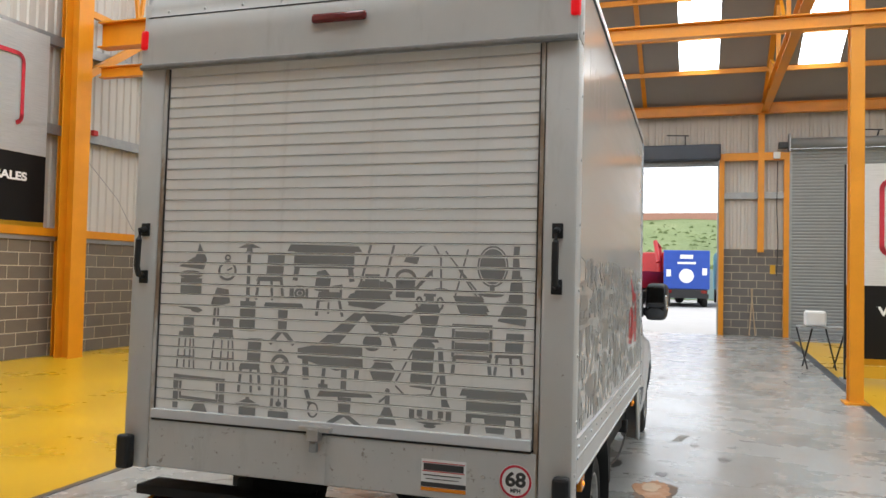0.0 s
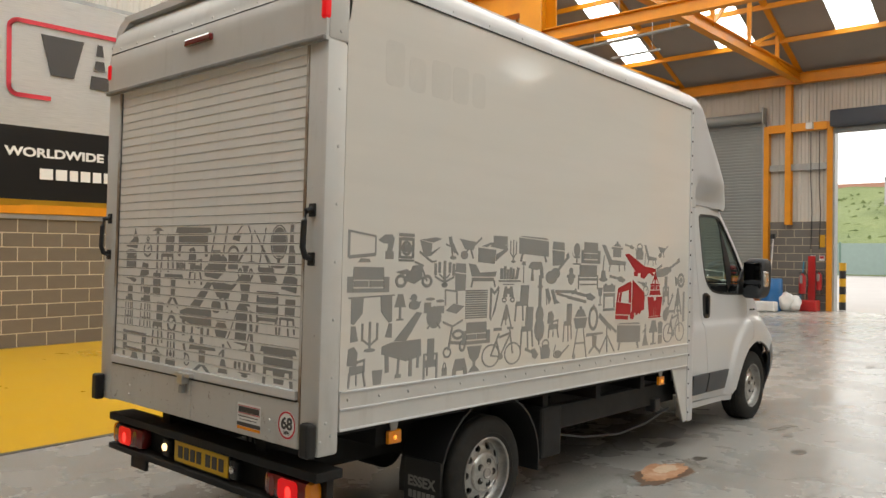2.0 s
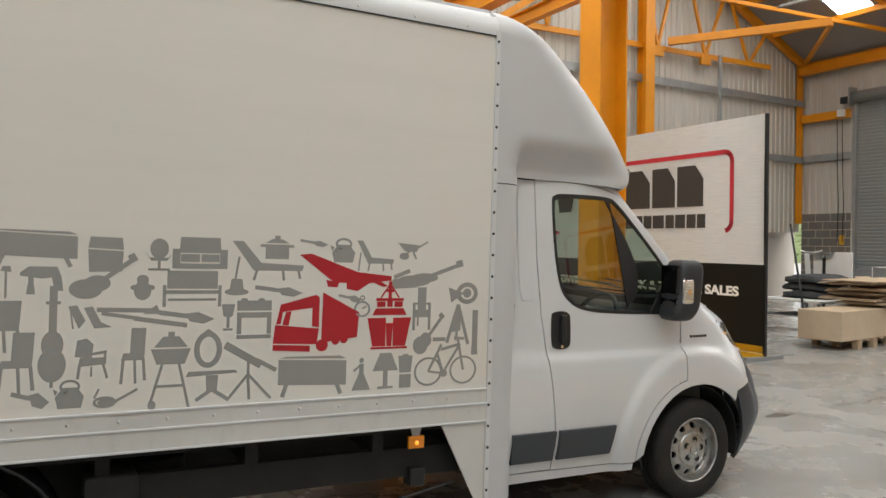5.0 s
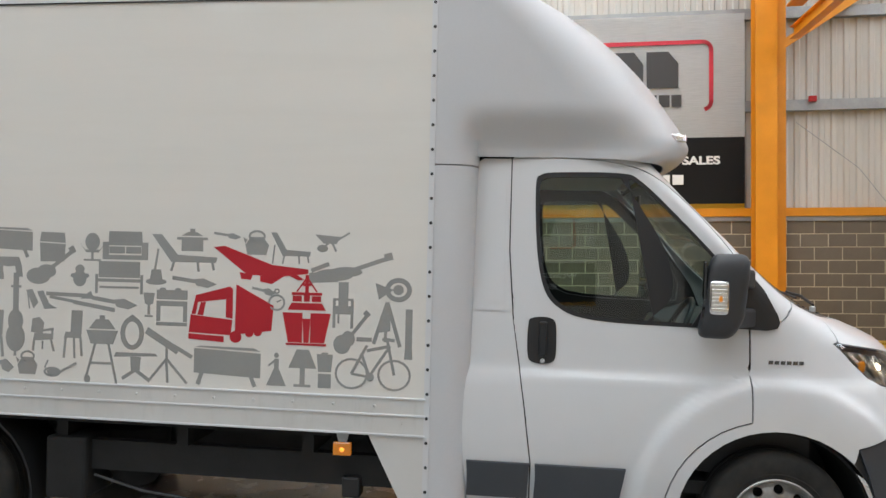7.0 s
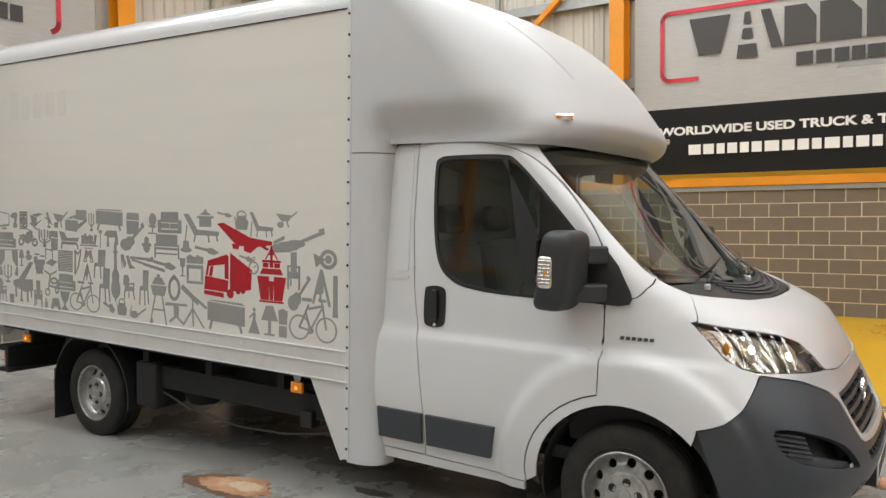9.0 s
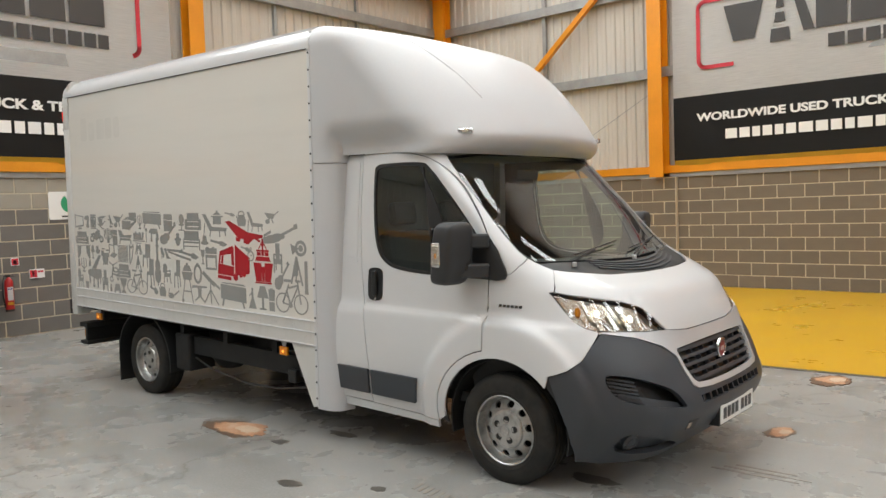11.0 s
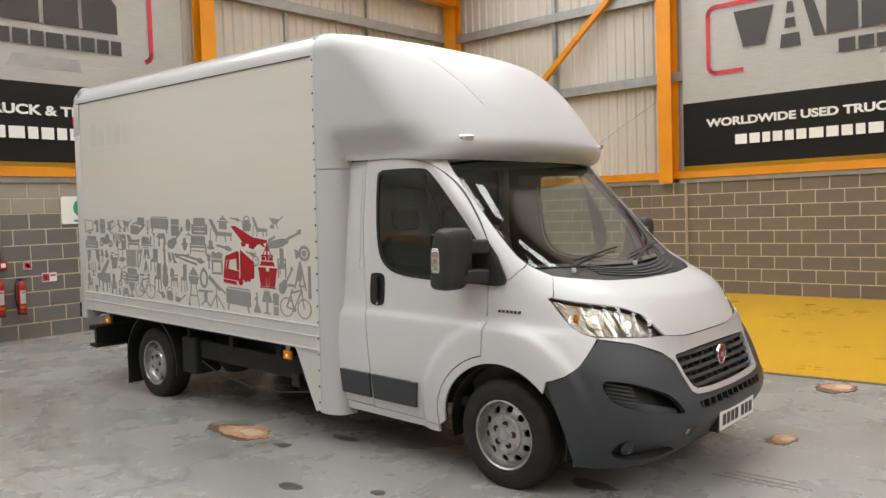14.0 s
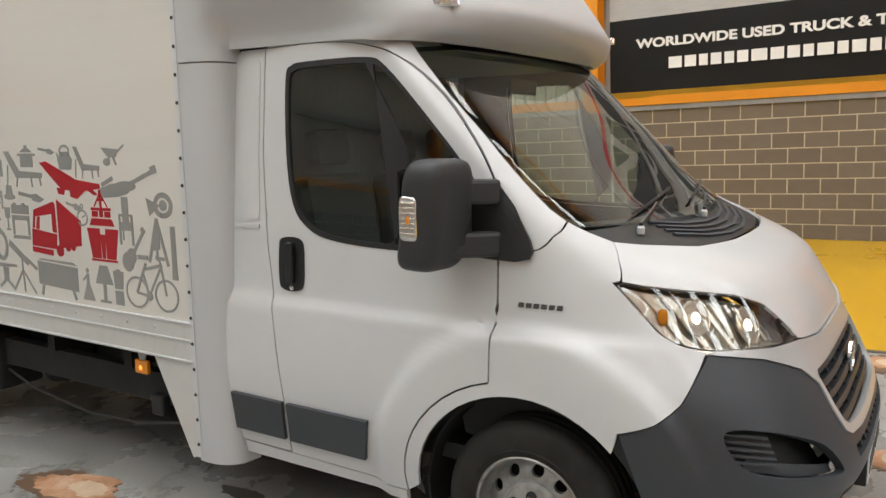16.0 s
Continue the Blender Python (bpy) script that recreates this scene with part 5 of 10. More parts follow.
# wheels
def tyre_mesh():
    bm = bm_new()
    R = 0.325
    prof = [(0.196, -0.085), (0.203, -0.098), (0.245, -0.110), (0.285, -0.106), (0.308, -0.096), (R - 0.005, -0.084), (R, -0.07)]
    for c in (-0.042, 0.0, 0.042):
        prof += [(R, c - 0.007), (R - 0.008, c - 0.004), (R - 0.008, c + 0.004), (R, c + 0.007)]
    prof += [(R, 0.07), (R - 0.005, 0.084), (0.308, 0.096), (0.300, 0.1005), (0.285, 0.106), (0.245, 0.110), (0.232, 0.107), (0.228, 0.109), (0.222, 0.106), (0.203, 0.098), (0.196, 0.085)]
    add_lathe(bm, prof, None, 64, True)
    return bm


def rim_mesh():
    """Steel rim: rolled lip, deep well, and a dished disc pierced by ten round hand holes."""
    bm = bm_new()
    prof = [(0.196, -0.09), (0.199, 0.088), (0.205, 0.094), (0.206, 0.101), (0.201, 0.104), (0.194, 0.098), (0.191, 0.075), (0.186, 0.052), (0.176, 0.040)]
    add_lathe(bm, prof, None, 56)
    for f in [f for f in bm.faces if len(f.verts) > 10]:
        bm.faces.remove(f)
    n, ri, ro, m = 10, 0.112, 0.177, 16
    for k in range(n):
        cell = math.tau / n
        am = (k + 0.5) * cell
        rm, ah = (ri + ro) / 2 + 0.004, 0.0205

        def pt(r, a):
            return (r * math.cos(a), r * math.sin(a), 0.040 + 0.030 * math.sin((ro - r) / (ro - ri) * math.pi / 2))

        hole, outer = [], []
        for i in range(m):
            t = i * math.tau / m
            hx, hy = rm + ah * math.cos(t), ah * 1.1 * math.sin(t)
            hole.append((math.hypot(hx, hy), am + math.atan2(hy, hx)))
            c, s_ = math.cos(t), math.sin(t)
            q = max(abs(c), abs(s_))
            outer.append(((ri + ro) / 2 + (ro - ri) / 2 * c / q, am + cell / 2 * s_ / q))
        hv = [bm.verts.new(pt(*p)) for p in hole]
        ov = [bm.verts.new(pt(*p)) for p in outer]
        hb = [bm.verts.new(Vector(pt(*p)) + Vector((0, 0, -0.015))) for p in hole]
        for i in range(m):
            j = (i + 1) % m
            bm.faces.new((hv[i], ov[i], ov[j], hv[j]))
            bm.faces.new((hb[i], hv[i], hv[j], hb[j]))
    bmesh.ops.remove_doubles(bm, verts=bm.verts[:], dist=2e-4)
    return bm


def cap_mesh():
    bm = bm_new()
    add_lathe(bm, [(0.112, 0.060), (0.114, 0.074), (0.108, 0.084), (0.098, 0.088), (0.096, 0.085), (0.088, 0.086), (0.05, 0.094), (0.034, 0.096), (0.032, 0.101), (0.026, 0.102), (0.024, 0.099), (0.0, 0.099)], None, 48)
    return bm


def wheel(x, y, z, s):
    hub = new("wheel")
    hub.parent = van
    hub["label"] = "silver steel wheel with a worn black tyre"
    hub.matrix_basis = Matrix.Translation((x, y, z)) @ Matrix.Rotation(radians(90 * s), 4, "Y") @ Matrix.Rotation(radians(11 if y > 1 else 0), 4, "Z")
    soft_part("tyre", tyre_mesh(), TYRE, hub, "", 30)
    soft_part("rim", rim_mesh(), RIM_DULL, hub, "silver steel rim with round hand holes", 30)
    soft_part("hub_cap", cap_mesh(), WHEEL, hub, "silver hub cap with five stud recesses", 30)
    part("brake_drum", (lambda b: (add_lathe(b, [(0.188, -0.06), (0.188, 0.012), (0.0, 0.014)], None, 32), b)[1])(bm_new()), UNDER, hub)
    for k in range(5):
        a = k * math.tau / 5 + 0.3
        bm = bm_new()
        add_lathe(bm, [(0.020, 0.080), (0.020, 0.0935), (0.0165, 0.0945), (0.0155, 0.0915), (0.006, 0.092), (0.0, 0.092)], Matrix.Translation((0.064 * math.cos(a), 0.064 * math.sin(a), 0)), 12)
        part("stud_recess", bm, BLACK, hub)
    return hub


for s in (1, -1):
    wheel(s * 0.862, -0.045, 0.311, s)
    wheel(-0.05 + s * 0.935, 4.045, 0.313 + 4.045 * math.tan(radians(DROP)), s)


# ---- cab skin: one swept form, cut into panels ----
CABX = -0.05                            # the cab sits a little off the load box's centre line
HALF = [(0.28, 0.975), (0.6, 1.035), (0.9, 1.04), (1.1, 1.022), (1.3, 1.01), (2.0, 0.95), (2.15, 0.93)]
NOSE = [(0.28, 4.826), (0.55, 5.009), (0.78, 4.925), (0.95, 4.843), (1.03, 4.815), (1.12, 4.765), (1.22, 4.68), (1.31, 4.475), (1.4, 4.256), (1.75, 3.832), (2.12, 3.484)]
CORNER = [(0.28, 4.163), (0.8, 4.208), (1.05, 3.964), (1.25, 3.78), (1.42, 3.87), (2.12, 3.308)]
ROUND = [(0.3, 2.92), (0.9, 3.11), (1.1, 2.95), (1.35, 3.15), (2.1, 2.97)]      # how square the plan is at each height


def on_table(table, v):
    """Smooth reading of a table by cubic interpolation."""
    if v <= table[0][0]:
        return table[0][1]
    if v >= table[-1][0]:
        return table[-1][1]
    for i in range(len(table) - 1):
        a, b = table[i], table[i + 1]
        if v <= b[0]:
            t = (v - a[0]) / (b[0] - a[0])
            d = (b[1] - a[1]) / (b[0] - a[0])
            da = d if i == 0 else 0.5 * (d + (a[1] - table[i - 1][1]) / (a[0] - table[i - 1][0]))
            db = d if i + 2 >= len(table) else 0.5 * (d + (table[i + 2][1] - b[1]) / (table[i + 2][0] - b[0]))
            h = b[0] - a[0]
            return (2 * t**3 - 3 * t**2 + 1) * a[1] + (t**3 - 2 * t**2 + t) * h * da + (-2 * t**3 + 3 * t**2) * b[1] + (t**3 - t**2) * h * db


def skin(u, z, off=0.0):
    """The cab's surface: u = 0 on the nose, 1 where the side begins, then metres back along the side."""
    def at(u, z):
        w, f, c, k = on_table(HALF, z), on_table(NOSE, z), on_table(CORNER, z), on_table(ROUND, z)
        s, v = (-1 if u < 0 else 1), abs(u)
        if v >= 1:
            return Vector((CABX + s * w, c - (v - 1), z))
        th = v * math.pi / 2
        return Vector((CABX + s * w * math.sin(th) ** (2 / k), c + (f - c) * math.cos(th) ** (2 / k), z))

    p = at(u, z)
    if abs(u) > 0.6:
        s = -1 if u < 0 else 1
        # swage along the flanks, flared arch
        fl = 0.006 + 0.017 / (1 + math.exp((z - 1.048) / 0.006))
        d = math.hypot(p.y - 4.04, p.z - 0.43)
        fl += 0.032 / (1 + math.exp((d - 0.632) / 0.010))
        p.x += s * (fl - 0.014) * min(1, (abs(u) - 0.6) / 0.2)
    if off:
        e = 0.004
        n = (at(u + e, z) - at(u - e, z)).cross(at(u, z + e) - at(u, z - e)).normalized()
        if n.dot(p - Vector((CABX, 3.2, 0.9))) < 0:
            n = -n
        p = p + n * off
    return p


def ux(x, z):
    w = on_table(HALF, z)
    v = min(1.0, abs(x) / w)
    return math.copysign(math.asin(v ** (on_table(ROUND, z) / 2)) / (math.pi / 2), x)


def uy(y, z, s=1):
    c, f = on_table(CORNER, z), on_table(NOSE, z)
    if y <= c:
        return s * (1 + c - y)
    return s * math.acos(min(1.0, ((y - c) / (f - c))) ** (on_table(ROUND, z) / 2)) / (math.pi / 2)


def inside(pt, poly):
    x, y = pt
    r = False
    for (ax, ay), (bx, by) in zip(poly, poly[1:] + poly[:1]):
        if (ay > y) != (by > y) and x < (bx - ax) * (y - ay) / (by - ay) + ax:
            r = not r
    return r


def dense(poly, step):
    out = []
    for (ax, ay), (bx, by) in zip(poly, poly[1:] + poly[:1]):
        n = max(1, int(math.hypot(bx - ax, by - ay) / step))
        out += [(ax + (bx - ax) * i / n, ay + (by - ay) * i / n) for i in range(n)]
    return out


import collections

from mathutils.geometry import delaunay_2d_cdt


def panel(outline, holes=(), off=0.0, thick=0.012, step=0.035, fn=None):
    """A sheet over the cab's form from an outline in (u, z), with holes, given thickness inward."""
    fn = fn or skin
    loops = [dense(list(outline), step)] + [dense(list(h), step) for h in holes]
    verts, edges = [], []
    for lp in loops:
        b = len(verts)
        verts += lp
        edges += [(b + i, b + (i + 1) % len(lp)) for i in range(len(lp))]
    us, zs = [p[0] for p in outline], [p[1] for p in outline]
    i0, i1 = int(min(us) / step) - 1, int(max(us) / step) + 2
    j0, j1 = int(min(zs) / step) - 1, int(max(zs) / step) + 2
    for j in range(j0, j1):
        for i in range(i0, i1):
            p = ((i + 0.5 * (j % 2)) * step, j * step)
            if inside(p, loops[0]) and not any(inside(p, h) for h in loops[1:]):
                if min(math.hypot(p[0] - q[0], p[1] - q[1]) for lp in loops for q in lp) > step * 0.5:
                    verts.append(p)
    co, _, faces, *_ = delaunay_2d_cdt([Vector(v) for v in verts], edges, [], 0, 1e-5)
    bm = bm_new()
    keep = []
    for f in faces:
        c = (sum(co[i].x for i in f) / len(f), sum(co[i].y for i in f) / len(f))
        if inside(c, loops[0]) and not any(inside(c, h) for h in loops[1:]):
            keep.append(list(f))
    used = {i for f in keep for i in f}
    front = {i: bm.verts.new(fn(co[i].x, co[i].y, off)) for i in used}
    f0 = max(keep, key=lambda f: abs((co[f[1]] - co[f[0]]).cross(co[f[2]] - co[f[0]])))
    a, b, c = (front[i].co for i in f0[:3])
    if (b - a).cross(c - a).dot((a + b + c) / 3 - Vector((CABX, 3.2, 0.9))) < 0:
        keep = [f[::-1] for f in keep]
    for f in keep:
        bm.faces.new([front[i] for i in f])
    if thick:
        back = {i: bm.verts.new(fn(co[i].x, co[i].y, off - thick)) for i in used}
        count = collections.Counter(frozenset(e) for f in keep for e in zip(f, f[1:] + f[:1]))
        for f in keep:
            bm.faces.new([back[i] for i in f[::-1]])
            for i, k in zip(f, f[1:] + f[:1]):
                if count[frozenset((i, k))] == 1:
                    bm.faces.new((front[k], front[i], back[i], back[k]))
    return bm


def curve_pts(pts, n=6, closed=False):
    """A smooth line through the points."""
    out = []
    m = len(pts)
    rng = range(m if closed else m - 1)
    for i in rng:
        p0, p1, p2, p3 = (pts[(i + k) % m] if closed else pts[max(0, min(m - 1, i + k))] for k in (-1, 0, 1, 2))
        for k in range(n):
            t = k / n
            out.append(tuple(0.5 * (2 * b + (c - a) * t + (2 * a - 5 * b + 4 * c - d) * t * t + (3 * b - a - 3 * c + d) * t**3) for a, b, c, d in zip(p0, p1, p2, p3)))
    if not closed:
        out.append(tuple(pts[-1]))
    return out


def finely(pts, step=0.04):
    """The open line with points put in, so that it stays straight on the curved form."""
    out = []
    for (ax, ay), (bx, by) in zip(pts, pts[1:]):
        n = max(1, int(math.hypot(bx - ax, by - ay) / step))
        out += [(ax + (bx - ax) * i / n, ay + (by - ay) * i / n) for i in range(n)]
    return out + [tuple(p) for p in pts[-1:]]


def Y(pts, s, close=False):
    pts = list(pts) + ([pts[0]] if close else [])
    return [(uy(y, z, s), z) for y, z in finely(pts)][: -1 if close else None]


def XZ(pts, close=False):
    pts = list(pts) + ([pts[0]] if close else [])
    return [(ux(x, z), z) for x, z in finely(pts)][: -1 if close else None]


ARCH = [(4.04 + 0.435 * math.cos(radians(a)), 0.425 + 0.415 * math.sin(radians(a))) for a in range(188, -12, -8)]
HL = [(0.943, 1.222), (0.905, 1.213), (0.828, 1.196), (0.692, 1.168), (0.590, 1.127), (0.547, 1.068), (0.506, 1.008), (0.69, 1.014), (0.80, 1.022), (0.872, 1.026), (0.919, 1.045), (0.937, 1.075), (0.940, 1.145)]     # headlamp outline (x, z)
WIN = curve_pts([(2.935, 1.93), (2.96, 1.985), (3.05, 1.997), (3.33, 1.995), (3.43, 1.955), (3.62, 1.77), (3.80, 1.575), (3.90, 1.44), (3.90, 1.32), (3.86, 1.285), (3.45, 1.288), (3.20, 1.305), (3.07, 1.345), (2.985, 1.44), (2.945, 1.65)], 4, True)
DOOR_TOP = curve_pts([(2.821, 2.062), (3.10, 2.064), (3.30, 2.045), (3.48, 1.985), (3.66, 1.84), (3.83, 1.645), (3.915, 1.50)], 4)
DOOR_LOW = [(3.918, 0.885)] + [(4.04 + 0.50 * math.cos(radians(a)), 0.425 + 0.465 * math.sin(radians(a))) for a in range(104, 184, 8)] + [(3.545, 0.385)]

for s in (1, -1):
    # dark inner shell behind the joints
    shell = [(2.60, 0.42), (3.53, 0.42)] + ARCH[:] + [(4.50, 0.35), (4.50, 0.7), (4.32, 0.95), (4.12, 1.1), (4.0, 1.40), (3.80, 1.70), (3.50, 2.0), (3.3, 2.075), (2.60, 2.075)]
    part("inner_shell", panel(Y(shell, s, True), [Y(WIN, s)], -0.022, 0.006, 0.06), BLACK, van)
    # rear pillar, door, wing
    bm = panel(Y([(2.56, 0.40), (2.93, 0.40), (2.935, 0.625), (2.90, 0.9), (2.84, 1.3), (2.815, 1.62), (2.815, 2.062), (2.68, 2.062), (2.63, 2.02), (2.56, 2.02)], s, True), [])
    soft_part("pillar_panel", bm, WHITE)
    door_out = [(2.937, 0.395), (2.941, 0.625), (2.906, 0.9), (2.846, 1.3), (2.821, 1.62)] + DOOR_TOP + DOOR_LOW
    door = soft_part("cab_door", panel(Y(door_out, s, True), [Y(WIN, s)], 0.0, 0.012, 0.02), WHITE, van, "white cab door")
    # sill
    bm = panel(Y([(2.60, 0.335), (3.535, 0.335), (3.535, 0.378), (2.60, 0.392)], s, True), [], -0.004, 0.02)
    soft_part("sill", bm, WHITE)
    # rub strips
    bm = panel(Y([(2.64, 0.462), (2.925, 0.462), (2.935, 0.628), (2.64, 0.628)], s), [], 0.018, 0.018)
    soft_part("rub_strip", bm, GREY_PLASTIC, van, "dark grey rub strip")
    bm = panel(Y([(2.955, 0.462), (3.345, 0.462), (3.375, 0.628), (2.96, 0.628)], s), [], 0.018, 0.018)
    soft_part("rub_strip", bm, GREY_PLASTIC, door, "dark grey rub strip")
    lip_out = [(4.04 + 0.493 * math.cos(radians(a)), 0.425 + 0.458 * math.sin(radians(a))) for a in range(104, 184, 8)]
    wing = [(3.924, 0.885)] + lip_out + [(3.553, 0.390)] + [p for p in ARCH if p[0] < 4.372 and p[1] > 0.38]
    wing_edge = [(1.022, 0.824), (0.99, 0.878), (0.952, 0.936), (0.887, 1.018), (0.923, 1.042), (0.941, 1.073), (0.944, 1.145), (0.947, 1.2265), (0.9325, 1.2325), (0.8910, 1.2905), (0.8390, 1.3430), (0.866, 1.372), (0.893, 1.408), (0.963, 1.364), (0.990, 1.322)]
    wing_out = Y(wing + [(4.371, 0.782)], s) + [(s * abs(u), z) for u, z in XZ(wing_edge)] + Y([(4.02, 1.312), (3.924, 1.312), (3.924, 0.90)], s)
    soft_part("wing_panel", panel(wing_out, [], 0.0, 0.012, 0.018), WHITE, van, "white front wing")
    # screen pillar
    pil = Y([(p[0] + 0.006, p[1] + 0.003) for p in DOOR_TOP], s) + Y([(3.924, 1.318), (4.02, 1.318)], s) + [(s * u, z) for u, z in XZ([(0.991, 1.3245), (0.964, 1.367), (0.896, 1.411), (0.908, 1.45), (0.912, 1.62), (0.897, 1.85), (0.872, 2.012), (0.865, 2.04), (0.85, 2.085)])] + Y([(3.30, 2.088), (3.1, 2.09), (2.83, 2.09)], s)
    soft_part("screen_pillar", panel(pil, []), WHITE)
    # arch liner and lip
    bm = bm_new()
    lip = [(4.04 + 0.425 * math.cos(radians(a)), 0.425 + 0.405 * math.sin(radians(a))) for a in range(195, -20, -8)]
    for (ya, za), (yb, zb) in zip(lip, lip[1:]):
        bm.faces.new([bm.verts.new(p) for p in ((CABX + s * 0.45, ya, za), (CABX + s * 1.005, ya, za), (CABX + s * 1.005, yb, zb), (CABX + s * 0.45, yb, zb))])
    bmesh.ops.remove_doubles(bm, verts=bm.verts[:], dist=1e-4)
    bmesh.ops.solidify(bm, geom=bm.faces[:], thickness=0.01)
    soft_part("arch_liner", bm, UNDER)
    part("arch_inner_wall", box(min(CABX + s * 0.43, CABX + s * 0.46), max(CABX + s * 0.43, CABX + s * 0.46), 3.58, 4.5, 0.30, 0.86), UNDER, van)
    # window: rubber frame, two panes, divider
    def shrink(poly, d):
        cy, cz = sum(p[0] for p in poly) / len(poly), sum(p[1] for p in poly) / len(poly)
        return [(cy + (y - cy) * (1 - d / 0.5), cz + (z - cz) * (1 - d / 0.36)) for y, z in poly]
    part("window_seal", panel(Y(WIN, s), [Y(shrink(WIN, 0.022), s)], 0.002, 0.014, 0.03), BLACK, door, "black window seal")
    div0, div1 = (3.345, 1.995), (3.47, 1.285)
    gl = part("window_pane", panel(Y(shrink(WIN, 0.015), s), [], -0.006, 0.0, 0.06), GLASS_DARK, door, "tinted side window")
    gl.visible_shadow = False
    part("window_divider", panel(Y([(3.325, 1.985), (3.365, 1.985), (3.495, 1.292), (3.445, 1.292)], s), [], 0.0, 0.01), BLACK, door)
    # mirror mount triangle
    part("mirror_mount", panel(Y([(3.66, 1.295), (3.99, 1.280), (4.035, 1.290), (4.046, 1.315), (4.035, 1.35), (3.975, 1.455), (3.90, 1.545), (3.80, 1.50), (3.72, 1.42)], s), [], 0.02, 0.02), BLACK, van, "black plastic mirror mount")
    # handle
    bm = panel(Y(curve_pts([(2.915, 1.27), (2.925, 1.30), (2.98, 1.31), (3.03, 1.30), (3.045, 1.27), (3.047, 1.2), (3.045, 1.13), (3.03, 1.10), (2.98, 1.09), (2.93, 1.10), (2.915, 1.13), (2.912, 1.2)], 3, True), s), [], 0.006, 0.02, 0.03)
    hand = soft_part("door_handle_cup", bm, BLACK, door, "black recessed door handle")
    bm = bm_new()
    hp = skin(uy(2.985, 1.2, s), 1.2, 0.02)
    add_box(bm, hp.x - 0.012, hp.x + 0.012, 2.968, 3.003, 1.125, 1.29, 0.008)
    part("handle_grip", bm, BLACK, hand)
    bm = bm_new()
    lp = skin(uy(2.985, 1.105, s), 1.105, 0.006)
    add_lathe(bm, [(0.011, 0), (0.011, 0.004), (0.004, 0.005)], Matrix.Translation(lp) @ Matrix.Rotation(radians(90 * s), 4, "Y"), 12)
    part("key_lock", bm, CHROME, hand)
    # filler seam highlight on the pillar
    soft_part("pillar_moulding", panel(Y(curve_pts([(2.70, 1.42), (2.69, 1.9), (2.715, 2.015), (2.78, 2.02), (2.795, 1.95), (2.795, 1.6), (2.80, 1.40), (2.77, 1.375)], 4, True), s), [], 0.005, 0.008, 0.03), WHITE, van)
    part("pillar_catch", panel(Y([(2.66, 1.335), (2.80, 1.335), (2.80, 1.352), (2.66, 1.352)], s), [], 0.006, 0.006), WHITE, van)
    # model badge as a plain chrome strip
    bm = bm_new()
    for k in range(6):
        y0 = 4.0 + k * 0.027
        q = [skin(uy(y, z, s), z, 0.004) for y, z in ((y0, 1.130), (y0 + 0.019, 1.130), (y0 + 0.021, 1.146), (y0 + 0.002, 1.146))]
        r = [skin(uy(y, z, s), z, 0.0) for y, z in ((y0, 1.130), (y0 + 0.019, 1.130), (y0 + 0.021, 1.146), (y0 + 0.002, 1.146))]
        q, r = [bm.verts.new(p) for p in q], [bm.verts.new(p) for p in r]
        bm.faces.new(q)
        for i in range(4):
            bm.faces.new((q[i], r[i], r[(i + 1) % 4], q[(i + 1) % 4]))
    part("wing_badge", bm, BADGE, van, "small dark chrome badge strip")["kind"] = "stuff"
    # door mirror
    mir = new("door_mirror")
    mir.parent = van
    mir["label"] = "tall dark grey door mirror with an indicator"
    mx, my, mz = s * 1.155, 3.755, 1.437
    mir.matrix_basis = Matrix.Translation((CABX + mx, my, 0)) @ Matrix.Rotation(radians(-9 * s), 4, "Z") @ Matrix.Translation((-mx, -my, 0))
    bm = bm_new()
    add_pebble(bm, (mx, my + 0.018, mz + 0.005), (0.105, 0.088, 0.186), 0.42, lambda p: Vector((p.x, p.y + 0.10 * (p.z - mz) - 0.25 * max(0.0, mz - 0.08 - p.z), p.z)))
    soft_part("mirror_shell", bm, MIRROR_SHELL, mir, "", 60)
    bm = bm_new()
    add_box(bm, mx - 0.085, mx + 0.085, my - 0.074, my - 0.060, mz - 0.02, mz + 0.155, 0.012)
    part("mirror_glass", bm, MIRROR, mir)
    bm = bm_new()
    add_box(bm, mx - 0.085, mx + 0.085, my - 0.076, my - 0.062, mz - 0.13, mz - 0.04, 0.012)
    part("mirror_glass", bm, MIRROR, mir)
    bm = bm_new()
    add_pebble(bm, (mx + s * 0.082, my - 0.010, mz + 0.0), (0.028, 0.042, 0.075), 0.35)
    soft_part("indicator_frame", bm, CHROME, mir, "", 60)
    bm = bm_new()
    for k in range(7):
        z = mz - 0.058 + 0.0165 * k
        add_box(bm, mx + s * 0.101 - 0.011, mx + s * 0.101 + 0.011, my - 0.042, my + 0.024, z, z + 0.0145, 0.003)
    part("indicator_lens", bm, REFLECTOR, mir, "clear ribbed indicator lens")
    bm = bm_new()
    add_pebble(bm, (mx + s * 0.108, my - 0.004, mz - 0.005), (0.005, 0.009, 0.016), 0.7)
    soft_part("indicator_bulb", bm, AMBER_LENS, mir, "", 60)
    # two arms reach back to the mount, with the folding joint between them
    for zz, h in ((mz + 0.080, 0.036), (mz - 0.095, 0.048)):
        bm = bm_new()
        add_beam(bm, (mx - s * 0.02, my + 0.055, zz), (s * 0.975, my + 0.145, zz - 0.004), h, 0.085, 0.014)
        part("mirror_arm", bm, MIRROR_SHELL, mir)
    bm = bm_new()
    add_box(bm, mx - s * 0.06 - 0.035, mx - s * 0.06 + 0.035, my + 0.03, my + 0.10, mz - 0.10, mz + 0.085, 0.016)
    part("folding_joint", bm, BLACK, mir)
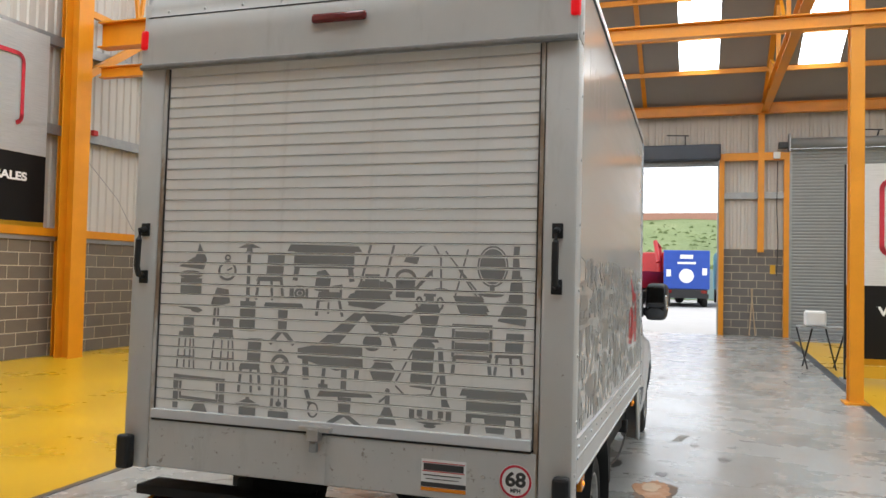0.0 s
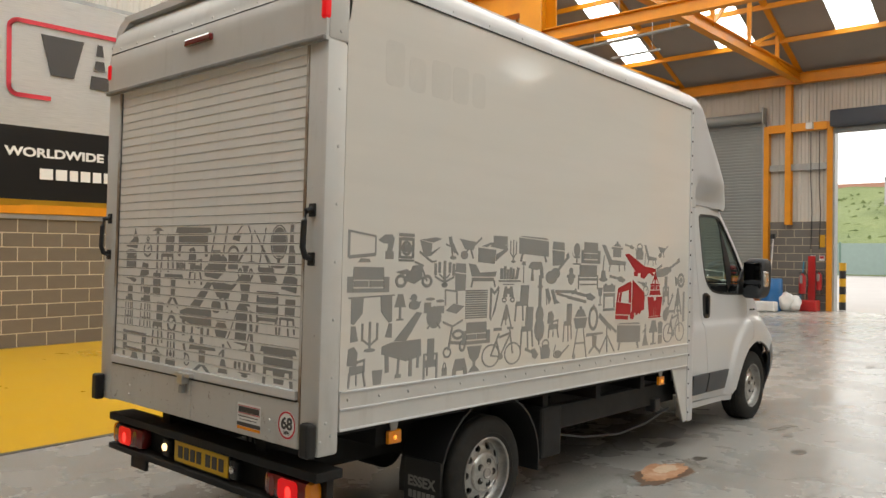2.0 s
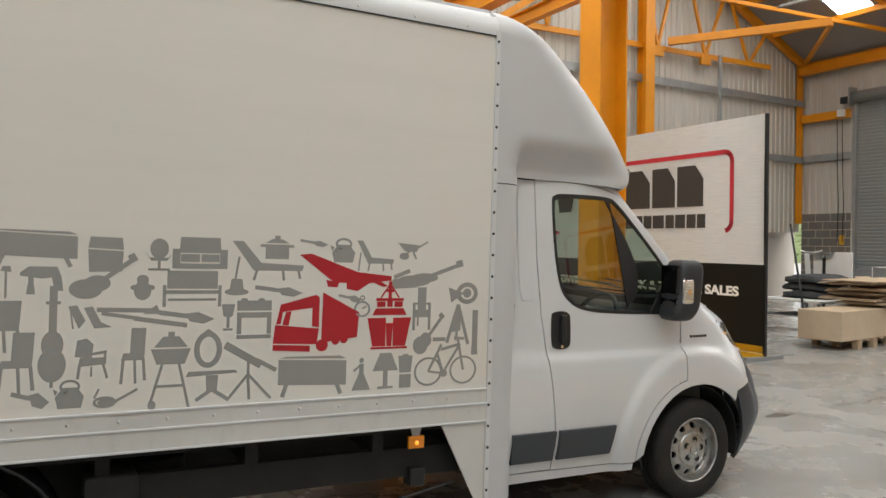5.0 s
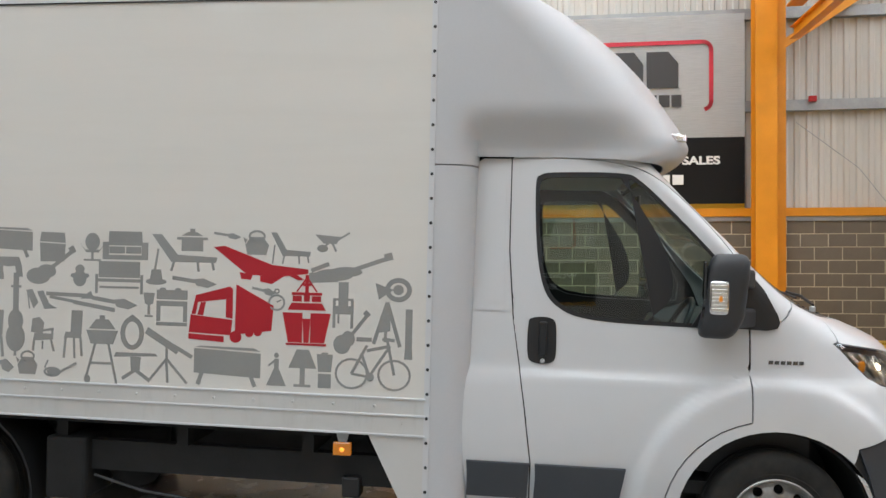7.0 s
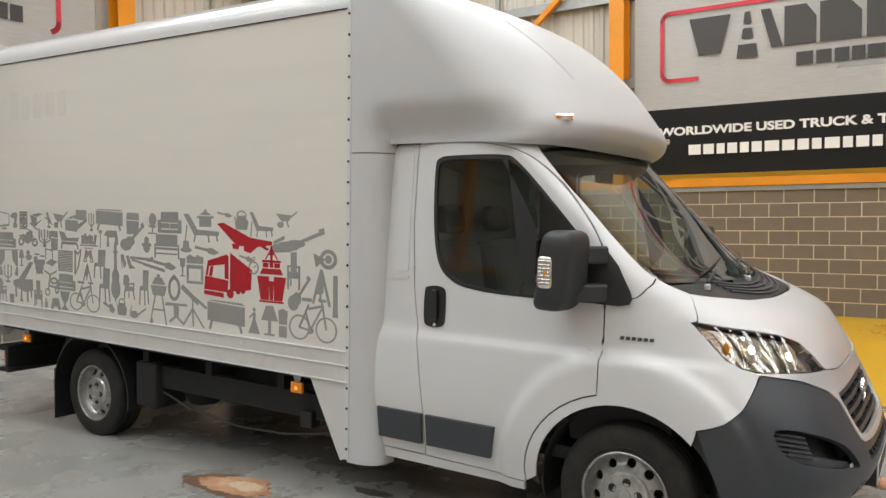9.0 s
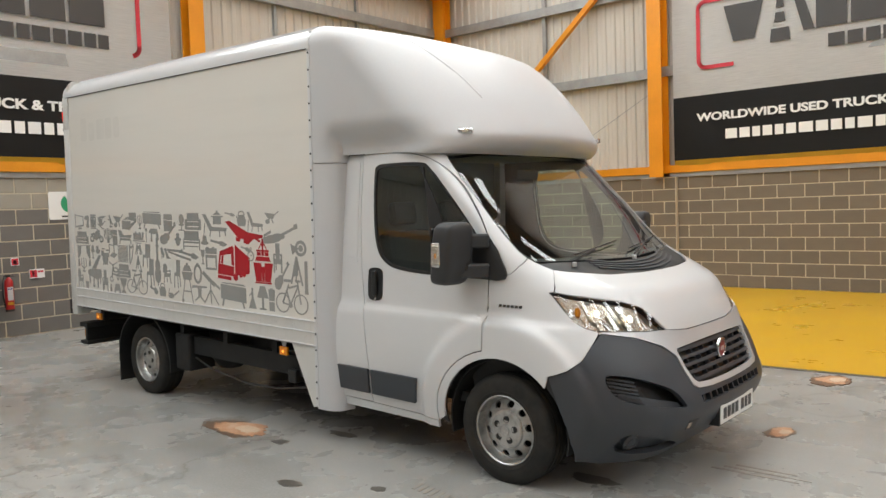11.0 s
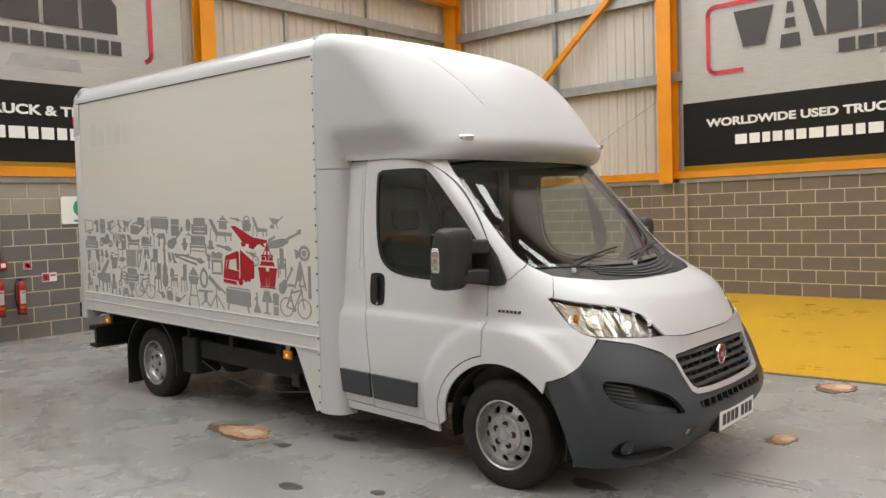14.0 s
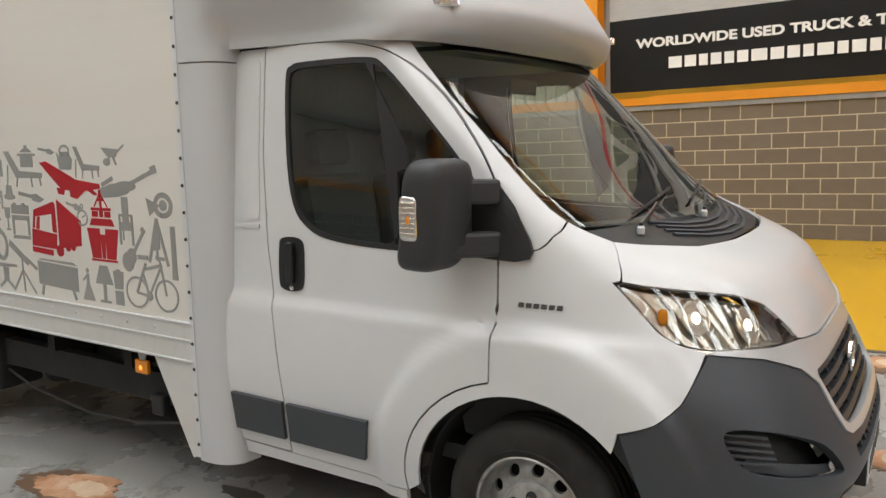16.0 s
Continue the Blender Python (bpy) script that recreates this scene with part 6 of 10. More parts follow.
    # headlamp
    hl = part("headlamp", panel([(s * u, z) for u, z in XZ(curve_pts(HL, 3, True))], [], -0.05, 0.02, 0.03), REFLECTOR, van, "lit clear headlamp with a chrome reflector")
    part("lamp_border", panel([(s * u, z) for u, z in XZ(curve_pts(HL, 3, True))], [[(s * u, z) for u, z in XZ(curve_pts([(0.74 + (x - 0.74) * 0.991, 1.10 + (z - 1.10) * 0.976) for x, z in HL], 3, True))]], -0.003, 0.010, 0.02), BLACK, hl)
    for cx, cz, r in ((0.70, 1.090, 0.060), (0.845, 1.125, 0.056)):
        c = skin(math.copysign(ux(cx, cz), s), cz, -0.045)
        out = (skin(math.copysign(ux(cx, cz), s), cz, 0.05) - c).normalized()
        mm = Matrix.Translation(c) @ Vector((0, 0, 1)).rotation_difference((out + Vector((0, 0.5, 0))).normalized()).to_matrix().to_4x4()
        bm = bm_new()
        add_lathe(bm, [(r * 0.3, -0.01), (r * 0.75, 0.008), (r, 0.03), (r * 1.05, 0.028)], mm, 20)
        soft_part("reflector", bm, REFLECTOR, hl)
        bm = bm_new()
        add_lathe(bm, [(r * 0.42, 0.008), (r * 0.36, 0.026), (r * 0.15, 0.036), (0.0, 0.038)], mm, 16)
        soft_part("bulb", bm, LAMP_LIT, hl)
    # stepped facets of the reflector
    for k in range(9):
        x0 = 0.60 + 0.036 * k
        zl, zh = 1.030 + 0.012 * (k / 8), 1.125 + 0.075 * (k / 8)
        part("reflector_facet", panel([(s * u, z) for u, z in XZ([(x0, zl), (x0 + 0.014, zl), (x0 + 0.026, zh), (x0 + 0.010, zh)])], [], -0.036 + 0.006 * (k % 2), 0.012, 0.05), REFLECTOR if k % 3 else CHROME, hl)
    bm = bm_new()
    ic = skin(math.copysign(ux(0.905, 1.13), s), 1.13, -0.03)
    add_pebble(bm, tuple(ic), (0.009, 0.016, 0.026), 0.7)
    soft_part("indicator_bulb", bm, AMBER_LENS, hl, "amber indicator bulb", 60)
    cover = part("lamp_cover", panel([(s * u, z) for u, z in XZ(curve_pts(HL, 3, True))], [], 0.0, 0.0, 0.03), GLASS_LAMP, hl, "clear lamp cover")
    for p in cover.data.polygons:
        p.use_smooth = True
    cover.visible_shadow = False
    for p in gl.data.polygons:
        p.use_smooth = True

# bonnet
BON = [(0.46, 1.000), (0.298, 0.984), (0.15, 0.983), (0.0, 0.983)]
bon = BON + [(-x, z) for x, z in BON[-2::-1]]
edge = [(0.500, 1.008), (0.518, 1.024), (0.551, 1.074), (0.594, 1.132), (0.694, 1.173), (0.830, 1.201), (0.905, 1.219), (0.931, 1.229), (0.8895, 1.2895), (0.8375, 1.342)]
top = [(0.763, 1.328), (0.542, 1.302), (0.227, 1.292), (0.0, 1.291)]
bonnet_out = XZ(bon[::-1]) + XZ(edge) + XZ(top + [(-x, z) for x, z in top[-2::-1]]) + XZ([(-x, z) for x, z in edge[::-1]])
soft_part("bonnet", panel(bonnet_out, []), WHITE, van, "white bonnet")
# cowl grille and wipers
low = [(0.830, 1.349), (0.763, 1.335), (0.542, 1.309), (0.227, 1.299), (0.0, 1.298)]
high = [(0.87, 1.385), (0.75, 1.388), (0.5, 1.378), (0.25, 1.366), (0.0, 1.362)]
both = lambda pts: pts + [(-x, z) for x, z in pts[-2::-1]]
cowl_out = XZ(both(low)) + XZ(both(high)[::-1])
cowl = soft_part("cowl_panel", panel(cowl_out, [], -0.012, 0.02), BLACK, van, "black plastic cowl grille")
for k in range(4):
    z = 1.306 + 0.013 * k
    bm = panel(XZ([(x, z + 0.05 * (abs(x) / 0.6) ** 2) for x in (-0.5, -0.3, -0.1, 0.1, 0.3, 0.5)] + [(x, z + 0.005 + 0.05 * (abs(x) / 0.6) ** 2) for x in (0.5, 0.3, 0.1, -0.1, -0.3, -0.5)]), [], -0.004, 0.012, 0.05)
    part("cowl_slat", bm, GREY_PLASTIC, cowl)
for x0, x1 in ((0.66, -0.02), (-0.005, -0.66)):
    bm = bm_new()
    a = skin(ux(x0, 1.365), 1.365, 0.02)
    b = skin(ux(x0 - 0.30, 1.405), 1.405, 0.03)
    c = skin(ux(x1, 1.45), 1.45, 0.02)
    add_tube(bm, [a, (a + b) / 2 + Vector((0, 0.01, 0.01)), b], 0.008, 6)
    pts = [skin(ux(x0 - 0.08 + (x1 - x0 + 0.04) * t, 1.40 + 0.05 * t), 1.40 + 0.05 * t, 0.014) for t in (0, 0.2, 0.4, 0.6, 0.8, 1.0)]
    add_tube(bm, pts, 0.006, 5)
    soft_part("wiper", bm, BLACK, van, "black windscreen wiper")
    bm = bm_new()
    add_lathe(bm, [(0.014, 0), (0.014, 0.022), (0.009, 0.028)], Matrix.Translation(skin(ux(x0, 1.36), 1.36, -0.01)), 10)
    part("wiper_cap", bm, SILVER, van)
# windscreen
WS = XZ(both([(0.86, 1.395), (0.5, 1.384), (0.0, 1.368)])) + XZ([(-0.892, 1.412), (-0.903, 1.45), (-0.905, 1.62), (-0.890, 1.85), (-0.868, 2.03), (-0.60, 2.058), (0.0, 2.07), (0.60, 2.058), (0.868, 2.03), (0.890, 1.85), (0.905, 1.62), (0.903, 1.45), (0.892, 1.412)])
ws = part("windscreen", panel(WS, [], -0.004, 0.0, 0.05), GLASS_SCREEN, van, "clear windscreen reflecting the hall")
for p in ws.data.polygons:
    p.use_smooth = True
ws.visible_shadow = False
inner = [(u * 0.972, 1.71 + (z - 1.71) * 0.95) for u, z in WS]
part("screen_border", panel(WS, [inner], -0.009, 0.0, 0.04), BLACK, van, "black windscreen border")
# front bumper, grille surround, grille
BT = [(0.884, 1.010), (0.742, 0.978), (0.589, 0.918), (0.525, 0.866)]
GRO = [(0.520, 0.862), (0.508, 0.79), (0.480, 0.70), (0.44, 0.680), (0.30, 0.670), (0.0, 0.665)]
gro = both(GRO)
vent = curve_pts([(0.948, 0.80), (0.885, 0.797), (0.785, 0.765), (0.656, 0.705), (0.598, 0.630), (0.60, 0.604), (0.70, 0.618), (0.821, 0.642), (0.925, 0.678), (0.955, 0.745)], 3, True)
low_slot = [(0.443, 0.642), (-0.443, 0.642), (-0.43, 0.600), (0.43, 0.600)]
fogc = curve_pts([(0.888, 0.470), (0.838, 0.480), (0.68, 0.428), (0.545, 0.385), (0.52, 0.362), (0.60, 0.345), (0.75, 0.345), (0.85, 0.362), (0.893, 0.41)], 3, True)
side_b = [(4.376, 0.776), (4.42, 0.66), (4.475, 0.50), (4.49, 0.345)]
bump_right = Y(side_b, 1) + XZ([(0.94, 0.298), (0.75, 0.295), (0.60, 0.305), (0.46, 0.345), (0.3, 0.378), (0.0, 0.388)])
bump_left = [(-u, z) for u, z in bump_right[::-1]][1:]
top_r = XZ(BT[::-1]) + XZ([(0.951, 0.9345), (0.9892, 0.8765), (1.0212, 0.8225)])
bump_out = bump_right + bump_left + [(-u, z) for u, z in top_r[::-1]] + XZ(gro[::-1]) + top_r
mirror_x = lambda pts: [(-x, z) for x, z in pts]
CREASE = [(0.28, 0.90), (0.456, 0.939), (0.56, 0.970), (0.66, 0.985), (0.77, 0.992), (0.95, 0.999)]


def bumper_skin(u, z, off=0.0):
    """The bumper's face, with a crease where it turns into the wheel arch."""
    uc = ux(on_table(CREASE, z), z)
    return skin(u, z, off - 0.011 / (1 + math.exp(-(abs(u) - uc) / 0.008)))


bumper = soft_part("front_bumper", panel(bump_out, [XZ(vent), XZ(mirror_x(vent)), XZ(low_slot), XZ(fogc), XZ(mirror_x(fogc))], 0.004, 0.03, 0.024, bumper_skin), GREY_PLASTIC, van, "charcoal grey plastic front bumper")
# Black instead of bumper grey: the shade inside the recesses is in the colour.
part("bumper_inner", panel(XZ([(0.95, 0.83), (0.6, 0.83), (0.55, 0.64), (-0.55, 0.64), (-0.6, 0.83), (-0.95, 0.83), (-0.95, 0.32), (0.95, 0.32)]), [], -0.09, 0.006, 0.08), BLACK, bumper)
for s in (1, -1):
    side = lambda pts: [(s * u, z) for u, z in XZ(pts)]
    # louvre plate set into the recess: dark backing and four bars
    back = part("vent_backing", panel(side([(0.958, 0.785), (0.825, 0.755), (0.845, 0.670), (0.948, 0.698)]), [], -0.045, 0.01, 0.03), BLACK, bumper)
    for k in range(5):
        z = 0.688 + 0.021 * k
        part("vent_slat", panel(side([(0.950, z + 0.014), (0.840, z - 0.010), (0.840, z - 0.001), (0.950, z + 0.024)]), [], -0.026, 0.02, 0.03), GREY_PLASTIC, bumper)
    part("vent_floor", panel(side([(0.935, 0.680), (0.81, 0.640), (0.60, 0.600), (0.61, 0.635), (0.80, 0.682), (0.92, 0.712)]), [], -0.035, 0.008, 0.03), GREY_PLASTIC, bumper)
    c = skin(s * ux(0.833, 0.418), 0.418, -0.022)
    out = (skin(s * ux(0.833, 0.418), 0.418, 0.05) - c + Vector((0, 0.03, 0))).normalized()
    bm = bm_new()
    add_lathe(bm, [(0.05, -0.02), (0.05, 0.012), (0.042, 0.016), (0.036, 0.008), (0.02, 0.010), (0.016, 0.014), (0.0, 0.014)], Matrix.Translation(c) @ Vector((0, 0, 1)).rotation_difference(out).to_matrix().to_4x4(), 20)
    soft_part("fog_lamp_blank", bm, GREY_PLASTIC, bumper)
    part("fog_recess", panel(side([(0.90, 0.49), (0.83, 0.50), (0.50, 0.40), (0.50, 0.34), (0.60, 0.33), (0.86, 0.34), (0.91, 0.40)]), [], -0.04, 0.006, 0.04), GREY_PLASTIC, bumper)
bm = panel(XZ([(0.560, 0.525), (0.478, 0.520), (0.475, 0.462), (0.555, 0.468)]), [], 0.0065, 0.003)
part("towing_eye_hole", bm, BLACK, bumper)
part("towing_eye_rust", panel(XZ([(0.557, 0.510), (0.530, 0.508), (0.528, 0.474), (0.552, 0.478)]), [], 0.0085, 0.002), RUSTY, bumper)
for k in range(11):
    x = -0.40 + 0.08 * k
    part("slot_fin", panel(XZ([(x - 0.007, 0.598), (x + 0.007, 0.598), (x + 0.007, 0.644), (x - 0.007, 0.644)]), [], -0.008, 0.03), GREY_PLASTIC, bumper)
part("slot_backing", panel(XZ([(0.47, 0.66), (-0.47, 0.66), (-0.45, 0.58), (0.45, 0.58)]), [], -0.05, 0.006, 0.06), BLACK, bumper)
SIL_IN = [(0.497, 0.882), (0.482, 0.79), (0.452, 0.724), (0.42, 0.706), (0.30, 0.698), (0.0, 0.693)]
lamp_edge = [(0.884, 1.016), (0.868, 1.019), (0.80, 1.015), (0.69, 1.007), (0.506, 1.001), (0.46, 0.994), (0.298, 0.978), (0.0, 0.977)]
outer = XZ(both([(0.884, 1.013), (0.742, 0.982), (0.589, 0.922)] + GRO)) + XZ(both(lamp_edge)[::-1])
surround = soft_part("grille_surround", panel(outer, [XZ(both(SIL_IN) + [(-0.485, 0.897), (-0.25, 0.906), (0.0, 0.908), (0.25, 0.906), (0.485, 0.897)])], 0.010, 0.03, 0.025), SILVER, van, "silver grille surround and trim under the headlamps")
part("slam_panel", panel(XZ([(0.48, 1.03), (0.3, 1.02), (0.0, 1.02), (-0.3, 1.02), (-0.48, 1.03), (-0.48, 0.93), (0.0, 0.94), (0.48, 0.93)]), [], -0.03, 0.006, 0.04), BLACK, surround)
part("grille_back", panel(XZ([(0.53, 0.93), (-0.53, 0.93), (-0.47, 0.68), (0.47, 0.68)]), [], -0.06, 0.005, 0.06), BLACK, surround)
for k in range(5):
    z = 0.722 + 0.041 * k
    w = 0.452 + 0.045 * (z - 0.72) / 0.16
    part("grille_bar", panel(XZ([(w, z - 0.009), (w, z + 0.010), (0.0, z + 0.013), (-w, z + 0.010), (-w, z - 0.009), (0.0, z - 0.006)]), [], -0.004, 0.035, 0.04), GREY_PLASTIC, surround)
    for i in range(6):
        x = -0.40 + 0.16 * i + (0.08 if k % 2 else 0.0)
        if abs(x) < w and k < 4:
            part("grille_fin", panel(XZ([(x - 0.005, z + 0.008), (x + 0.005, z + 0.008), (x + 0.005, z + 0.034), (x - 0.005, z + 0.034)]), [], -0.012, 0.03, 0.05), GREY_PLASTIC, surround)
bc = Vector((CABX - 0.015, 4.905, 0.832))
bm = bm_new()
add_lathe(bm, [(0.062, 0.0), (0.062, 0.012), (0.052, 0.016), (0.050, 0.010)], Matrix.Translation(bc) @ Matrix.Rotation(radians(-90), 4, "X"), 32)
badge = soft_part("badge_ring", bm, CHROME, van, "round chrome badge ring")
bm = bm_new()
add_lathe(bm, [(0.05, 0.004), (0.05, 0.011), (0.0, 0.013)], Matrix.Translation(bc) @ Matrix.Rotation(radians(-90), 4, "X"), 28)
part("badge_disc", bm, painted("dark_red_enamel", (0.20, 0.012, 0.02), 0.4, 0.1), badge)
bm = bm_new()
for x in (-0.025, -0.008, 0.009):
    add_box(bm, bc.x + x + 0.003, bc.x + x + 0.009, bc.y + 0.0125, bc.y + 0.0145, bc.z - 0.014, bc.z + 0.014)
part("badge_bars", bm, SILVER, badge)["kind"] = "stuff"
PX = CABX - 0.03
bm = bm_new()
add_box(bm, PX - 0.27, PX + 0.27, 4.94, 5.004, 0.418, 0.545, 0.004)
fp = part("front_plate_holder", bm, BLACK, bumper)
part("number_plate", box(PX - 0.26, PX + 0.26, 5.0045, 5.009, 0.428, 0.54), PLATE_WHITE, fp, "white front plate with dark bars")
for k in range(7):
    x = PX - 0.225 + k * 0.062 + (0.03 if k > 2 else 0)
    part("plate_bar", box(x, x + 0.045, 5.009, 5.0112, 0.452, 0.518), PRINT_DARK, fp)

# roof pod over the cab and its side fairings
POD = curve_pts([(3.585, 2.046), (3.675, 2.085), (3.735, 2.15), (3.722, 2.215), (3.652, 2.325), (3.552, 2.46), (3.40, 2.622), (3.20, 2.778), (3.0, 2.876), (2.80, 2.936), (2.62, 2.962), (2.49, 2.968)], 4)
POD_CORNER = [(2.06, 3.20), (2.20, 3.18), (2.50, 2.98), (2.75, 2.74), (2.90, 2.58), (2.97, 2.465)]

POD_ROUND = [(2.04, 4.0), (2.12, 3.2), (2.2, 2.7), (2.35, 2.5), (2.97, 2.5)]


def smooth_step(v, a, b):
    t = min(1.0, max(0.0, (v - a) / (b - a)))
    return t * t * (3 - 2 * t)


def pod_pt(f, z, v, s):
    """A point of the pod's row at height z whose nose is at f; v runs from the nose (0) over the corner (1) to the box (2)."""
    w = HB + 0.004
    if z > 2.825:
        w -= 0.14 * (1 - math.sqrt(max(0.0, 1 - ((z - 2.825) / 0.1435) ** 2)))
    c = min(on_table(POD_CORNER, z), f - 0.02)
    if v <= 1:
        th = v * math.pi / 2
        k = on_table(POD_ROUND, z)
        x, y = w * math.sin(th) ** (2 / k), c + (f - c) * math.cos(th) ** (2 / k)
    else:
        x, y = w, c + (2.452 - c) * (v - 1)
    # cove above the cab doors, easing into the fairing behind and the chin in front
    t = smooth_step(2.30 - z, 0.0, 0.21)
    a = min(1.0, max(0.0, (y - 2.50) / 0.15))
    drop = 0.10 * (1 - math.sqrt(1 - a * a))
    x -= drop * t * (1 - 0.75 * smooth_step(y, 3.05, 3.60)) * min(1.0, x / 0.75)
    z += 0.022 * smooth_step(v, 0.75, 1.1) * (1 - smooth_step(z, 2.04, 2.14))
    return Vector((s * x + CABX * smooth_step(y, 2.47, 3.05), y, z))


bm = bm_new()
VS = [math.sin(k / 18 * math.pi / 2) ** 1.0 for k in range(18)] + [1 + (k / 22) for k in range(23)]
rings = [[bm.verts.new(pod_pt(f, z, v, 1)) for v in VS[::-1]] + [bm.verts.new(pod_pt(f, z, v, -1)) for v in VS[1:]] for f, z in POD]
for a, b in zip(rings, rings[1:]):
    for j in range(len(a) - 1):
        bm.faces.new((a[j], a[j + 1], b[j + 1], b[j]))
top = rings[-1]
mid = len(top) // 2
for j in range(mid):
    q = (top[j], top[j + 1], top[-2 - j], top[-1 - j])
    bm.faces.new(q if len(set(q)) == 4 else (top[j], top[j + 1], top[-1 - j]))
bmesh.ops.recalc_face_normals(bm, faces=bm.faces[:])
bmesh.ops.solidify(bm, geom=bm.faces[:], thickness=0.012)
pod = soft_part("roof_pod", bm, POD_WHITE, van, "glossy moulded white roof pod over the cab", 50)


def pod_on(x, z, off):
    """The point of the pod's front at a side distance x from its middle, lifted by off."""
    ps = [(p[1], p[0]) for p in POD if p[1] > 2.14]
    f = on_table(sorted(ps), z)
    best = min((abs(abs(pod_pt(f, z, k / 200, 1).x - CABX) - abs(x)), k / 200) for k in range(200))[1]
    p = pod_pt(f, z, best, 1 if x > 0 else -1)
    return p + Vector((0.3 * math.copysign(1, x), 0.6, 0.74)).normalized() * off


for s in (1, -1):
    # raised moulding line down the pod's front
    bm = bm_new()
    line = [(0.72, 2.90), (0.69, 2.82), (0.655, 2.72), (0.62, 2.62), (0.585, 2.53), (0.56, 2.45), (0.545, 2.41)]
    for (xa, za), (xb, zb) in zip(line, line[1:]):
        for w, o in ((0.013, 0.004),):
            q = [pod_on(s * xa - w, za, -0.002), pod_on(s * xa, za, o), pod_on(s * xb, zb, o), pod_on(s * xb - w, zb, -0.002), pod_on(s * xa + w, za, -0.002), pod_on(s * xb + w, zb, -0.002)]
            q = [bm.verts.new(p) for p in q]
            bm.faces.new((q[0], q[1], q[2], q[3]))
            bm.faces.new((q[1], q[4], q[5], q[2]))
    bmesh.ops.remove_doubles(bm, verts=bm.verts[:], dist=1e-4)
    soft_part("pod_moulding", bm, POD_WHITE, pod, "", 20)
    c = pod_on(s * 0.815, 2.178, 0.004)
    bm = bm_new()
    add_box(bm, -0.05, 0.05, -0.014, 0.014, -0.018, 0.018, 0.008, Matrix.Translation(c + Vector((0, 0.0, 0))) @ Matrix.Rotation(radians(-52 * s), 4, "Z"))
    ml = part("marker_lamp", bm, CHROME, van, "small clear front marker lamp")
    bm = bm_new()
    add_box(bm, -0.02, 0.02, -0.018, 0.018, -0.012, 0.012, 0.005, Matrix.Translation(c) @ Matrix.Rotation(radians(-52 * s), 4, "Z"))
    part("marker_lens", bm, REFLECTOR, ml)
    # vertical fairing between box and cab
    bm = bm_new()
    prof = [(2.452, HB - 0.03), (2.452, HB + 0.004), (2.50, HB + 0.004)] + [(2.50 + 0.15 * math.sin(radians(a)), HB + 0.004 - 0.10 * (1 - math.cos(radians(a)))) for a in range(10, 91, 10)] + [(2.66, HB - 0.16), (2.60, HB - 0.16)]
    ring = [[bm.verts.new((s * x, y, z)) for y, x in prof] for z in (0.285, 2.012)]
    n = len(prof)
    for k in range(n):
        bm.faces.new((ring[0][k], ring[0][(k + 1) % n], ring[1][(k + 1) % n], ring[1][k]))
    bm.faces.new(ring[0])
    bm.faces.new(ring[1][::-1])
    bmesh.ops.recalc_face_normals(bm, faces=bm.faces[:])
    soft_part("side_fairing", bm, POD_WHITE, van, "rounded white fairing behind the cab")
    bm = bm_new()
    ring = [[bm.verts.new((s * x, y, z)) for y, x in prof] for z in (2.018, 2.085)]
    for k in range(n):
        bm.faces.new((ring[0][k], ring[0][(k + 1) % n], ring[1][(k + 1) % n], ring[1][k]))
    bm.faces.new(ring[0])
    bmesh.ops.recalc_face_normals(bm, faces=bm.faces[:])
    soft_part("pod_corner", bm, POD_WHITE, van)
    # flange strip with bolts along the box front, and the angled skirt
    a, b = s * (HB - 0.01), s * (HB + 0.009)
    fl = part("joint_flange", box(min(a, b), max(a, b), 2.438, 2.465, 0.30, 2.83), WHITE, van)
    bm = bm_new()
    rivets(bm, [(s * (HB + 0.009), 2.4515, 0.36 + 0.115 * k) for k in range(22)], "x" if s > 0 else "-x", 0.0085, 0.006)
    part("flange_bolts", bm, BLACK, fl)["kind"] = "stuff"
    bm = bm_new()
    add_prism(bm, [(2.17, 0.732), (2.437, 0.732), (2.437, 0.30), (2.40, 0.285), (2.385, 0.31)], Matrix(((0, 0, 1, s * HB - (0.012 if s > 0 else 0)), (1, 0, 0, 0), (0, 1, 0, 0), (0, 0, 0, 1))), 0.012)
    part("skirt_plate", bm, REAR, van, "angled white skirt plate")

# cab interior
bm = bm_new()
prof = [(0.0, 0.55), (0.0, 1.24), (-0.30, 1.27), (-0.52, 1.20), (-0.60, 1.05), (-0.50, 0.6)]
ring = [[bm.verts.new((CABX + x, 4.22 + y, z)) for y, z in prof] for x in (-0.9, 0.9)]
for k in range(len(prof)):
    bm.faces.new((ring[0][k], ring[0][(k + 1) % 6], ring[1][(k + 1) % 6], ring[1][k]))
bm.faces.new(ring[0])
bm.faces.new(ring[1][::-1])
bmesh.ops.recalc_face_normals(bm, faces=bm.faces[:])
part("dashboard", bm, DASH, van, "dark grey dashboard")
part("cab_floor", box(CABX - 0.93, CABX + 0.93, 2.6, 4.25, 0.50, 0.56), DASH, van)
part("cab_back_wall", box(CABX - 0.9, CABX + 0.9, 2.56, 2.60, 0.5, 2.06), SCREEN_GREY, van)
part("head_lining", box(CABX - 0.88, CABX + 0.88, 2.6, 3.45, 2.045, 2.06), LINING, van)
bm = bm_new()
add_tube(bm, [(0.42 + 0.20 * math.cos(k * math.tau / 24), 3.66 + 0.09 * math.sin(k * math.tau / 24), 1.20 + 0.18 * math.sin(k * math.tau / 24)) for k in range(25)], 0.016, 8, False)
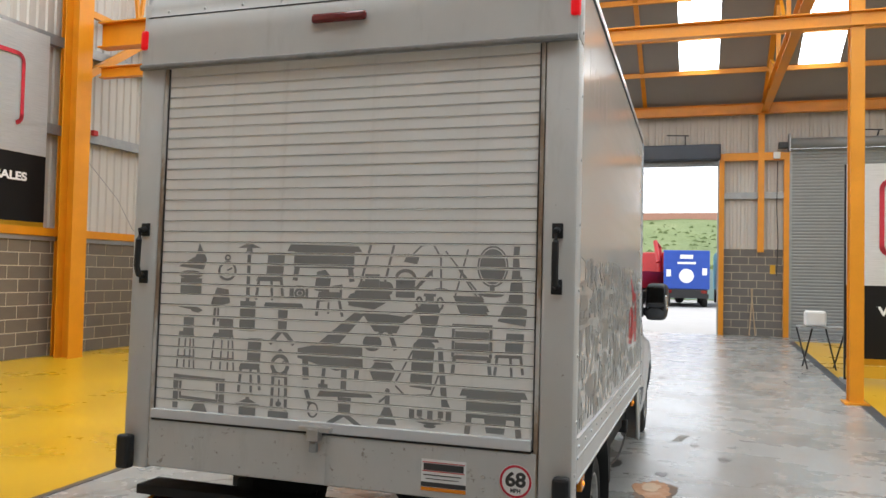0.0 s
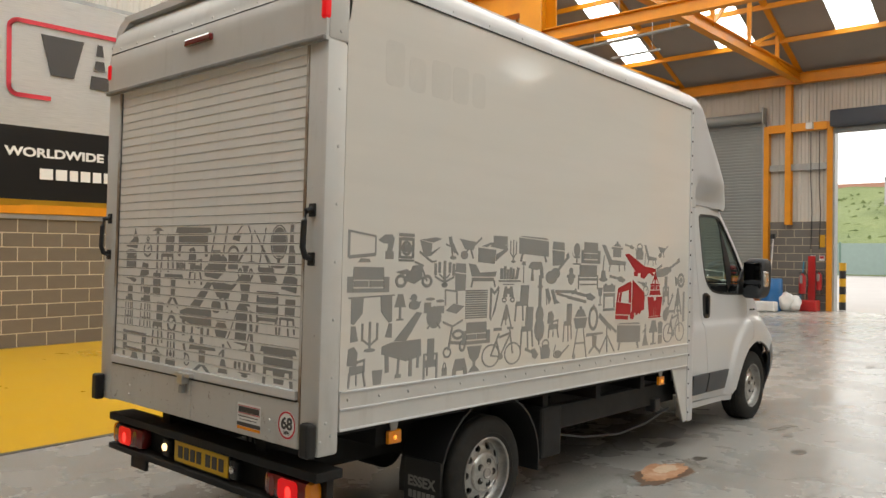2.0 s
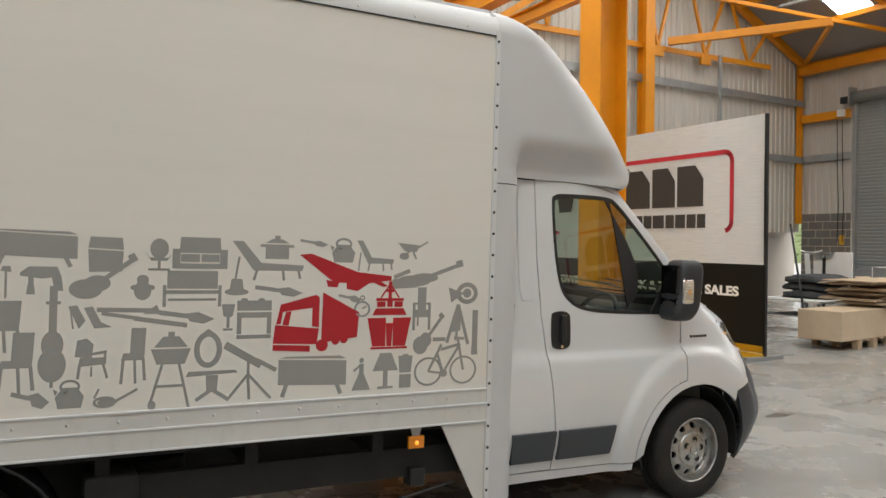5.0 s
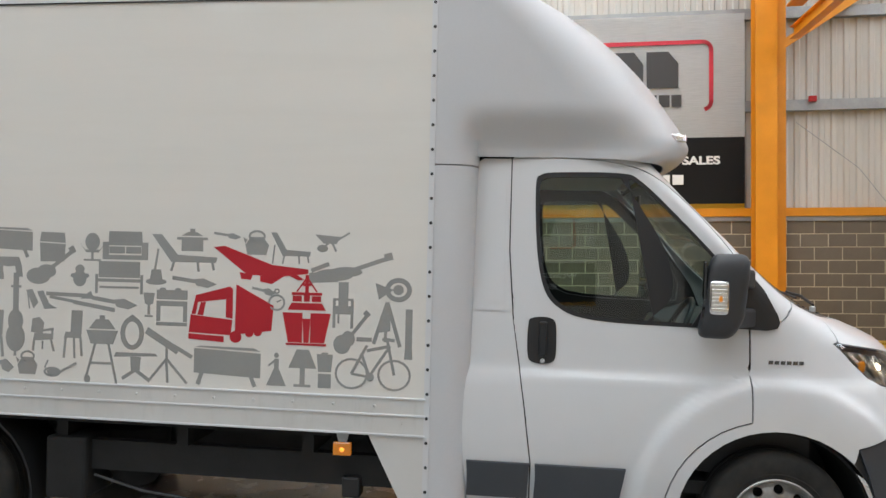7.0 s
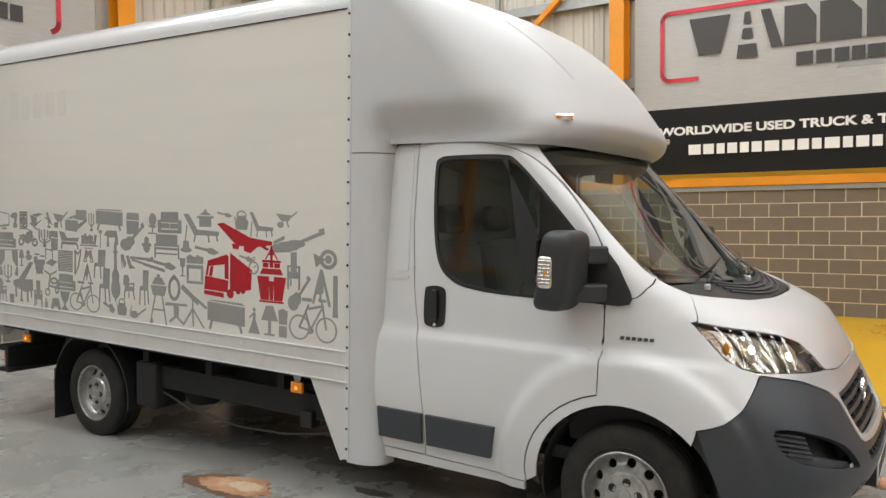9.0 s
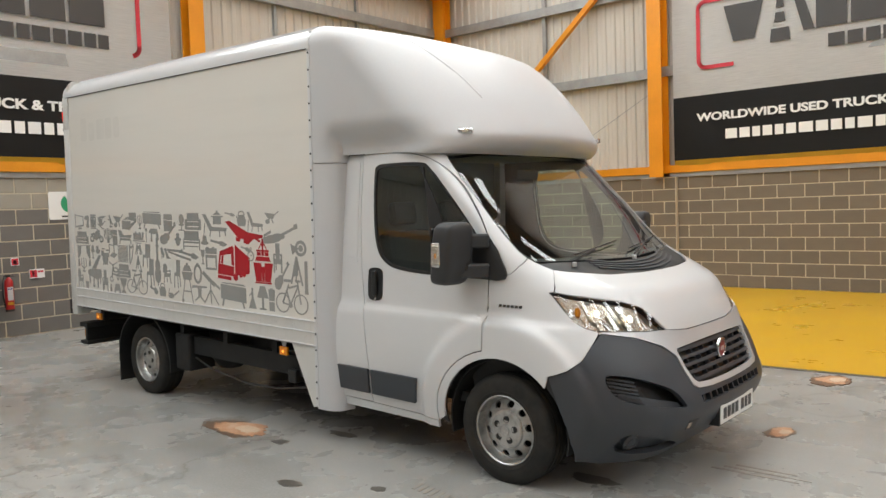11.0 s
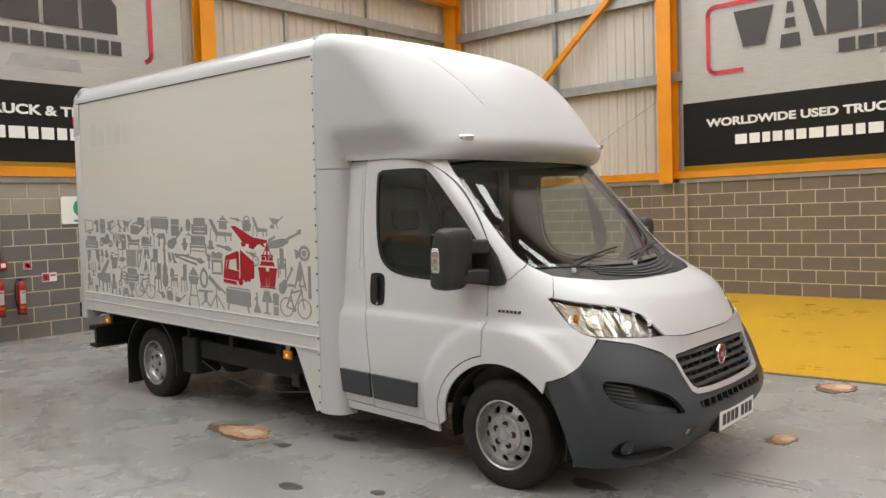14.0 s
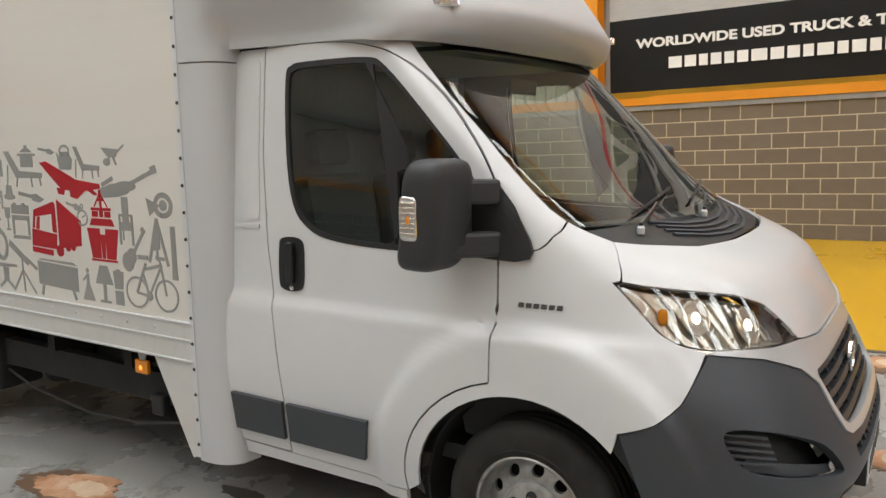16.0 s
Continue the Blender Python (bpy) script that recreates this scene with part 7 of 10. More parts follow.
add_tube(bm, [(0.24, 3.66, 1.20), (0.42, 3.70, 1.17), (0.60, 3.66, 1.20)], 0.02, 6)
add_tube(bm, [(0.42, 3.70, 1.17), (0.42, 3.86, 1.05)], 0.03, 8)
soft_part("steering_wheel", bm, BLACK, van, "black steering wheel")
for x0, x1 in ((0.16, 0.68), (-0.80, 0.08)):
    bm = bm_new()
    add_box(bm, x0, x1, 2.85, 3.38, 0.72, 0.92, 0.06)
    seat = part("seat_cushion", bm, SEAT, van, "dark cloth cab seat")
    bm = bm_new()
    add_box(bm, x0 + 0.02, x1 - 0.02, -0.07, 0.07, 0.0, 0.68, 0.055, Matrix.Translation((0, 2.86, 0.86)) @ Matrix.Rotation(radians(10), 4, "X"))
    part("seat_back", bm, SEAT, seat)
    heads = ((x0 + x1) / 2,) if x1 - x0 < 0.6 else (x0 + 0.22, x1 - 0.22)
    for hx in heads:
        bm = bm_new()
        add_box(bm, hx - 0.12, hx + 0.12, -0.045, 0.045, 0.0, 0.17, 0.035, Matrix.Translation((0, 2.74, 1.57)) @ Matrix.Rotation(radians(8), 4, "X"))
        part("head_rest", bm, SEAT, seat)
bm = bm_new()
add_box(bm, CABX - 0.13, CABX + 0.13, 3.50, 3.52, 1.88, 1.95, 0.01)
part("interior_mirror", bm, BLACK, van)


# ---- printed silhouettes on the van ----
def L(x0, y0, x1, y1, w=0.05):
    return ("l", x0, y0, x1, y1, w)


def B(x0, y0, x1, y1):
    return ("p", [(x0, y0), (x1, y0), (x1, y1), (x0, y1)])


def P(*pts):
    return ("p", list(pts))


def O(cx, cy, rx, ry):
    return ("o", cx, cy, rx, ry)


def R(cx, cy, rx, ry, w=0.05):
    return ("r", cx, cy, rx, ry, w)


ICONS = {
    "tv": [L(0.03, 0.15, 0.03, 1, 0.09), L(0.97, 0.25, 0.97, 0.85, 0.05), L(0.03, 0.97, 0.97, 0.85, 0.06), L(0.03, 0.16, 0.97, 0.27, 0.1), P((0.35, 0.0), (0.8, 0.02), (0.75, 0.12), (0.45, 0.14))],
    "drill": [P((0, 0.75), (0.3, 0.62), (0.95, 0.62), (1, 0.85), (0.85, 1), (0.4, 0.98)), P((0.55, 0.3), (0.85, 0.3), (0.95, 0.65), (0.6, 0.65)), B(0.45, 0, 0.95, 0.32)],
    "washer": [B(0, 0, 1, 0.08), B(0, 0.12, 0.16, 0.84), B(0.84, 0.12, 1, 0.84), B(0, 0.88, 1, 1), B(0.14, 0.10, 0.86, 0.2), B(0.14, 0.74, 0.86, 0.86), R(0.5, 0.47, 0.34, 0.27, 0.12), O(0.5, 0.47, 0.2, 0.15)],
    "cradle": [P((0, 0.85), (0.55, 0.75), (0.5, 0.25), (0.2, 0.2)), P((0, 0.86), (0.7, 1), (1, 0.95), (0.6, 0.78)), P((0.5, 0.25), (0.85, 0.6), (0.95, 0.62), (0.52, 0.4)), L(0.0, 0.4, 0.55, 0.02, 0.08), L(0.55, 0.02, 0.75, 0.05, 0.06)],
    "horse": [P((0.2, 0.95), (0.45, 1), (0.55, 0.7), (0.3, 0.6)), P((0.3, 0.75), (0.6, 0.7), (0.9, 0.35), (0.7, 0.25), (0.4, 0.5)), L(0.0, 0.65, 0.35, 0.55, 0.09), L(0.45, 0.5, 0.55, 0.1, 0.1), L(0.8, 0.35, 1.0, 0.2, 0.1), O(0.6, 0.06, 0.25, 0.08)],
    "sofa": [P((0.12, 0.5), (0.88, 0.5), (0.86, 1), (0.14, 1)), B(0, 0, 0.14, 0.62), B(0.86, 0, 1, 0.62), B(0.12, 0.0, 0.88, 0.16), B(0.15, 0.22, 0.49, 0.46), B(0.52, 0.22, 0.85, 0.46)],
    "motorbike": [R(0.15, 0.26, 0.15, 0.26, 0.09), R(0.85, 0.26, 0.15, 0.26, 0.09), P((0.2, 0.3), (0.35, 0.65), (0.7, 0.75), (0.72, 0.35), (0.5, 0.15)), P((0.0, 0.6), (0.3, 0.72), (0.45, 0.55), (0.2, 0.5)), L(0.85, 0.26, 0.66, 0.9, 0.07), L(0.5, 1.0, 0.75, 0.85, 0.06), P((0.4, 0.65), (0.7, 0.7), (0.65, 0.9), (0.45, 0.85))],
    "chandelier": [B(0.02, 0.45, 0.14, 0.9), B(0.2, 0.55, 0.32, 0.95), B(0.44, 0.1, 0.56, 1), B(0.68, 0.55, 0.8, 0.95), B(0.86, 0.45, 0.98, 0.9), L(0.05, 0.4, 0.5, 0.2, 0.07), L(0.95, 0.4, 0.5, 0.2, 0.07), L(0.25, 0.5, 0.5, 0.3, 0.06), L(0.75, 0.5, 0.5, 0.3, 0.06), O(0.5, 0.1, 0.14, 0.1)],
    "curtains": [L(0, 0.93, 1, 0.98, 0.03), P((0.06, 0.95), (0.32, 0.95), (0.3, 0.6), (0.12, 0.36), (0.06, 0.4)), P((0.06, 0.0), (0.22, 0.02), (0.16, 0.34), (0.07, 0.34)), P((0.68, 0.97), (0.94, 0.97), (0.95, 0.4), (0.88, 0.38), (0.7, 0.62)), P((0.80, 0.06), (0.95, 0.04), (0.95, 0.36), (0.88, 0.36))],
    "lamp": [P((0, 0.5), (1, 0.5), (0.72, 1), (0.28, 1)), L(0.5, 0.05, 0.5, 0.5, 0.16), B(0.2, 0, 0.8, 0.07)],
    "duck": [O(0.45, 0.3, 0.45, 0.3), O(0.4, 0.75, 0.26, 0.24), P((0.0, 0.7), (0.2, 0.65), (0.2, 0.8)), P((0.6, 0.4), (1, 0.55), (0.85, 0.2))],
    "drums": [O(0.5, 0.36, 0.36, 0.36), B(0.02, 0.5, 0.34, 0.84), B(0.62, 0.48, 0.98, 0.72), O(0.3, 0.95, 0.22, 0.05), O(0.78, 0.88, 0.2, 0.05), L(0.2, 0.0, 0.35, 0.2, 0.05), L(0.8, 0.0, 0.65, 0.2, 0.05)],
    "piano": [P((0.28, 0.56), (0.85, 1.0), (1.0, 0.98), (0.72, 0.68), (0.6, 0.56)), P((0.0, 0.5), (0.22, 0.55), (0.98, 0.57), (1.0, 0.30), (0.6, 0.24), (0.0, 0.38)), L(0.12, 0.4, 0.14, 0.1, 0.09), L(0.72, 0.3, 0.72, 0.0, 0.08), L(0.92, 0.35, 0.9, 0.12, 0.06), L(0.42, 0.3, 0.4, 0.05, 0.05), B(0.34, 0.0, 0.48, 0.06)],
    "armchair": [P((0.0, 0.55), (0.06, 0.95), (0.35, 1.0), (0.55, 0.85), (0.5, 0.5)), P((0.1, 0.3), (0.95, 0.35), (0.9, 0.52), (0.15, 0.52)), L(0.45, 0.6, 0.95, 0.66, 0.08), L(0.9, 0.65, 0.9, 0.35, 0.07), L(0.15, 0.35, 0.1, 0.0, 0.08), L(0.85, 0.35, 0.98, 0.0, 0.07), L(0.5, 0.3, 0.5, 0.05, 0.05)],
    "bin": [P((0.14, 0), (0.86, 0), (1, 1), (0, 1))],
    "candelabra": [L(0.5, 0.05, 0.5, 0.95, 0.12), L(0.1, 0.35, 0.1, 0.9, 0.1), L(0.9, 0.35, 0.9, 0.9, 0.1), L(0.1, 0.4, 0.5, 0.2, 0.08), L(0.9, 0.4, 0.5, 0.2, 0.08), O(0.5, 0.05, 0.3, 0.06)],
    "throne": [B(0.28, 0.45, 0.72, 1), B(0.1, 0.3, 0.9, 0.48), L(0.05, 0.62, 0.3, 0.62, 0.07), L(0.7, 0.62, 0.95, 0.62, 0.07), L(0.1, 0.62, 0.1, 0.0, 0.09), L(0.9, 0.62, 0.9, 0.0, 0.09), L(0.3, 0.3, 0.3, 0.1, 0.06)],
    "tricycle": [R(0.2, 0.15, 0.18, 0.15, 0.06), R(0.85, 0.28, 0.14, 0.16, 0.07), L(0.25, 0.2, 0.4, 0.85, 0.07), L(0.0, 0.95, 0.4, 0.82, 0.06), L(0.4, 0.82, 0.85, 0.98, 0.06), R(0.65, 0.6, 0.25, 0.14, 0.08), L(0.35, 0.4, 0.85, 0.35, 0.09)],
    "lock": [B(0, 0, 1, 0.6), R(0.5, 0.65, 0.35, 0.35, 0.15)],
    "gamepad": [P((0.05, 0.45), (0.2, 1), (0.8, 1), (0.95, 0.45), (0.7, 0.35), (0.3, 0.35)), P((0.0, 0.0), (0.25, 0.0), (0.3, 0.5), (0.05, 0.5)), P((0.75, 0.0), (1.0, 0.0), (0.95, 0.5), (0.7, 0.5))],
    "barrow": [P((0.0, 0.85), (0.75, 0.75), (0.62, 0.4), (0.25, 0.42)), O(0.22, 0.18, 0.16, 0.18), L(0.6, 0.55, 1.0, 0.95, 0.07), L(0.5, 0.45, 0.62, 0.05, 0.08), L(0.22, 0.2, 0.4, 0.45, 0.07)],
    "bed": [P((0.0, 0.05), (0.55, 0.0), (0.6, 0.5), (0.0, 0.55)), P((0.4, 0.6), (0.95, 0.5), (1.0, 0.68), (0.45, 0.75)), B(0.5, 0.7, 0.98, 1.0), P((0.58, 0.1), (1.0, 0.5), (1.0, 0.6), (0.6, 0.35)), P((0.1, 0.6), (0.4, 0.75), (0.5, 0.75), (0.3, 0.58))],
    "sideboard": [P((0.0, 0.3), (1.0, 0.22), (1.0, 0.85), (0.0, 0.93)), P((0.02, 0.96), (1.0, 0.9), (0.9, 0.98), (0.1, 1.0)), L(0.12, 0.3, 0.06, 0.0, 0.08), L(0.86, 0.25, 0.92, 0.0, 0.08)],
    "fridge": [P((0.04, 0), (0.96, 0.02), (1, 0.6), (0, 0.64)), P((0.0, 0.68), (1, 0.64), (0.96, 0.98), (0.06, 1.0))],
    "chaise": [P((0.0, 1.0), (0.25, 0.95), (0.4, 0.62), (1.0, 0.68), (0.95, 0.45), (0.12, 0.45)), B(0.12, 0.25, 0.9, 0.41), L(0.15, 0.3, 0.1, 0.0, 0.07), L(0.9, 0.3, 0.95, 0.0, 0.07)],
    "books": [B(0.06, 0.16, 0.2, 0.85), B(0.22, 0.16, 0.34, 1), B(0.36, 0.16, 0.46, 0.8), B(0.48, 0.16, 0.6, 0.92), B(0.62, 0.16, 0.72, 0.85), P((0.74, 0.16), (0.86, 0.16), (0.94, 0.9), (0.82, 0.95)), B(0.0, 0.0, 1.0, 0.1)],
    "hammer": [B(0.4, 0, 0.62, 0.85), P((0.0, 0.85), (1.0, 0.82), (0.9, 1.0), (0.2, 1.0))],
    "spade": [L(0.5, 0.3, 0.5, 1.0, 0.3), P((0.1, 0.05), (0.9, 0.05), (0.8, 0.4), (0.2, 0.4))],
    "dryer": [P((0, 0.75), (0.2, 1), (0.85, 1), (0.95, 0.6), (0.5, 0.5), (0.0, 0.62)), P((0.72, 0.6), (0.95, 0.6), (1.0, 0.0), (0.8, 0.0))],
    "laptop": [L(0.05, 0.35, 0.02, 1, 0.08), L(0.02, 0.98, 0.6, 0.92, 0.07), L(0.6, 0.95, 0.62, 0.4, 0.08), P((0.05, 0.15), (0.6, 0.0), (1.0, 0.3), (0.45, 0.42))],
    "blind": [B(0, k / 13, 1, k / 13 + 0.052) for k in range(13)],
    "harp": [P((0.0, 0.1), (0.2, 0.0), (0.25, 0.95), (0.05, 1.0)), L(0.15, 0.95, 0.55, 0.8, 0.12), L(0.5, 0.82, 0.95, 1.0, 0.12), P((0.2, 0.05), (0.6, 0.3), (0.98, 0.9), (0.9, 0.95), (0.5, 0.4))],
    "binoculars": [P((0.1, 0.3), (0.42, 0.3), (0.4, 0.85), (0.22, 0.85)), P((0.58, 0.3), (0.9, 0.3), (0.78, 0.85), (0.6, 0.85)), B(0.38, 0.45, 0.62, 0.75), R(0.2, 0.15, 0.17, 0.15, 0.08), R(0.8, 0.15, 0.17, 0.15, 0.08), L(0.1, 0.95, 0.9, 0.95, 0.06)],
    "chair": [P((0.35, 0.5), (0.95, 0.5), (1.0, 1.0), (0.4, 1.0)), P((0.0, 0.42), (0.95, 0.42), (0.92, 0.54), (0.1, 0.55)), L(0.1, 0.45, 0.02, 0.0, 0.08), L(0.9, 0.45, 0.98, 0.05, 0.08), L(0.55, 0.45, 0.6, 0.0, 0.07)],
    "cello": [O(0.5, 0.22, 0.48, 0.17), O(0.5, 0.42, 0.38, 0.14), B(0.25, 0.2, 0.75, 0.42), L(0.5, 0.4, 0.5, 1.0, 0.14), B(0.25, 0.82, 0.75, 0.85), L(0.5, 0.0, 0.5, 0.1, 0.06)],
    "easel": [L(0.1, 0.05, 0.5, 1, 0.1), L(0.9, 0.0, 0.5, 1, 0.1), L(0.45, 0.1, 0.5, 0.95, 0.08), P((0.2, 0.3), (0.6, 0.35), (0.6, 0.75), (0.3, 0.7))],
    "bike": [R(0.22, 0.3, 0.22, 0.3, 0.035), R(0.78, 0.3, 0.22, 0.3, 0.035), L(0.22, 0.3, 0.42, 0.85, 0.045), L(0.42, 0.75, 0.72, 0.85, 0.05), L(0.45, 0.25, 0.72, 0.85, 0.045), L(0.78, 0.3, 0.68, 0.98, 0.045), L(0.22, 0.3, 0.45, 0.25, 0.04), L(0.36, 0.65, 0.46, 0.25, 0.045), B(0.28, 0.92, 0.48, 1.0), L(0.62, 0.98, 0.78, 0.96, 0.05), O(0.46, 0.25, 0.06, 0.08)],
    "goblet": [P((0.0, 1.0), (1.0, 1.0), (0.8, 0.55), (0.6, 0.4), (0.4, 0.4), (0.2, 0.55)), B(0.42, 0.15, 0.58, 0.42), P((0.12, 0.0), (0.88, 0.0), (0.62, 0.22), (0.38, 0.22))],
    "trowel": [L(0.0, 0.8, 0.5, 0.55, 0.16), P((0.45, 0.7), (0.7, 0.8), (1.0, 0.35), (0.8, 0.05), (0.55, 0.2))],
    "kettle": [P((0.1, 0.0), (0.9, 0.0), (1.0, 0.4), (0.75, 0.72), (0.25, 0.72), (0.0, 0.4)), R(0.5, 0.75, 0.36, 0.25, 0.09), P((0.0, 0.45), (-0.08, 0.7), (0.1, 0.6))],
    "guitar": [O(0.25, 0.25, 0.25, 0.22), O(0.42, 0.38, 0.2, 0.18), L(0.45, 0.4, 0.98, 0.95, 0.09), L(0.9, 0.92, 1.0, 1.0, 0.16)],
    "eggchair": [O(0.5, 0.68, 0.3, 0.32), P((0.0, 0.62), (0.2, 0.4), (0.8, 0.4), (1.0, 0.62), (0.75, 0.3), (0.25, 0.3)), L(0.5, 0.05, 0.5, 0.35, 0.09), L(0.15, 0.03, 0.85, 0.03, 0.07)],
    "deckchair": [P((0.0, 1.0), (0.15, 1.0), (0.4, 0.45), (1.0, 0.4), (0.98, 0.25), (0.3, 0.25)), L(0.35, 0.3, 0.3, 0.0, 0.05), L(0.7, 0.3, 0.72, 0.0, 0.05), L(0.92, 0.3, 0.95, 0.05, 0.05), L(0.1, 0.6, 0.05, 0.0, 0.04)],
    "pot": [B(0.15, 0.0, 0.85, 0.62), B(0.0, 0.5, 1.0, 0.62), P((0.15, 0.68), (0.85, 0.68), (0.65, 0.85), (0.35, 0.85)), B(0.42, 0.85, 0.58, 1.0)],
    "teddy": [O(0.5, 0.38, 0.36, 0.38), O(0.5, 0.8, 0.25, 0.2), O(0.15, 0.5, 0.15, 0.1), O(0.85, 0.5, 0.15, 0.1)],
    "bench": [B(0.08, 0.5, 0.92, 1.0), B(0.02, 0.36, 0.98, 0.46), L(0.04, 0.6, 0.04, 0.0, 0.07), L(0.96, 0.6, 0.96, 0.0, 0.07), L(0.1, 0.2, 0.9, 0.2, 0.05)],
    "hat": [O(0.5, 0.2, 0.5, 0.2), P((0.2, 0.3), (0.8, 0.3), (0.72, 0.95), (0.28, 0.95))],
    "iron": [P((0, 0), (1, 0.1), (0.7, 0.6), (0.1, 0.5)), L(0.15, 0.6, 0.7, 0.95, 0.16)],
    "horn": [R(0.62, 0.5, 0.36, 0.48, 0.16), P((0.0, 0.75), (0.1, 0.1), (0.5, 0.5)), O(0.62, 0.5, 0.14, 0.2)],
    "heels": [P((0.0, 0.95), (0.2, 1.0), (0.4, 0.4), (0.25, 0.1)), P((0.35, 0.9), (0.55, 0.95), (0.75, 0.35), (1.0, 0.15), (0.6, 0.1)), L(0.05, 0.9, 0.12, 0.1, 0.05)],
    "trombone": [L(0.0, 0.8, 0.6, 0.75, 0.1), L(0.05, 0.65, 1.0, 0.1, 0.08), L(0.4, 0.4, 1.0, 0.05, 0.08), P((0.5, 0.6), (0.65, 1.0), (0.7, 0.6))],
    "glass": [P((0, 1), (1, 1), (0.85, 0.55), (0.5, 0.48), (0.15, 0.55)), L(0.5, 0.1, 0.5, 0.5, 0.16), B(0.15, 0, 0.85, 0.08)],
    "cooker": [B(0, 0.72, 1, 0.98), B(0, 0, 1, 0.10), B(0, 0.12, 0.13, 0.68), B(0.87, 0.12, 1, 0.68), B(0.1, 0.54, 0.9, 0.68), O(0.2, 1.0, 0.1, 0.04), O(0.7, 1.0, 0.1, 0.04)],
    "bbq": [P((0.0, 0.78), (1.0, 0.78), (0.85, 0.58), (0.15, 0.58)), P((0.08, 0.8), (0.92, 0.8), (0.7, 0.94), (0.3, 0.94)), L(0.3, 0.6, 0.0, 0.05, 0.05), L(0.7, 0.6, 0.98, 0.0, 0.05), L(0.15, 0.3, 0.85, 0.3, 0.05), O(0.06, 0.06, 0.1, 0.06), B(0.42, 0.94, 0.58, 1.0)],
    "mirror": [R(0.5, 0.48, 0.48, 0.46, 0.16), P((0.35, 0.92), (0.65, 0.92), (0.5, 1.0))],
    "telescope": [L(0.0, 0.98, 0.7, 0.6, 0.14), L(0.6, 0.7, 1.0, 0.5, 0.08), L(0.45, 0.7, 0.45, 0.3, 0.05), L(0.45, 0.45, 0.05, 0.0, 0.05), L(0.45, 0.45, 0.9, 0.0, 0.05), L(0.45, 0.4, 0.48, 0.0, 0.05)],
    "table": [P((0.0, 0.82), (1.0, 0.9), (0.95, 1.0), (0.05, 1.0)), P((0.4, 0.3), (0.6, 0.3), (0.62, 0.85), (0.38, 0.85)), L(0.5, 0.35, 0.2, 0.0, 0.1), L(0.5, 0.35, 0.8, 0.0, 0.1)],
    "gown": [P((0.0, 0.0), (1.0, 0.0), (0.6, 0.55), (0.4, 0.55)), B(0.38, 0.55, 0.62, 0.82), O(0.5, 0.92, 0.12, 0.08), L(0.4, 0.75, 0.1, 0.6, 0.08)],
    "blender": [P((0.1, 0.45), (0.9, 0.45), (1.0, 0.95), (0.0, 0.95)), B(0.1, 0.0, 0.9, 0.4), B(0.3, 0.95, 0.7, 1.0)],
    "watch": [R(0.5, 0.38, 0.48, 0.37, 0.1), L(0.5, 0.4, 0.75, 0.5, 0.05), R(0.5, 0.88, 0.16, 0.12, 0.07)],
    "glasses": [R(0.28, 0.3, 0.26, 0.28, 0.09), L(0.5, 0.3, 1.0, 0.85, 0.09), O(0.3, 0.3, 0.18, 0.18), L(0.05, 0.5, 0.15, 0.95, 0.07)],
    "plane": [P((0.0, 0.96), (0.12, 1.0), (0.62, 0.52), (1.0, 0.42), (1.0, 0.30), (0.75, 0.22), (0.62, 0.0), (0.5, 0.06), (0.5, 0.22), (0.36, 0.24)), P((0.28, 0.3), (0.42, 0.24), (0.4, 0.1), (0.3, 0.12)), P((0.62, 0.45), (0.9, 0.12), (0.96, 0.14), (0.8, 0.4))],
    "truck": [P((0.0, 0.15), (0.02, 0.45), (0.52, 0.38), (0.5, 0.12)), P((0.08, 0.78), (0.48, 0.94), (0.52, 0.90), (0.52, 0.74), (0.1, 0.66)), P((0.1, 0.45), (0.14, 0.66), (0.2, 0.67), (0.17, 0.44)), P((0.44, 0.42), (0.44, 0.73), (0.52, 0.74), (0.52, 0.4)), P((0.55, 0.14), (0.56, 0.98), (1.0, 0.64), (0.98, 0.22)), P((0.0, 0.04), (0.42, 0.0), (0.42, 0.1), (0.0, 0.13)), O(0.56, 0.1, 0.07, 0.10), O(0.72, 0.18, 0.05, 0.08), O(0.82, 0.2, 0.05, 0.08), P((0.03, 0.46), (0.08, 0.78), (0.12, 0.78), (0.08, 0.46))],
    "ship": [P((0.02, 0.46), (0.42, 0.46), (0.42, 0.04), (0.14, 0.04)), P((0.98, 0.46), (0.58, 0.46), (0.58, 0.04), (0.86, 0.04)), P((0.42, 0.38), (0.58, 0.38), (0.55, 0.04), (0.45, 0.04)), P((0.12, 0.5), (0.88, 0.5), (0.8, 0.6), (0.2, 0.6)), P((0.22, 0.62), (0.40, 0.62), (0.40, 0.7), (0.22, 0.7)), P((0.60, 0.62), (0.78, 0.62), (0.78, 0.7), (0.60, 0.7)), B(0.2, 0.71, 0.8, 0.75), B(0.44, 0.62, 0.56, 0.72), L(0.5, 0.72, 0.5, 1.0, 0.06), L(0.3, 0.76, 0.5, 0.96, 0.025), L(0.7, 0.76, 0.5, 0.96, 0.025), B(0.42, 0.84, 0.58, 0.88), B(0.1, 0.0, 0.9, 0.03)],
    "gramophone": [P((0.0, 0.55), (0.9, 0.5), (1.0, 0.7), (0.72, 1.0), (0.6, 0.75)), B(0.1, 0.0, 0.85, 0.33), O(0.45, 0.4, 0.42, 0.08)],
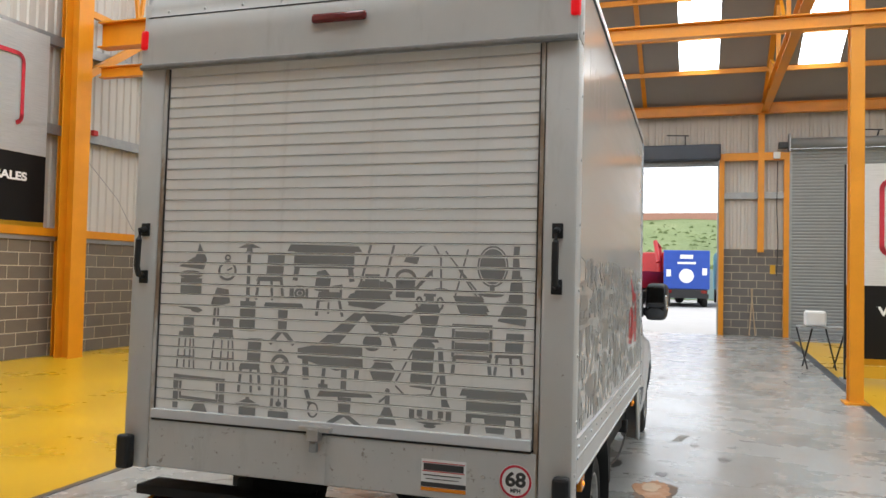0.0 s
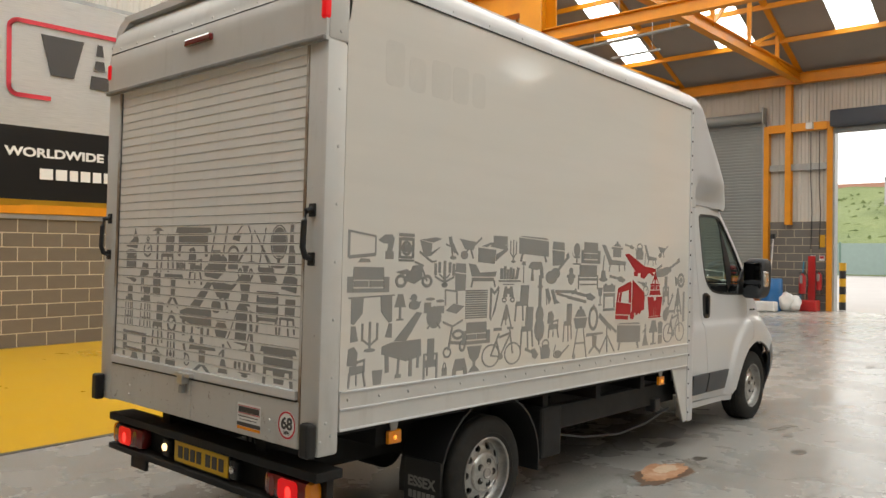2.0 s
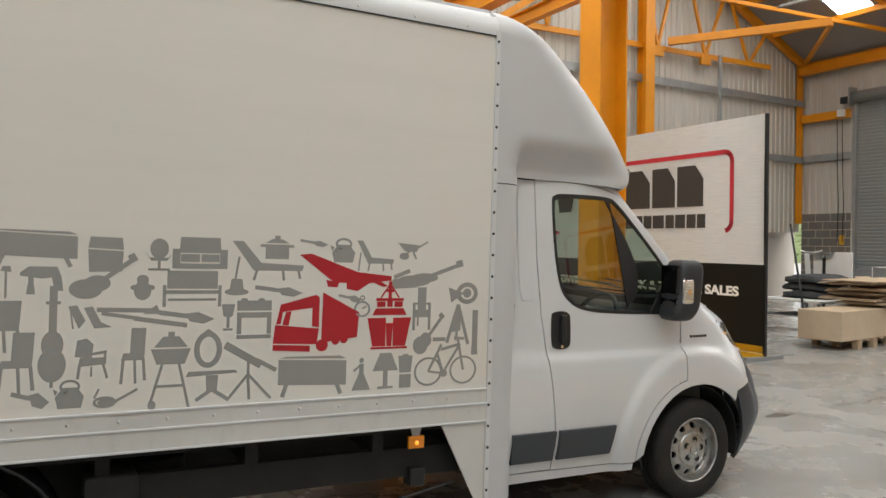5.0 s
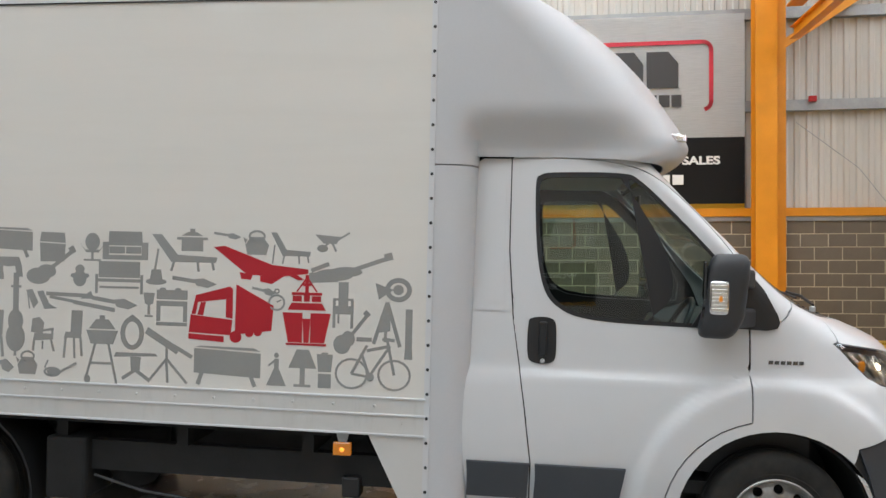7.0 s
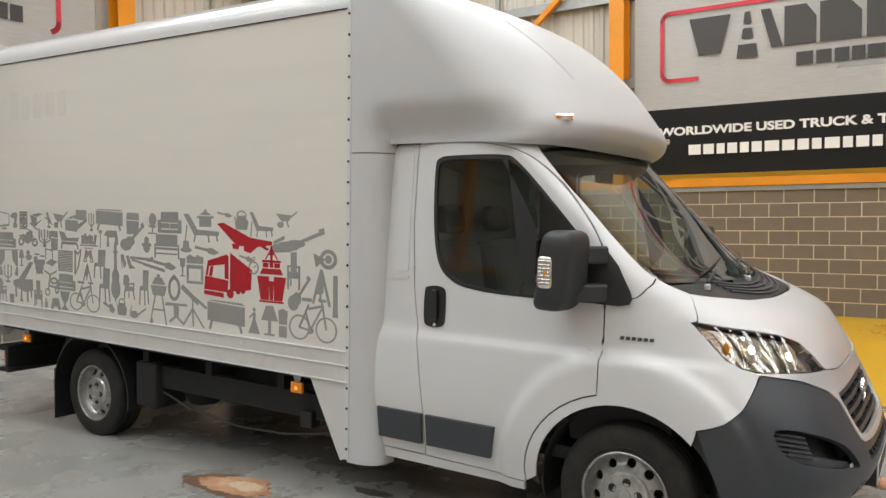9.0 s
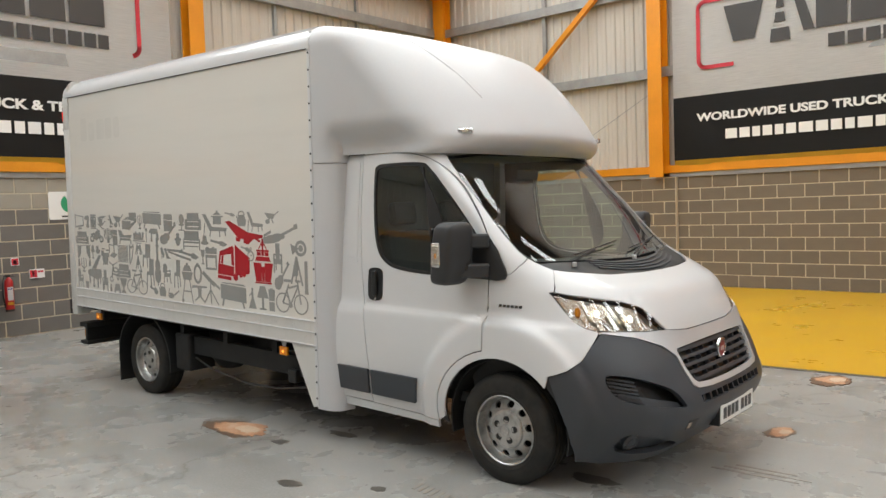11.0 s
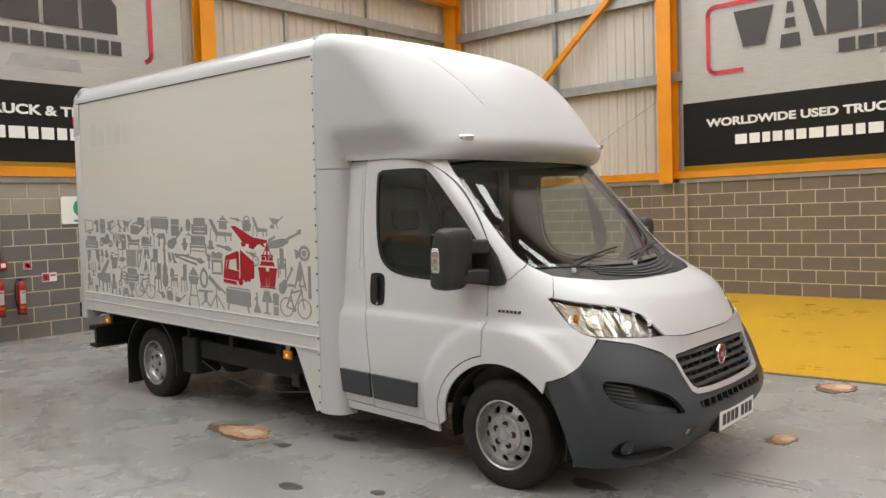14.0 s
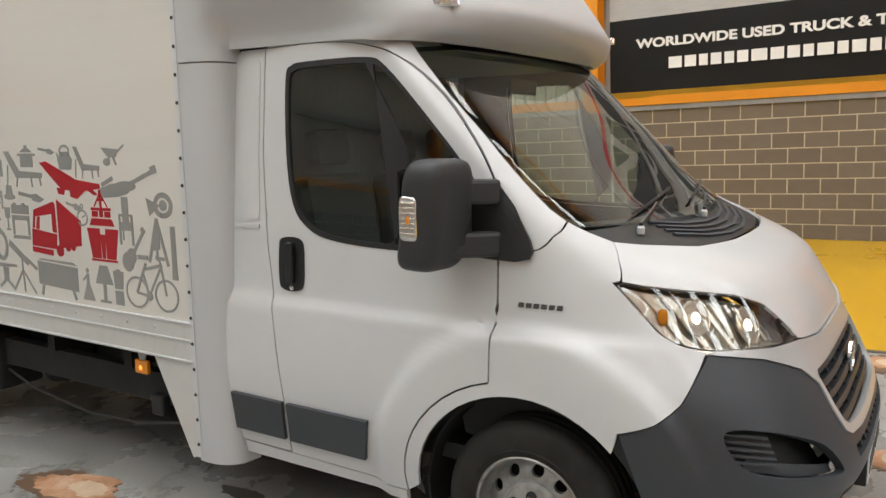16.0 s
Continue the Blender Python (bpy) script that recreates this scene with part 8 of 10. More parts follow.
    "floorlamp": [P((0.0, 0.95), (1.0, 0.95), (0.6, 1.0), (0.4, 1.0)), L(0.5, 0.3, 0.5, 0.95, 0.08), B(0.2, 0.0, 0.85, 0.34), P((0.35, 0.88), (0.65, 0.88), (0.6, 0.95), (0.4, 0.95))],
    "desk": [P((0.0, 0.8), (1.0, 0.8), (0.95, 0.95), (0.05, 1.0)), B(0.1, 0.35, 0.9, 0.8), L(0.15, 0.4, 0.12, 0.0, 0.1), L(0.85, 0.4, 0.88, 0.0, 0.1)],
    "camera": [R(0.55, 0.42, 0.3, 0.38, 0.16), B(0.0, 0.0, 0.22, 0.85), B(0.86, 0.0, 1.0, 0.85), B(0.35, 0.84, 0.7, 1.0), O(0.55, 0.42, 0.12, 0.15)],
    "mower": [P((0.05, 0.1), (0.3, 0.45), (0.8, 0.45), (0.95, 0.2), (0.6, 0.05)), O(0.2, 0.18, 0.16, 0.1), O(0.85, 0.35, 0.14, 0.1), L(0.3, 0.4, 0.5, 0.98, 0.04), L(0.8, 0.4, 0.98, 0.98, 0.04), L(0.5, 0.98, 0.98, 0.98, 0.04), B(0.4, 0.3, 0.7, 0.55)],
    "can": [B(0.05, 0.0, 0.55, 0.7), R(0.3, 0.7, 0.28, 0.3, 0.1), L(0.5, 0.2, 0.95, 0.9, 0.1), P((0.85, 0.85), (1.0, 0.75), (1.0, 1.0))],
    "arclamp": [P((0.0, 0.6), (0.3, 0.55), (0.35, 0.7), (0.1, 0.78)), L(0.2, 0.75, 0.4, 0.95, 0.04), L(0.4, 0.95, 0.65, 0.97, 0.04), L(0.65, 0.97, 0.82, 0.7, 0.04), L(0.82, 0.7, 0.84, 0.05, 0.04), O(0.84, 0.03, 0.16, 0.04)],
    "golf": [P((0.25, 0.2), (0.5, 0.3), (0.95, 0.05), (0.9, 0.0), (0.4, 0.0)), P((0.2, 0.3), (0.8, 0.3), (0.98, 0.08), (0.4, 0.02)), L(0.25, 0.3, 0.5, 0.98, 0.03), L(0.85, 0.25, 0.02, 0.95, 0.03), L(0.7, 0.3, 0.3, 0.7, 0.025)],
    "globe": [O(0.5, 0.6, 0.42, 0.34), R(0.5, 0.6, 0.5, 0.4, 0.04), L(0.5, 0.1, 0.5, 0.25, 0.12), O(0.5, 0.06, 0.38, 0.05)],
    "hoover": [P((0.35, 0.3), (0.85, 0.3), (0.8, 0.6), (0.45, 0.6)), P((0.45, 0.58), (0.75, 0.58), (0.68, 0.85), (0.5, 0.85)), L(0.58, 0.8, 0.62, 1.0, 0.12), P((0.0, 0.05), (0.95, 0.0), (1.0, 0.2), (0.3, 0.3)), B(0.4, 0.25, 0.85, 0.35)],
    "mixer": [P((0.0, 0.55), (0.3, 1.0), (0.9, 0.95), (1.0, 0.6), (0.4, 0.5)), L(0.25, 0.5, 0.2, 0.0, 0.1), L(0.4, 0.5, 0.42, 0.1, 0.08), R(0.5, 0.78, 0.3, 0.14, 0.08)],
    "stool": [B(0.3, 0.68, 0.85, 1.0), P((0.05, 0.62), (0.9, 0.62), (0.85, 0.7), (0.1, 0.7)), L(0.12, 0.62, 0.02, 0.0, 0.04), L(0.85, 0.62, 0.95, 0.0, 0.04), L(0.45, 0.62, 0.4, 0.05, 0.04), L(0.7, 0.62, 0.7, 0.05, 0.04), L(0.08, 0.25, 0.9, 0.25, 0.03)],
    "clock": [R(0.5, 0.76, 0.42, 0.16, 0.09), L(0.5, 0.76, 0.7, 0.82, 0.04), L(0.18, 0.1, 0.22, 0.66, 0.08), L(0.82, 0.1, 0.78, 0.66, 0.08), B(0.2, 0.58, 0.8, 0.64), B(0.05, 0.0, 0.95, 0.09), L(0.5, 0.2, 0.5, 0.55, 0.04), O(0.5, 0.2, 0.12, 0.04), P((0.3, 0.93), (0.7, 0.93), (0.5, 1.0))],
    "vase": [P((0.3, 0.15), (0.7, 0.15), (0.9, 0.65), (0.7, 0.85), (0.3, 0.85), (0.1, 0.65)), B(0.35, 0.82, 0.65, 0.95), B(0.28, 0.94, 0.72, 1.0), R(0.12, 0.8, 0.14, 0.14, 0.06), R(0.88, 0.8, 0.14, 0.14, 0.06), P((0.1, 0.0), (0.9, 0.0), (0.65, 0.18), (0.35, 0.18))],
    "drawers": [B(0.0, 0.9, 1.0, 1.0), B(0.08, 0.68, 0.92, 0.86), B(0.08, 0.44, 0.92, 0.64), B(0.0, 0.36, 0.07, 0.9), B(0.93, 0.36, 1.0, 0.9), P((0.0, 0.32), (1.0, 0.32), (0.9, 0.4), (0.1, 0.4)), L(0.08, 0.35, 0.03, 0.0, 0.08), L(0.92, 0.35, 0.97, 0.0, 0.08)],
    "bowl": [P((0.2, 0.0), (0.8, 0.0), (1.0, 0.5), (0.78, 0.85), (0.22, 0.85), (0.0, 0.5)), B(0.15, 0.9, 0.85, 1.0)],
    "pouch": [P((0.3, 0.15), (0.75, 0.12), (0.8, 0.75), (0.55, 0.9), (0.35, 0.75)), L(0.0, 0.2, 0.6, 1.0, 0.03), L(0.0, 0.15, 0.2, 0.02, 0.03), L(0.2, 0.02, 0.75, 0.05, 0.03), L(0.75, 0.05, 0.95, 0.45, 0.03)],
    "bat": [P((0.0, 1.0), (0.35, 1.0), (0.8, 0.1), (1.0, 0.0), (0.4, 0.0))],
    "unit": [B(0.0, 0.1, 0.1, 1.0), B(0.9, 0.05, 1.0, 0.95), L(0.1, 0.95, 0.9, 0.92, 0.06), L(0.12, 0.4, 0.88, 0.35, 0.06), L(0.14, 0.4, 0.14, 0.95, 0.05), L(0.86, 0.4, 0.86, 0.92, 0.05), P((0.35, 0.0), (0.7, 0.0), (0.6, 0.3), (0.45, 0.3))],
    "racket": [R(0.6, 0.3, 0.38, 0.28, 0.08), L(0.4, 0.5, 0.1, 1.0, 0.2)],
}
SIDE_1 = [
    ("trowel", 1.37, 1.51, 1.64, 1.68), ("barrow", 1.88, 2.05, 1.59, 1.69), ("pot", 1.18, 1.34, 1.58, 1.69), ("kettle", 1.53, 1.65, 1.57, 1.69),
    ("deckchair", 1.66, 1.86, 1.53, 1.68), ("sofa", 0.79, 1.03, 1.53, 1.67), ("sideboard", 0.10, 0.41, 1.53, 1.68), ("barrow", -0.44, -0.25, 1.53, 1.66),
    ("candelabra", 0.01, 0.08, 1.52, 1.66), ("horse", -0.55, -0.45, 1.53, 1.65), ("fridge", 0.45, 0.59, 1.51, 1.66), ("eggchair", 0.67, 0.80, 1.52, 1.66),
    ("bed", -0.28, -0.01, 1.51, 1.67), ("washer", -0.90, -0.79, 1.51, 1.65), ("cradle", -0.75, -0.58, 1.51, 1.64), ("tv", -1.23, -1.05, 1.50, 1.65),
    ("drill", -1.04, -0.93, 1.52, 1.64), ("deckchair", 1.05, 1.39, 1.48, 1.66), ("guitar", 1.88, 2.26, 1.45, 1.58), ("guitar", 0.38, 0.64, 1.39, 1.58),
]
SIDE_2 = [
    ("iron", 1.84, 2.00, 1.44, 1.54), ("dryer", 0.20, 0.36, 1.43, 1.53), ("hammer", 0.13, 0.17, 1.40, 1.53), ("spade", 0.22, 0.26, 1.41, 1.52),
    ("books", -0.09, 0.12, 1.41, 1.50), ("chandelier", -0.64, -0.47, 1.38, 1.52), ("hat", 1.02, 1.13, 1.41, 1.49), ("motorbike", -0.92, -0.65, 1.38, 1.51),
    ("chaise", -0.36, -0.11, 1.38, 1.51), ("teddy", 0.62, 0.72, 1.39, 1.50), ("bench", 0.75, 1.01, 1.36, 1.52), ("fridge", -0.47, -0.38, 1.36, 1.51),
    ("trowel", 1.16, 1.39, 1.40, 1.46), ("sofa", -1.23, -0.96, 1.36, 1.48), ("horn", 2.18, 2.36, 1.36, 1.48), ("trowel", 1.57, 1.69, 1.37, 1.42),
    ("watch", 1.65, 1.74, 1.30, 1.41), ("binoculars", -0.06, 0.07, 1.29, 1.40), ("throne", 1.97, 2.08, 1.23, 1.45), ("trombone", 0.49, 0.86, 1.27, 1.37),
]
SIDE_3 = [
    ("heels", 0.38, 0.55, 1.26, 1.37), ("trowel", 0.74, 0.98, 1.28, 1.35), ("duck", -0.82, -0.73, 1.27, 1.35), ("glass", 1.01, 1.07, 1.25, 1.37),
    ("laptop", -0.55, -0.39, 1.24, 1.37), ("cooker", 1.08, 1.24, 1.21, 1.39), ("blind", -0.38, -0.19, 1.21, 1.37), ("chair", 0.07, 0.21, 1.18, 1.39),
    ("lamp", -0.92, -0.84, 1.22, 1.35), ("harp", -0.17, -0.08, 1.19, 1.38), ("easel", 2.16, 2.32, 1.15, 1.36), ("drums", -0.71, -0.55, 1.17, 1.33),
    ("curtains", -1.22, -0.92, 1.13, 1.35), ("cello", 0.27, 0.38, 1.03, 1.45), ("easel", -0.07, 0.05, 1.15, 1.28), ("guitar", 1.98, 2.15, 1.10, 1.31),
    ("spade", 2.32, 2.37, 1.08, 1.33), ("mirror", 0.89, 1.02, 1.08, 1.26), ("candelabra", -1.14, -1.02, 1.08, 1.23), ("armchair", 0.41, 0.54, 1.06, 1.23),
]
SIDE_4 = [
    ("chair", 0.59, 0.69, 1.03, 1.27), ("chair", 0.13, 0.26, 1.01, 1.26), ("sofa", -0.40, -0.16, 1.07, 1.19), ("tricycle", -0.56, -0.37, 1.01, 1.21),
    ("piano", -1.00, -0.72, 0.94, 1.26), ("bbq", 0.71, 0.88, 0.91, 1.25), ("bike", 1.99, 2.36, 0.94, 1.19), ("telescope", 1.03, 1.27, 0.93, 1.19),
    ("bike", -0.23, 0.14, 0.93, 1.15), ("lamp", 1.76, 1.90, 0.94, 1.12), ("blender", 1.90, 1.98, 0.94, 1.11), ("gown", 1.65, 1.75, 0.94, 1.10),
    ("sideboard", 1.28, 1.62, 0.93, 1.12), ("throne", -0.71, -0.59, 0.91, 1.12), ("armchair", -1.22, -1.10, 0.92, 1.11), ("table", 0.86, 1.09, 0.94, 1.07),
    ("kettle", 0.34, 0.45, 0.94, 1.06), ("goblet", -0.36, -0.23, 0.92, 1.06), ("trowel", 0.18, 0.32, 0.94, 1.03), ("glasses", 0.48, 0.66, 0.93, 1.02),
]
SIDE_5 = [
    ("bin", -1.06, -0.99, 0.92, 0.99), ("lock", -0.56, -0.52, 0.92, 0.99), ("gamepad", -0.48, -0.35, 0.90, 1.00),
]
SIDE_RED_1 = [
    ("plane", 1.37, 1.85, 1.43, 1.61), ("ship", 1.72, 1.97, 1.14, 1.48), ("truck", 1.25, 1.68, 1.14, 1.43),
]
REAR_SET_1 = [
    ("desk", -0.23, 0.13, 1.51, 1.67), ("arclamp", 0.32, 0.52, 1.48, 1.68), ("watch", -0.58, -0.48, 1.50, 1.62), ("globe", 0.64, 0.77, 1.46, 1.67),
    ("gramophone", -0.79, -0.64, 1.43, 1.67), ("mower", 0.06, 0.28, 1.38, 1.68), ("chair", -0.38, -0.24, 1.42, 1.62), ("golf", 0.50, 0.70, 1.38, 1.66),
    ("hoover", 0.73, 0.85, 1.35, 1.68), ("can", 0.28, 0.45, 1.45, 1.57), ("floorlamp", -0.48, -0.36, 1.28, 1.67), ("armchair", -0.09, 0.05, 1.36, 1.56),
    ("camera", -0.21, -0.12, 1.43, 1.49), ("mixer", -0.61, -0.51, 1.30, 1.47), ("trowel", -0.78, -0.65, 1.35, 1.39), ("vase", 0.38, 0.50, 1.27, 1.47),
    ("table", -0.34, -0.14, 1.23, 1.41), ("barrow", 0.13, 0.40, 1.22, 1.42), ("drawers", 0.54, 0.71, 1.14, 1.35), ("chair", 0.72, 0.84, 1.15, 1.32),
]
REAR_SET_2 = [
    ("stool", -0.78, -0.68, 1.09, 1.34), ("stool", -0.60, -0.47, 1.09, 1.34), ("piano", -0.16, 0.15, 1.05, 1.38), ("pouch", 0.30, 0.51, 1.04, 1.33),
    ("bowl", 0.18, 0.30, 1.09, 1.19), ("chair", -0.45, -0.34, 1.01, 1.25), ("bat", 0.48, 0.54, 1.01, 1.25), ("clock", -0.30, -0.19, 0.91, 1.21),
    ("desk", 0.58, 0.86, 0.91, 1.10), ("gown", 0.22, 0.31, 0.92, 1.07), ("unit", -0.79, -0.52, 0.90, 1.07), ("racket", -0.12, -0.05, 0.92, 1.04),
    ("table", -0.06, 0.20, 0.90, 1.04), ("chandelier", 0.36, 0.55, 0.92, 1.00), ("bin", 0.68, 0.78, 0.92, 1.00), ("pot", -0.46, -0.34, 0.91, 0.99),
]


def clip_z(poly, lo, hi):
    for sgn, lim in ((1, lo), (-1, hi)):
        out = []
        for (ax, ay), (bx, by) in zip(poly, poly[1:] + poly[:1]):
            ia, ib = sgn * (ay - lim) >= 0, sgn * (by - lim) >= 0
            if ia:
                out.append((ax, ay))
            if ia != ib:
                t = (lim - ay) / (by - ay)
                out.append((ax + (bx - ax) * t, lim))
        poly = out
        if len(poly) < 3:
            return []
    return poly


def icon_polys(kind, x0, x1, z0, z1):
    w, h = x1 - x0, z1 - z0
    q = math.sqrt(w * h)
    out = []

    def put(x, y):
        return (x0 + x * w, z0 + y * h)

    for sh in ICONS[kind]:
        if sh[0] == "p":
            out.append([put(*p) for p in sh[1]])
        elif sh[0] == "l":
            a, b = Vector(put(sh[1], sh[2])), Vector(put(sh[3], sh[4]))
            d = (b - a).normalized()
            nrm = Vector((-d.y, d.x)) * max(0.0035, sh[5] * q * 0.5)
            out.append([tuple(a - nrm), tuple(b - nrm), tuple(b + nrm), tuple(a + nrm)])
        elif sh[0] == "o":
            c = put(sh[1], sh[2])
            out.append(disc_pts(c[0], c[1], sh[3] * w, sh[4] * h, 20))
        else:
            c = put(sh[1], sh[2])
            rx, ry = sh[3] * w, sh[4] * h
            t = max(0.005, sh[5] * q)
            n = 20
            for k in range(n):
                a, b = k * math.tau / n, (k + 1) * math.tau / n
                out.append([(c[0] + (rx - t) * math.cos(a), c[1] + (ry - t) * math.sin(a)), (c[0] + rx * math.cos(a), c[1] + ry * math.sin(a)), (c[0] + rx * math.cos(b), c[1] + ry * math.sin(b)), (c[0] + (rx - t) * math.cos(b), c[1] + (ry - t) * math.sin(b))])
    return out


SIDE_FACE = Matrix(((0, 0, 1, HB), (1, 0, 0, 0.012), (0, 1, 0, 0), (0, 0, 0, 1)))
SHUT_FACE = Matrix(((1, 0, 0, 0), (0, 0, -1, SHUTTER_Y - 0.0015), (0, 1, 0, 0), (0, 0, 0, 1)))


def decals(rows, face, mat, name, label, slats=False):
    for j, row in enumerate(rows):
        bm = bm_new()
        for i, poly in enumerate(icon_polys(*row)):
            area = sum(ax * by - bx * ay for (ax, ay), (bx, by) in zip(poly, poly[1:] + poly[:1]))
            if area < 0:
                poly = poly[::-1]
            pieces = [poly]
            if slats:
                pieces = [clip_z(poly, SZ0 + k * SH + 0.0032, SZ0 + (k + 1) * SH - 0.0102) for k in range(NS)]
            for pc in pieces:
                if len(pc) >= 3:
                    add_prism(bm, pc, face, 0.0009 + 0.00024 * (i % 7) + 0.00003 * (j % 8))
        part(name, bm, mat, van, label)


for rows in (SIDE_1, SIDE_2, SIDE_3, SIDE_4, SIDE_5):
    decals(rows, SIDE_FACE, ICON_GREY, "decal", "grey vinyl silhouette of a household item")
decals(SIDE_RED_1, SIDE_FACE, ICON_RED, "decal", "red vinyl silhouette of a vehicle")
# faint traces of old lettering, as plain bars
for k, (w, h) in enumerate(((0.13, 0.22), (0.12, 0.17), (0.15, 0.19), (0.13, 0.19), (0.11, 0.19))):
    y = -1.02 + 0.165 * k
    bm = bm_new()
    add_prism(bm, round_rect(y, y + w, 2.36, 2.36 + h, 0.03), SIDE_FACE, 0.0005)
    part("ghost_bar", bm, GHOST, van, "faint trace of a removed letter")
for rows in (REAR_SET_1, REAR_SET_2):
    decals(rows, SHUT_FACE, ICON_REAR, "decal", "dark grey vinyl silhouette of a household item", True)


# ---- things in the hall ----
def extinguisher(x, y, z0, h, r, body_label, hose=True):
    ob = thing("fire_extinguisher", body_label, "extinguisher", "fire extinguishers", "", (x, y, z0))
    bm = bm_new()
    add_lathe(bm, [(r * 0.96, 0.0), (r, 0.02), (r, h * 0.74), (r * 0.85, h * 0.83), (r * 0.4, h * 0.89), (r * 0.3, h * 0.93)], None, 24)
    ob2 = part("cylinder", bm, RED_PAINT, ob, "", True)
    bm = bm_new()
    add_lathe(bm, [(r * 0.98, 0.0), (r * 1.02, 0.0), (r * 1.02, 0.03), (r * 0.98, 0.03)], None, 24, True)
    part("base_ring", bm, BLACK, ob)
    bm = bm_new()
    add_box(bm, -0.02, 0.02, -0.02, 0.02, h * 0.92, h * 0.97)
    add_box(bm, -0.10, 0.035, -0.012, 0.012, h * 0.965, h * 0.98, 0.003)
    add_box(bm, -0.09, 0.02, -0.01, 0.01, h * 0.925, h * 0.94, 0.003)
    part("valve_handle", bm, BLACK, ob)
    for a0, a1, z0_, z1_, mt in ((50, 130, 0.30, 0.66, PRINT_WHITE), (55, 125, 0.58, 0.63, BLUE_PAINT), (45, 135, 0.18, 0.25, BANNER_YELLOW)):
        bm = bm_new()
        pts = [(r * 1.012 * math.cos(radians(a)), r * 1.012 * math.sin(radians(a))) for a in range(a0, a1 + 1, 8)]
        for (ax, ay), (bx, by) in zip(pts, pts[1:]):
            bm.faces.new([bm.verts.new(p) for p in ((ax, ay, h * z0_), (bx, by, h * z0_), (bx, by, h * z1_), (ax, ay, h * z1_))])
        bmesh.ops.solidify(bm, geom=bm.faces[:], thickness=0.001 if mt is PRINT_WHITE else -0.0012)
        part("label_band", bm, mt, ob)
    bm = bm_new()
    add_tube(bm, [(0.03, 0, h * 0.95), (r * 0.9, 0.0, h * 0.96), (r * 1.5, 0.02, h * 0.8), (r * 1.55, 0.03, h * 0.4), (r * 1.1, 0.02, h * 0.12)] if hose else [(0, 0.03, h * 0.95), (0, r * 1.15, h * 0.9), (0, r * 1.3, h * 0.7), (0, r * 1.25, h * 0.45)], 0.011, 8)
    part("hose", bm, BLACK, ob, "", True)
    part("wall_bracket_strap", box(-0.03, 0.03, -r - 0.05, -r * 0.8, h * 0.5, h * 0.85), GALV, ob)
    return ob


extinguisher(0.64, BY + 0.14, 0.38, 0.56, 0.083, "red fire extinguisher with a black hose on the wall")
extinguisher(0.33, BY + 0.12, 0.38, 0.52, 0.058, "slim red fire extinguisher with a black horn")


def sign(name, face, u, v, w, h, mat, label, bars=(), category="sign"):
    ob = thing(name, label, category, "wall signs")
    bm = bm_new()
    add_prism(bm, round_rect(u - w / 2, u + w / 2, v - h / 2, v + h / 2, min(w, h) * 0.08), face, 0.006)
    part("plate", bm, mat, ob)
    for a, b, c, d, mt in bars:
        bm = bm_new()
        add_prism(bm, [(u + a * w, v + c * h), (u + b * w, v + c * h), (u + b * w, v + d * h), (u + a * w, v + d * h)], face @ Matrix.Translation((0, 0, 0.006)), 0.002)
        part("print_bar", bm, mt, ob)
    return ob


SF = FACE_B @ Matrix.Translation((0, 0, 0.01))
sign("fire_sign", SF, -0.19, 1.06, 0.11, 0.11, PRINT_WHITE, "small red and white fire point sign", [(-0.42, 0.42, -0.42, 0.42, PRINT_RED), (-0.2, 0.2, -0.3, 0.2, PRINT_WHITE)])
sign("fire_sign", SF, 0.10, 0.87, 0.21, 0.13, PRINT_WHITE, "small red and white fire extinguisher sign", [(-0.46, 0.0, -0.40, 0.40, PRINT_RED), (-0.3, -0.2, -0.3, 0.3, PRINT_WHITE), (0.05, 0.42, 0.1, 0.3, PRINT_RED)])
logo = sign("company_sign", SF, 0.62, 1.84, 0.60, 0.41, PRINT_WHITE, "white wall sign with a round green and blue mark", [(-0.2, 0.25, -0.42, -0.36, PRINT_DARK)])
bm = bm_new()
add_prism(bm, disc_pts(0.62, 1.87, 0.125, 0.135), SF @ Matrix.Translation((0, 0, 0.006)), 0.002)
part("green_disc", bm, GREEN_PRINT, logo)
bm = bm_new()
add_prism(bm, [(0.62, 1.99), (0.70, 1.96), (0.745, 1.87), (0.70, 1.80), (0.66, 1.9)], SF @ Matrix.Translation((0, 0, 0.008)), 0.002)
part("blue_sweep", bm, BLUE_PAINT, logo)
bm = bm_new()
add_prism(bm, [(0.55, 1.99), (0.60, 2.0), (0.74, 1.77), (0.70, 1.75)], SF @ Matrix.Translation((0, 0, 0.0105)), 0.002)
part("white_sweep", bm, PRINT_WHITE, logo)
call = thing("alarm_call_point", "red fire alarm call point under a steel conduit", "alarm")
bm = bm_new()
add_box(bm, 0.47, 0.58, BY, BY + 0.06, 1.03, 1.14, 0.006)
part("alarm_box", bm, RED_PAINT, call)
part("alarm_glass", box(0.495, 0.555, BY + 0.06, BY + 0.064, 1.055, 1.115), PRINT_WHITE, call)
bm = bm_new()
add_tube(bm, [(0.53, BY + 0.02, 1.14), (0.53, BY + 0.02, 1.9), (0.55, BY + 0.025, 2.3), (0.57, BY + 0.15, 2.5), (0.60, BY + 0.16, 2.75), (0.9, BY + 0.16, 2.80)], 0.012, 8)
part("conduit", bm, GALV, call, "", True)

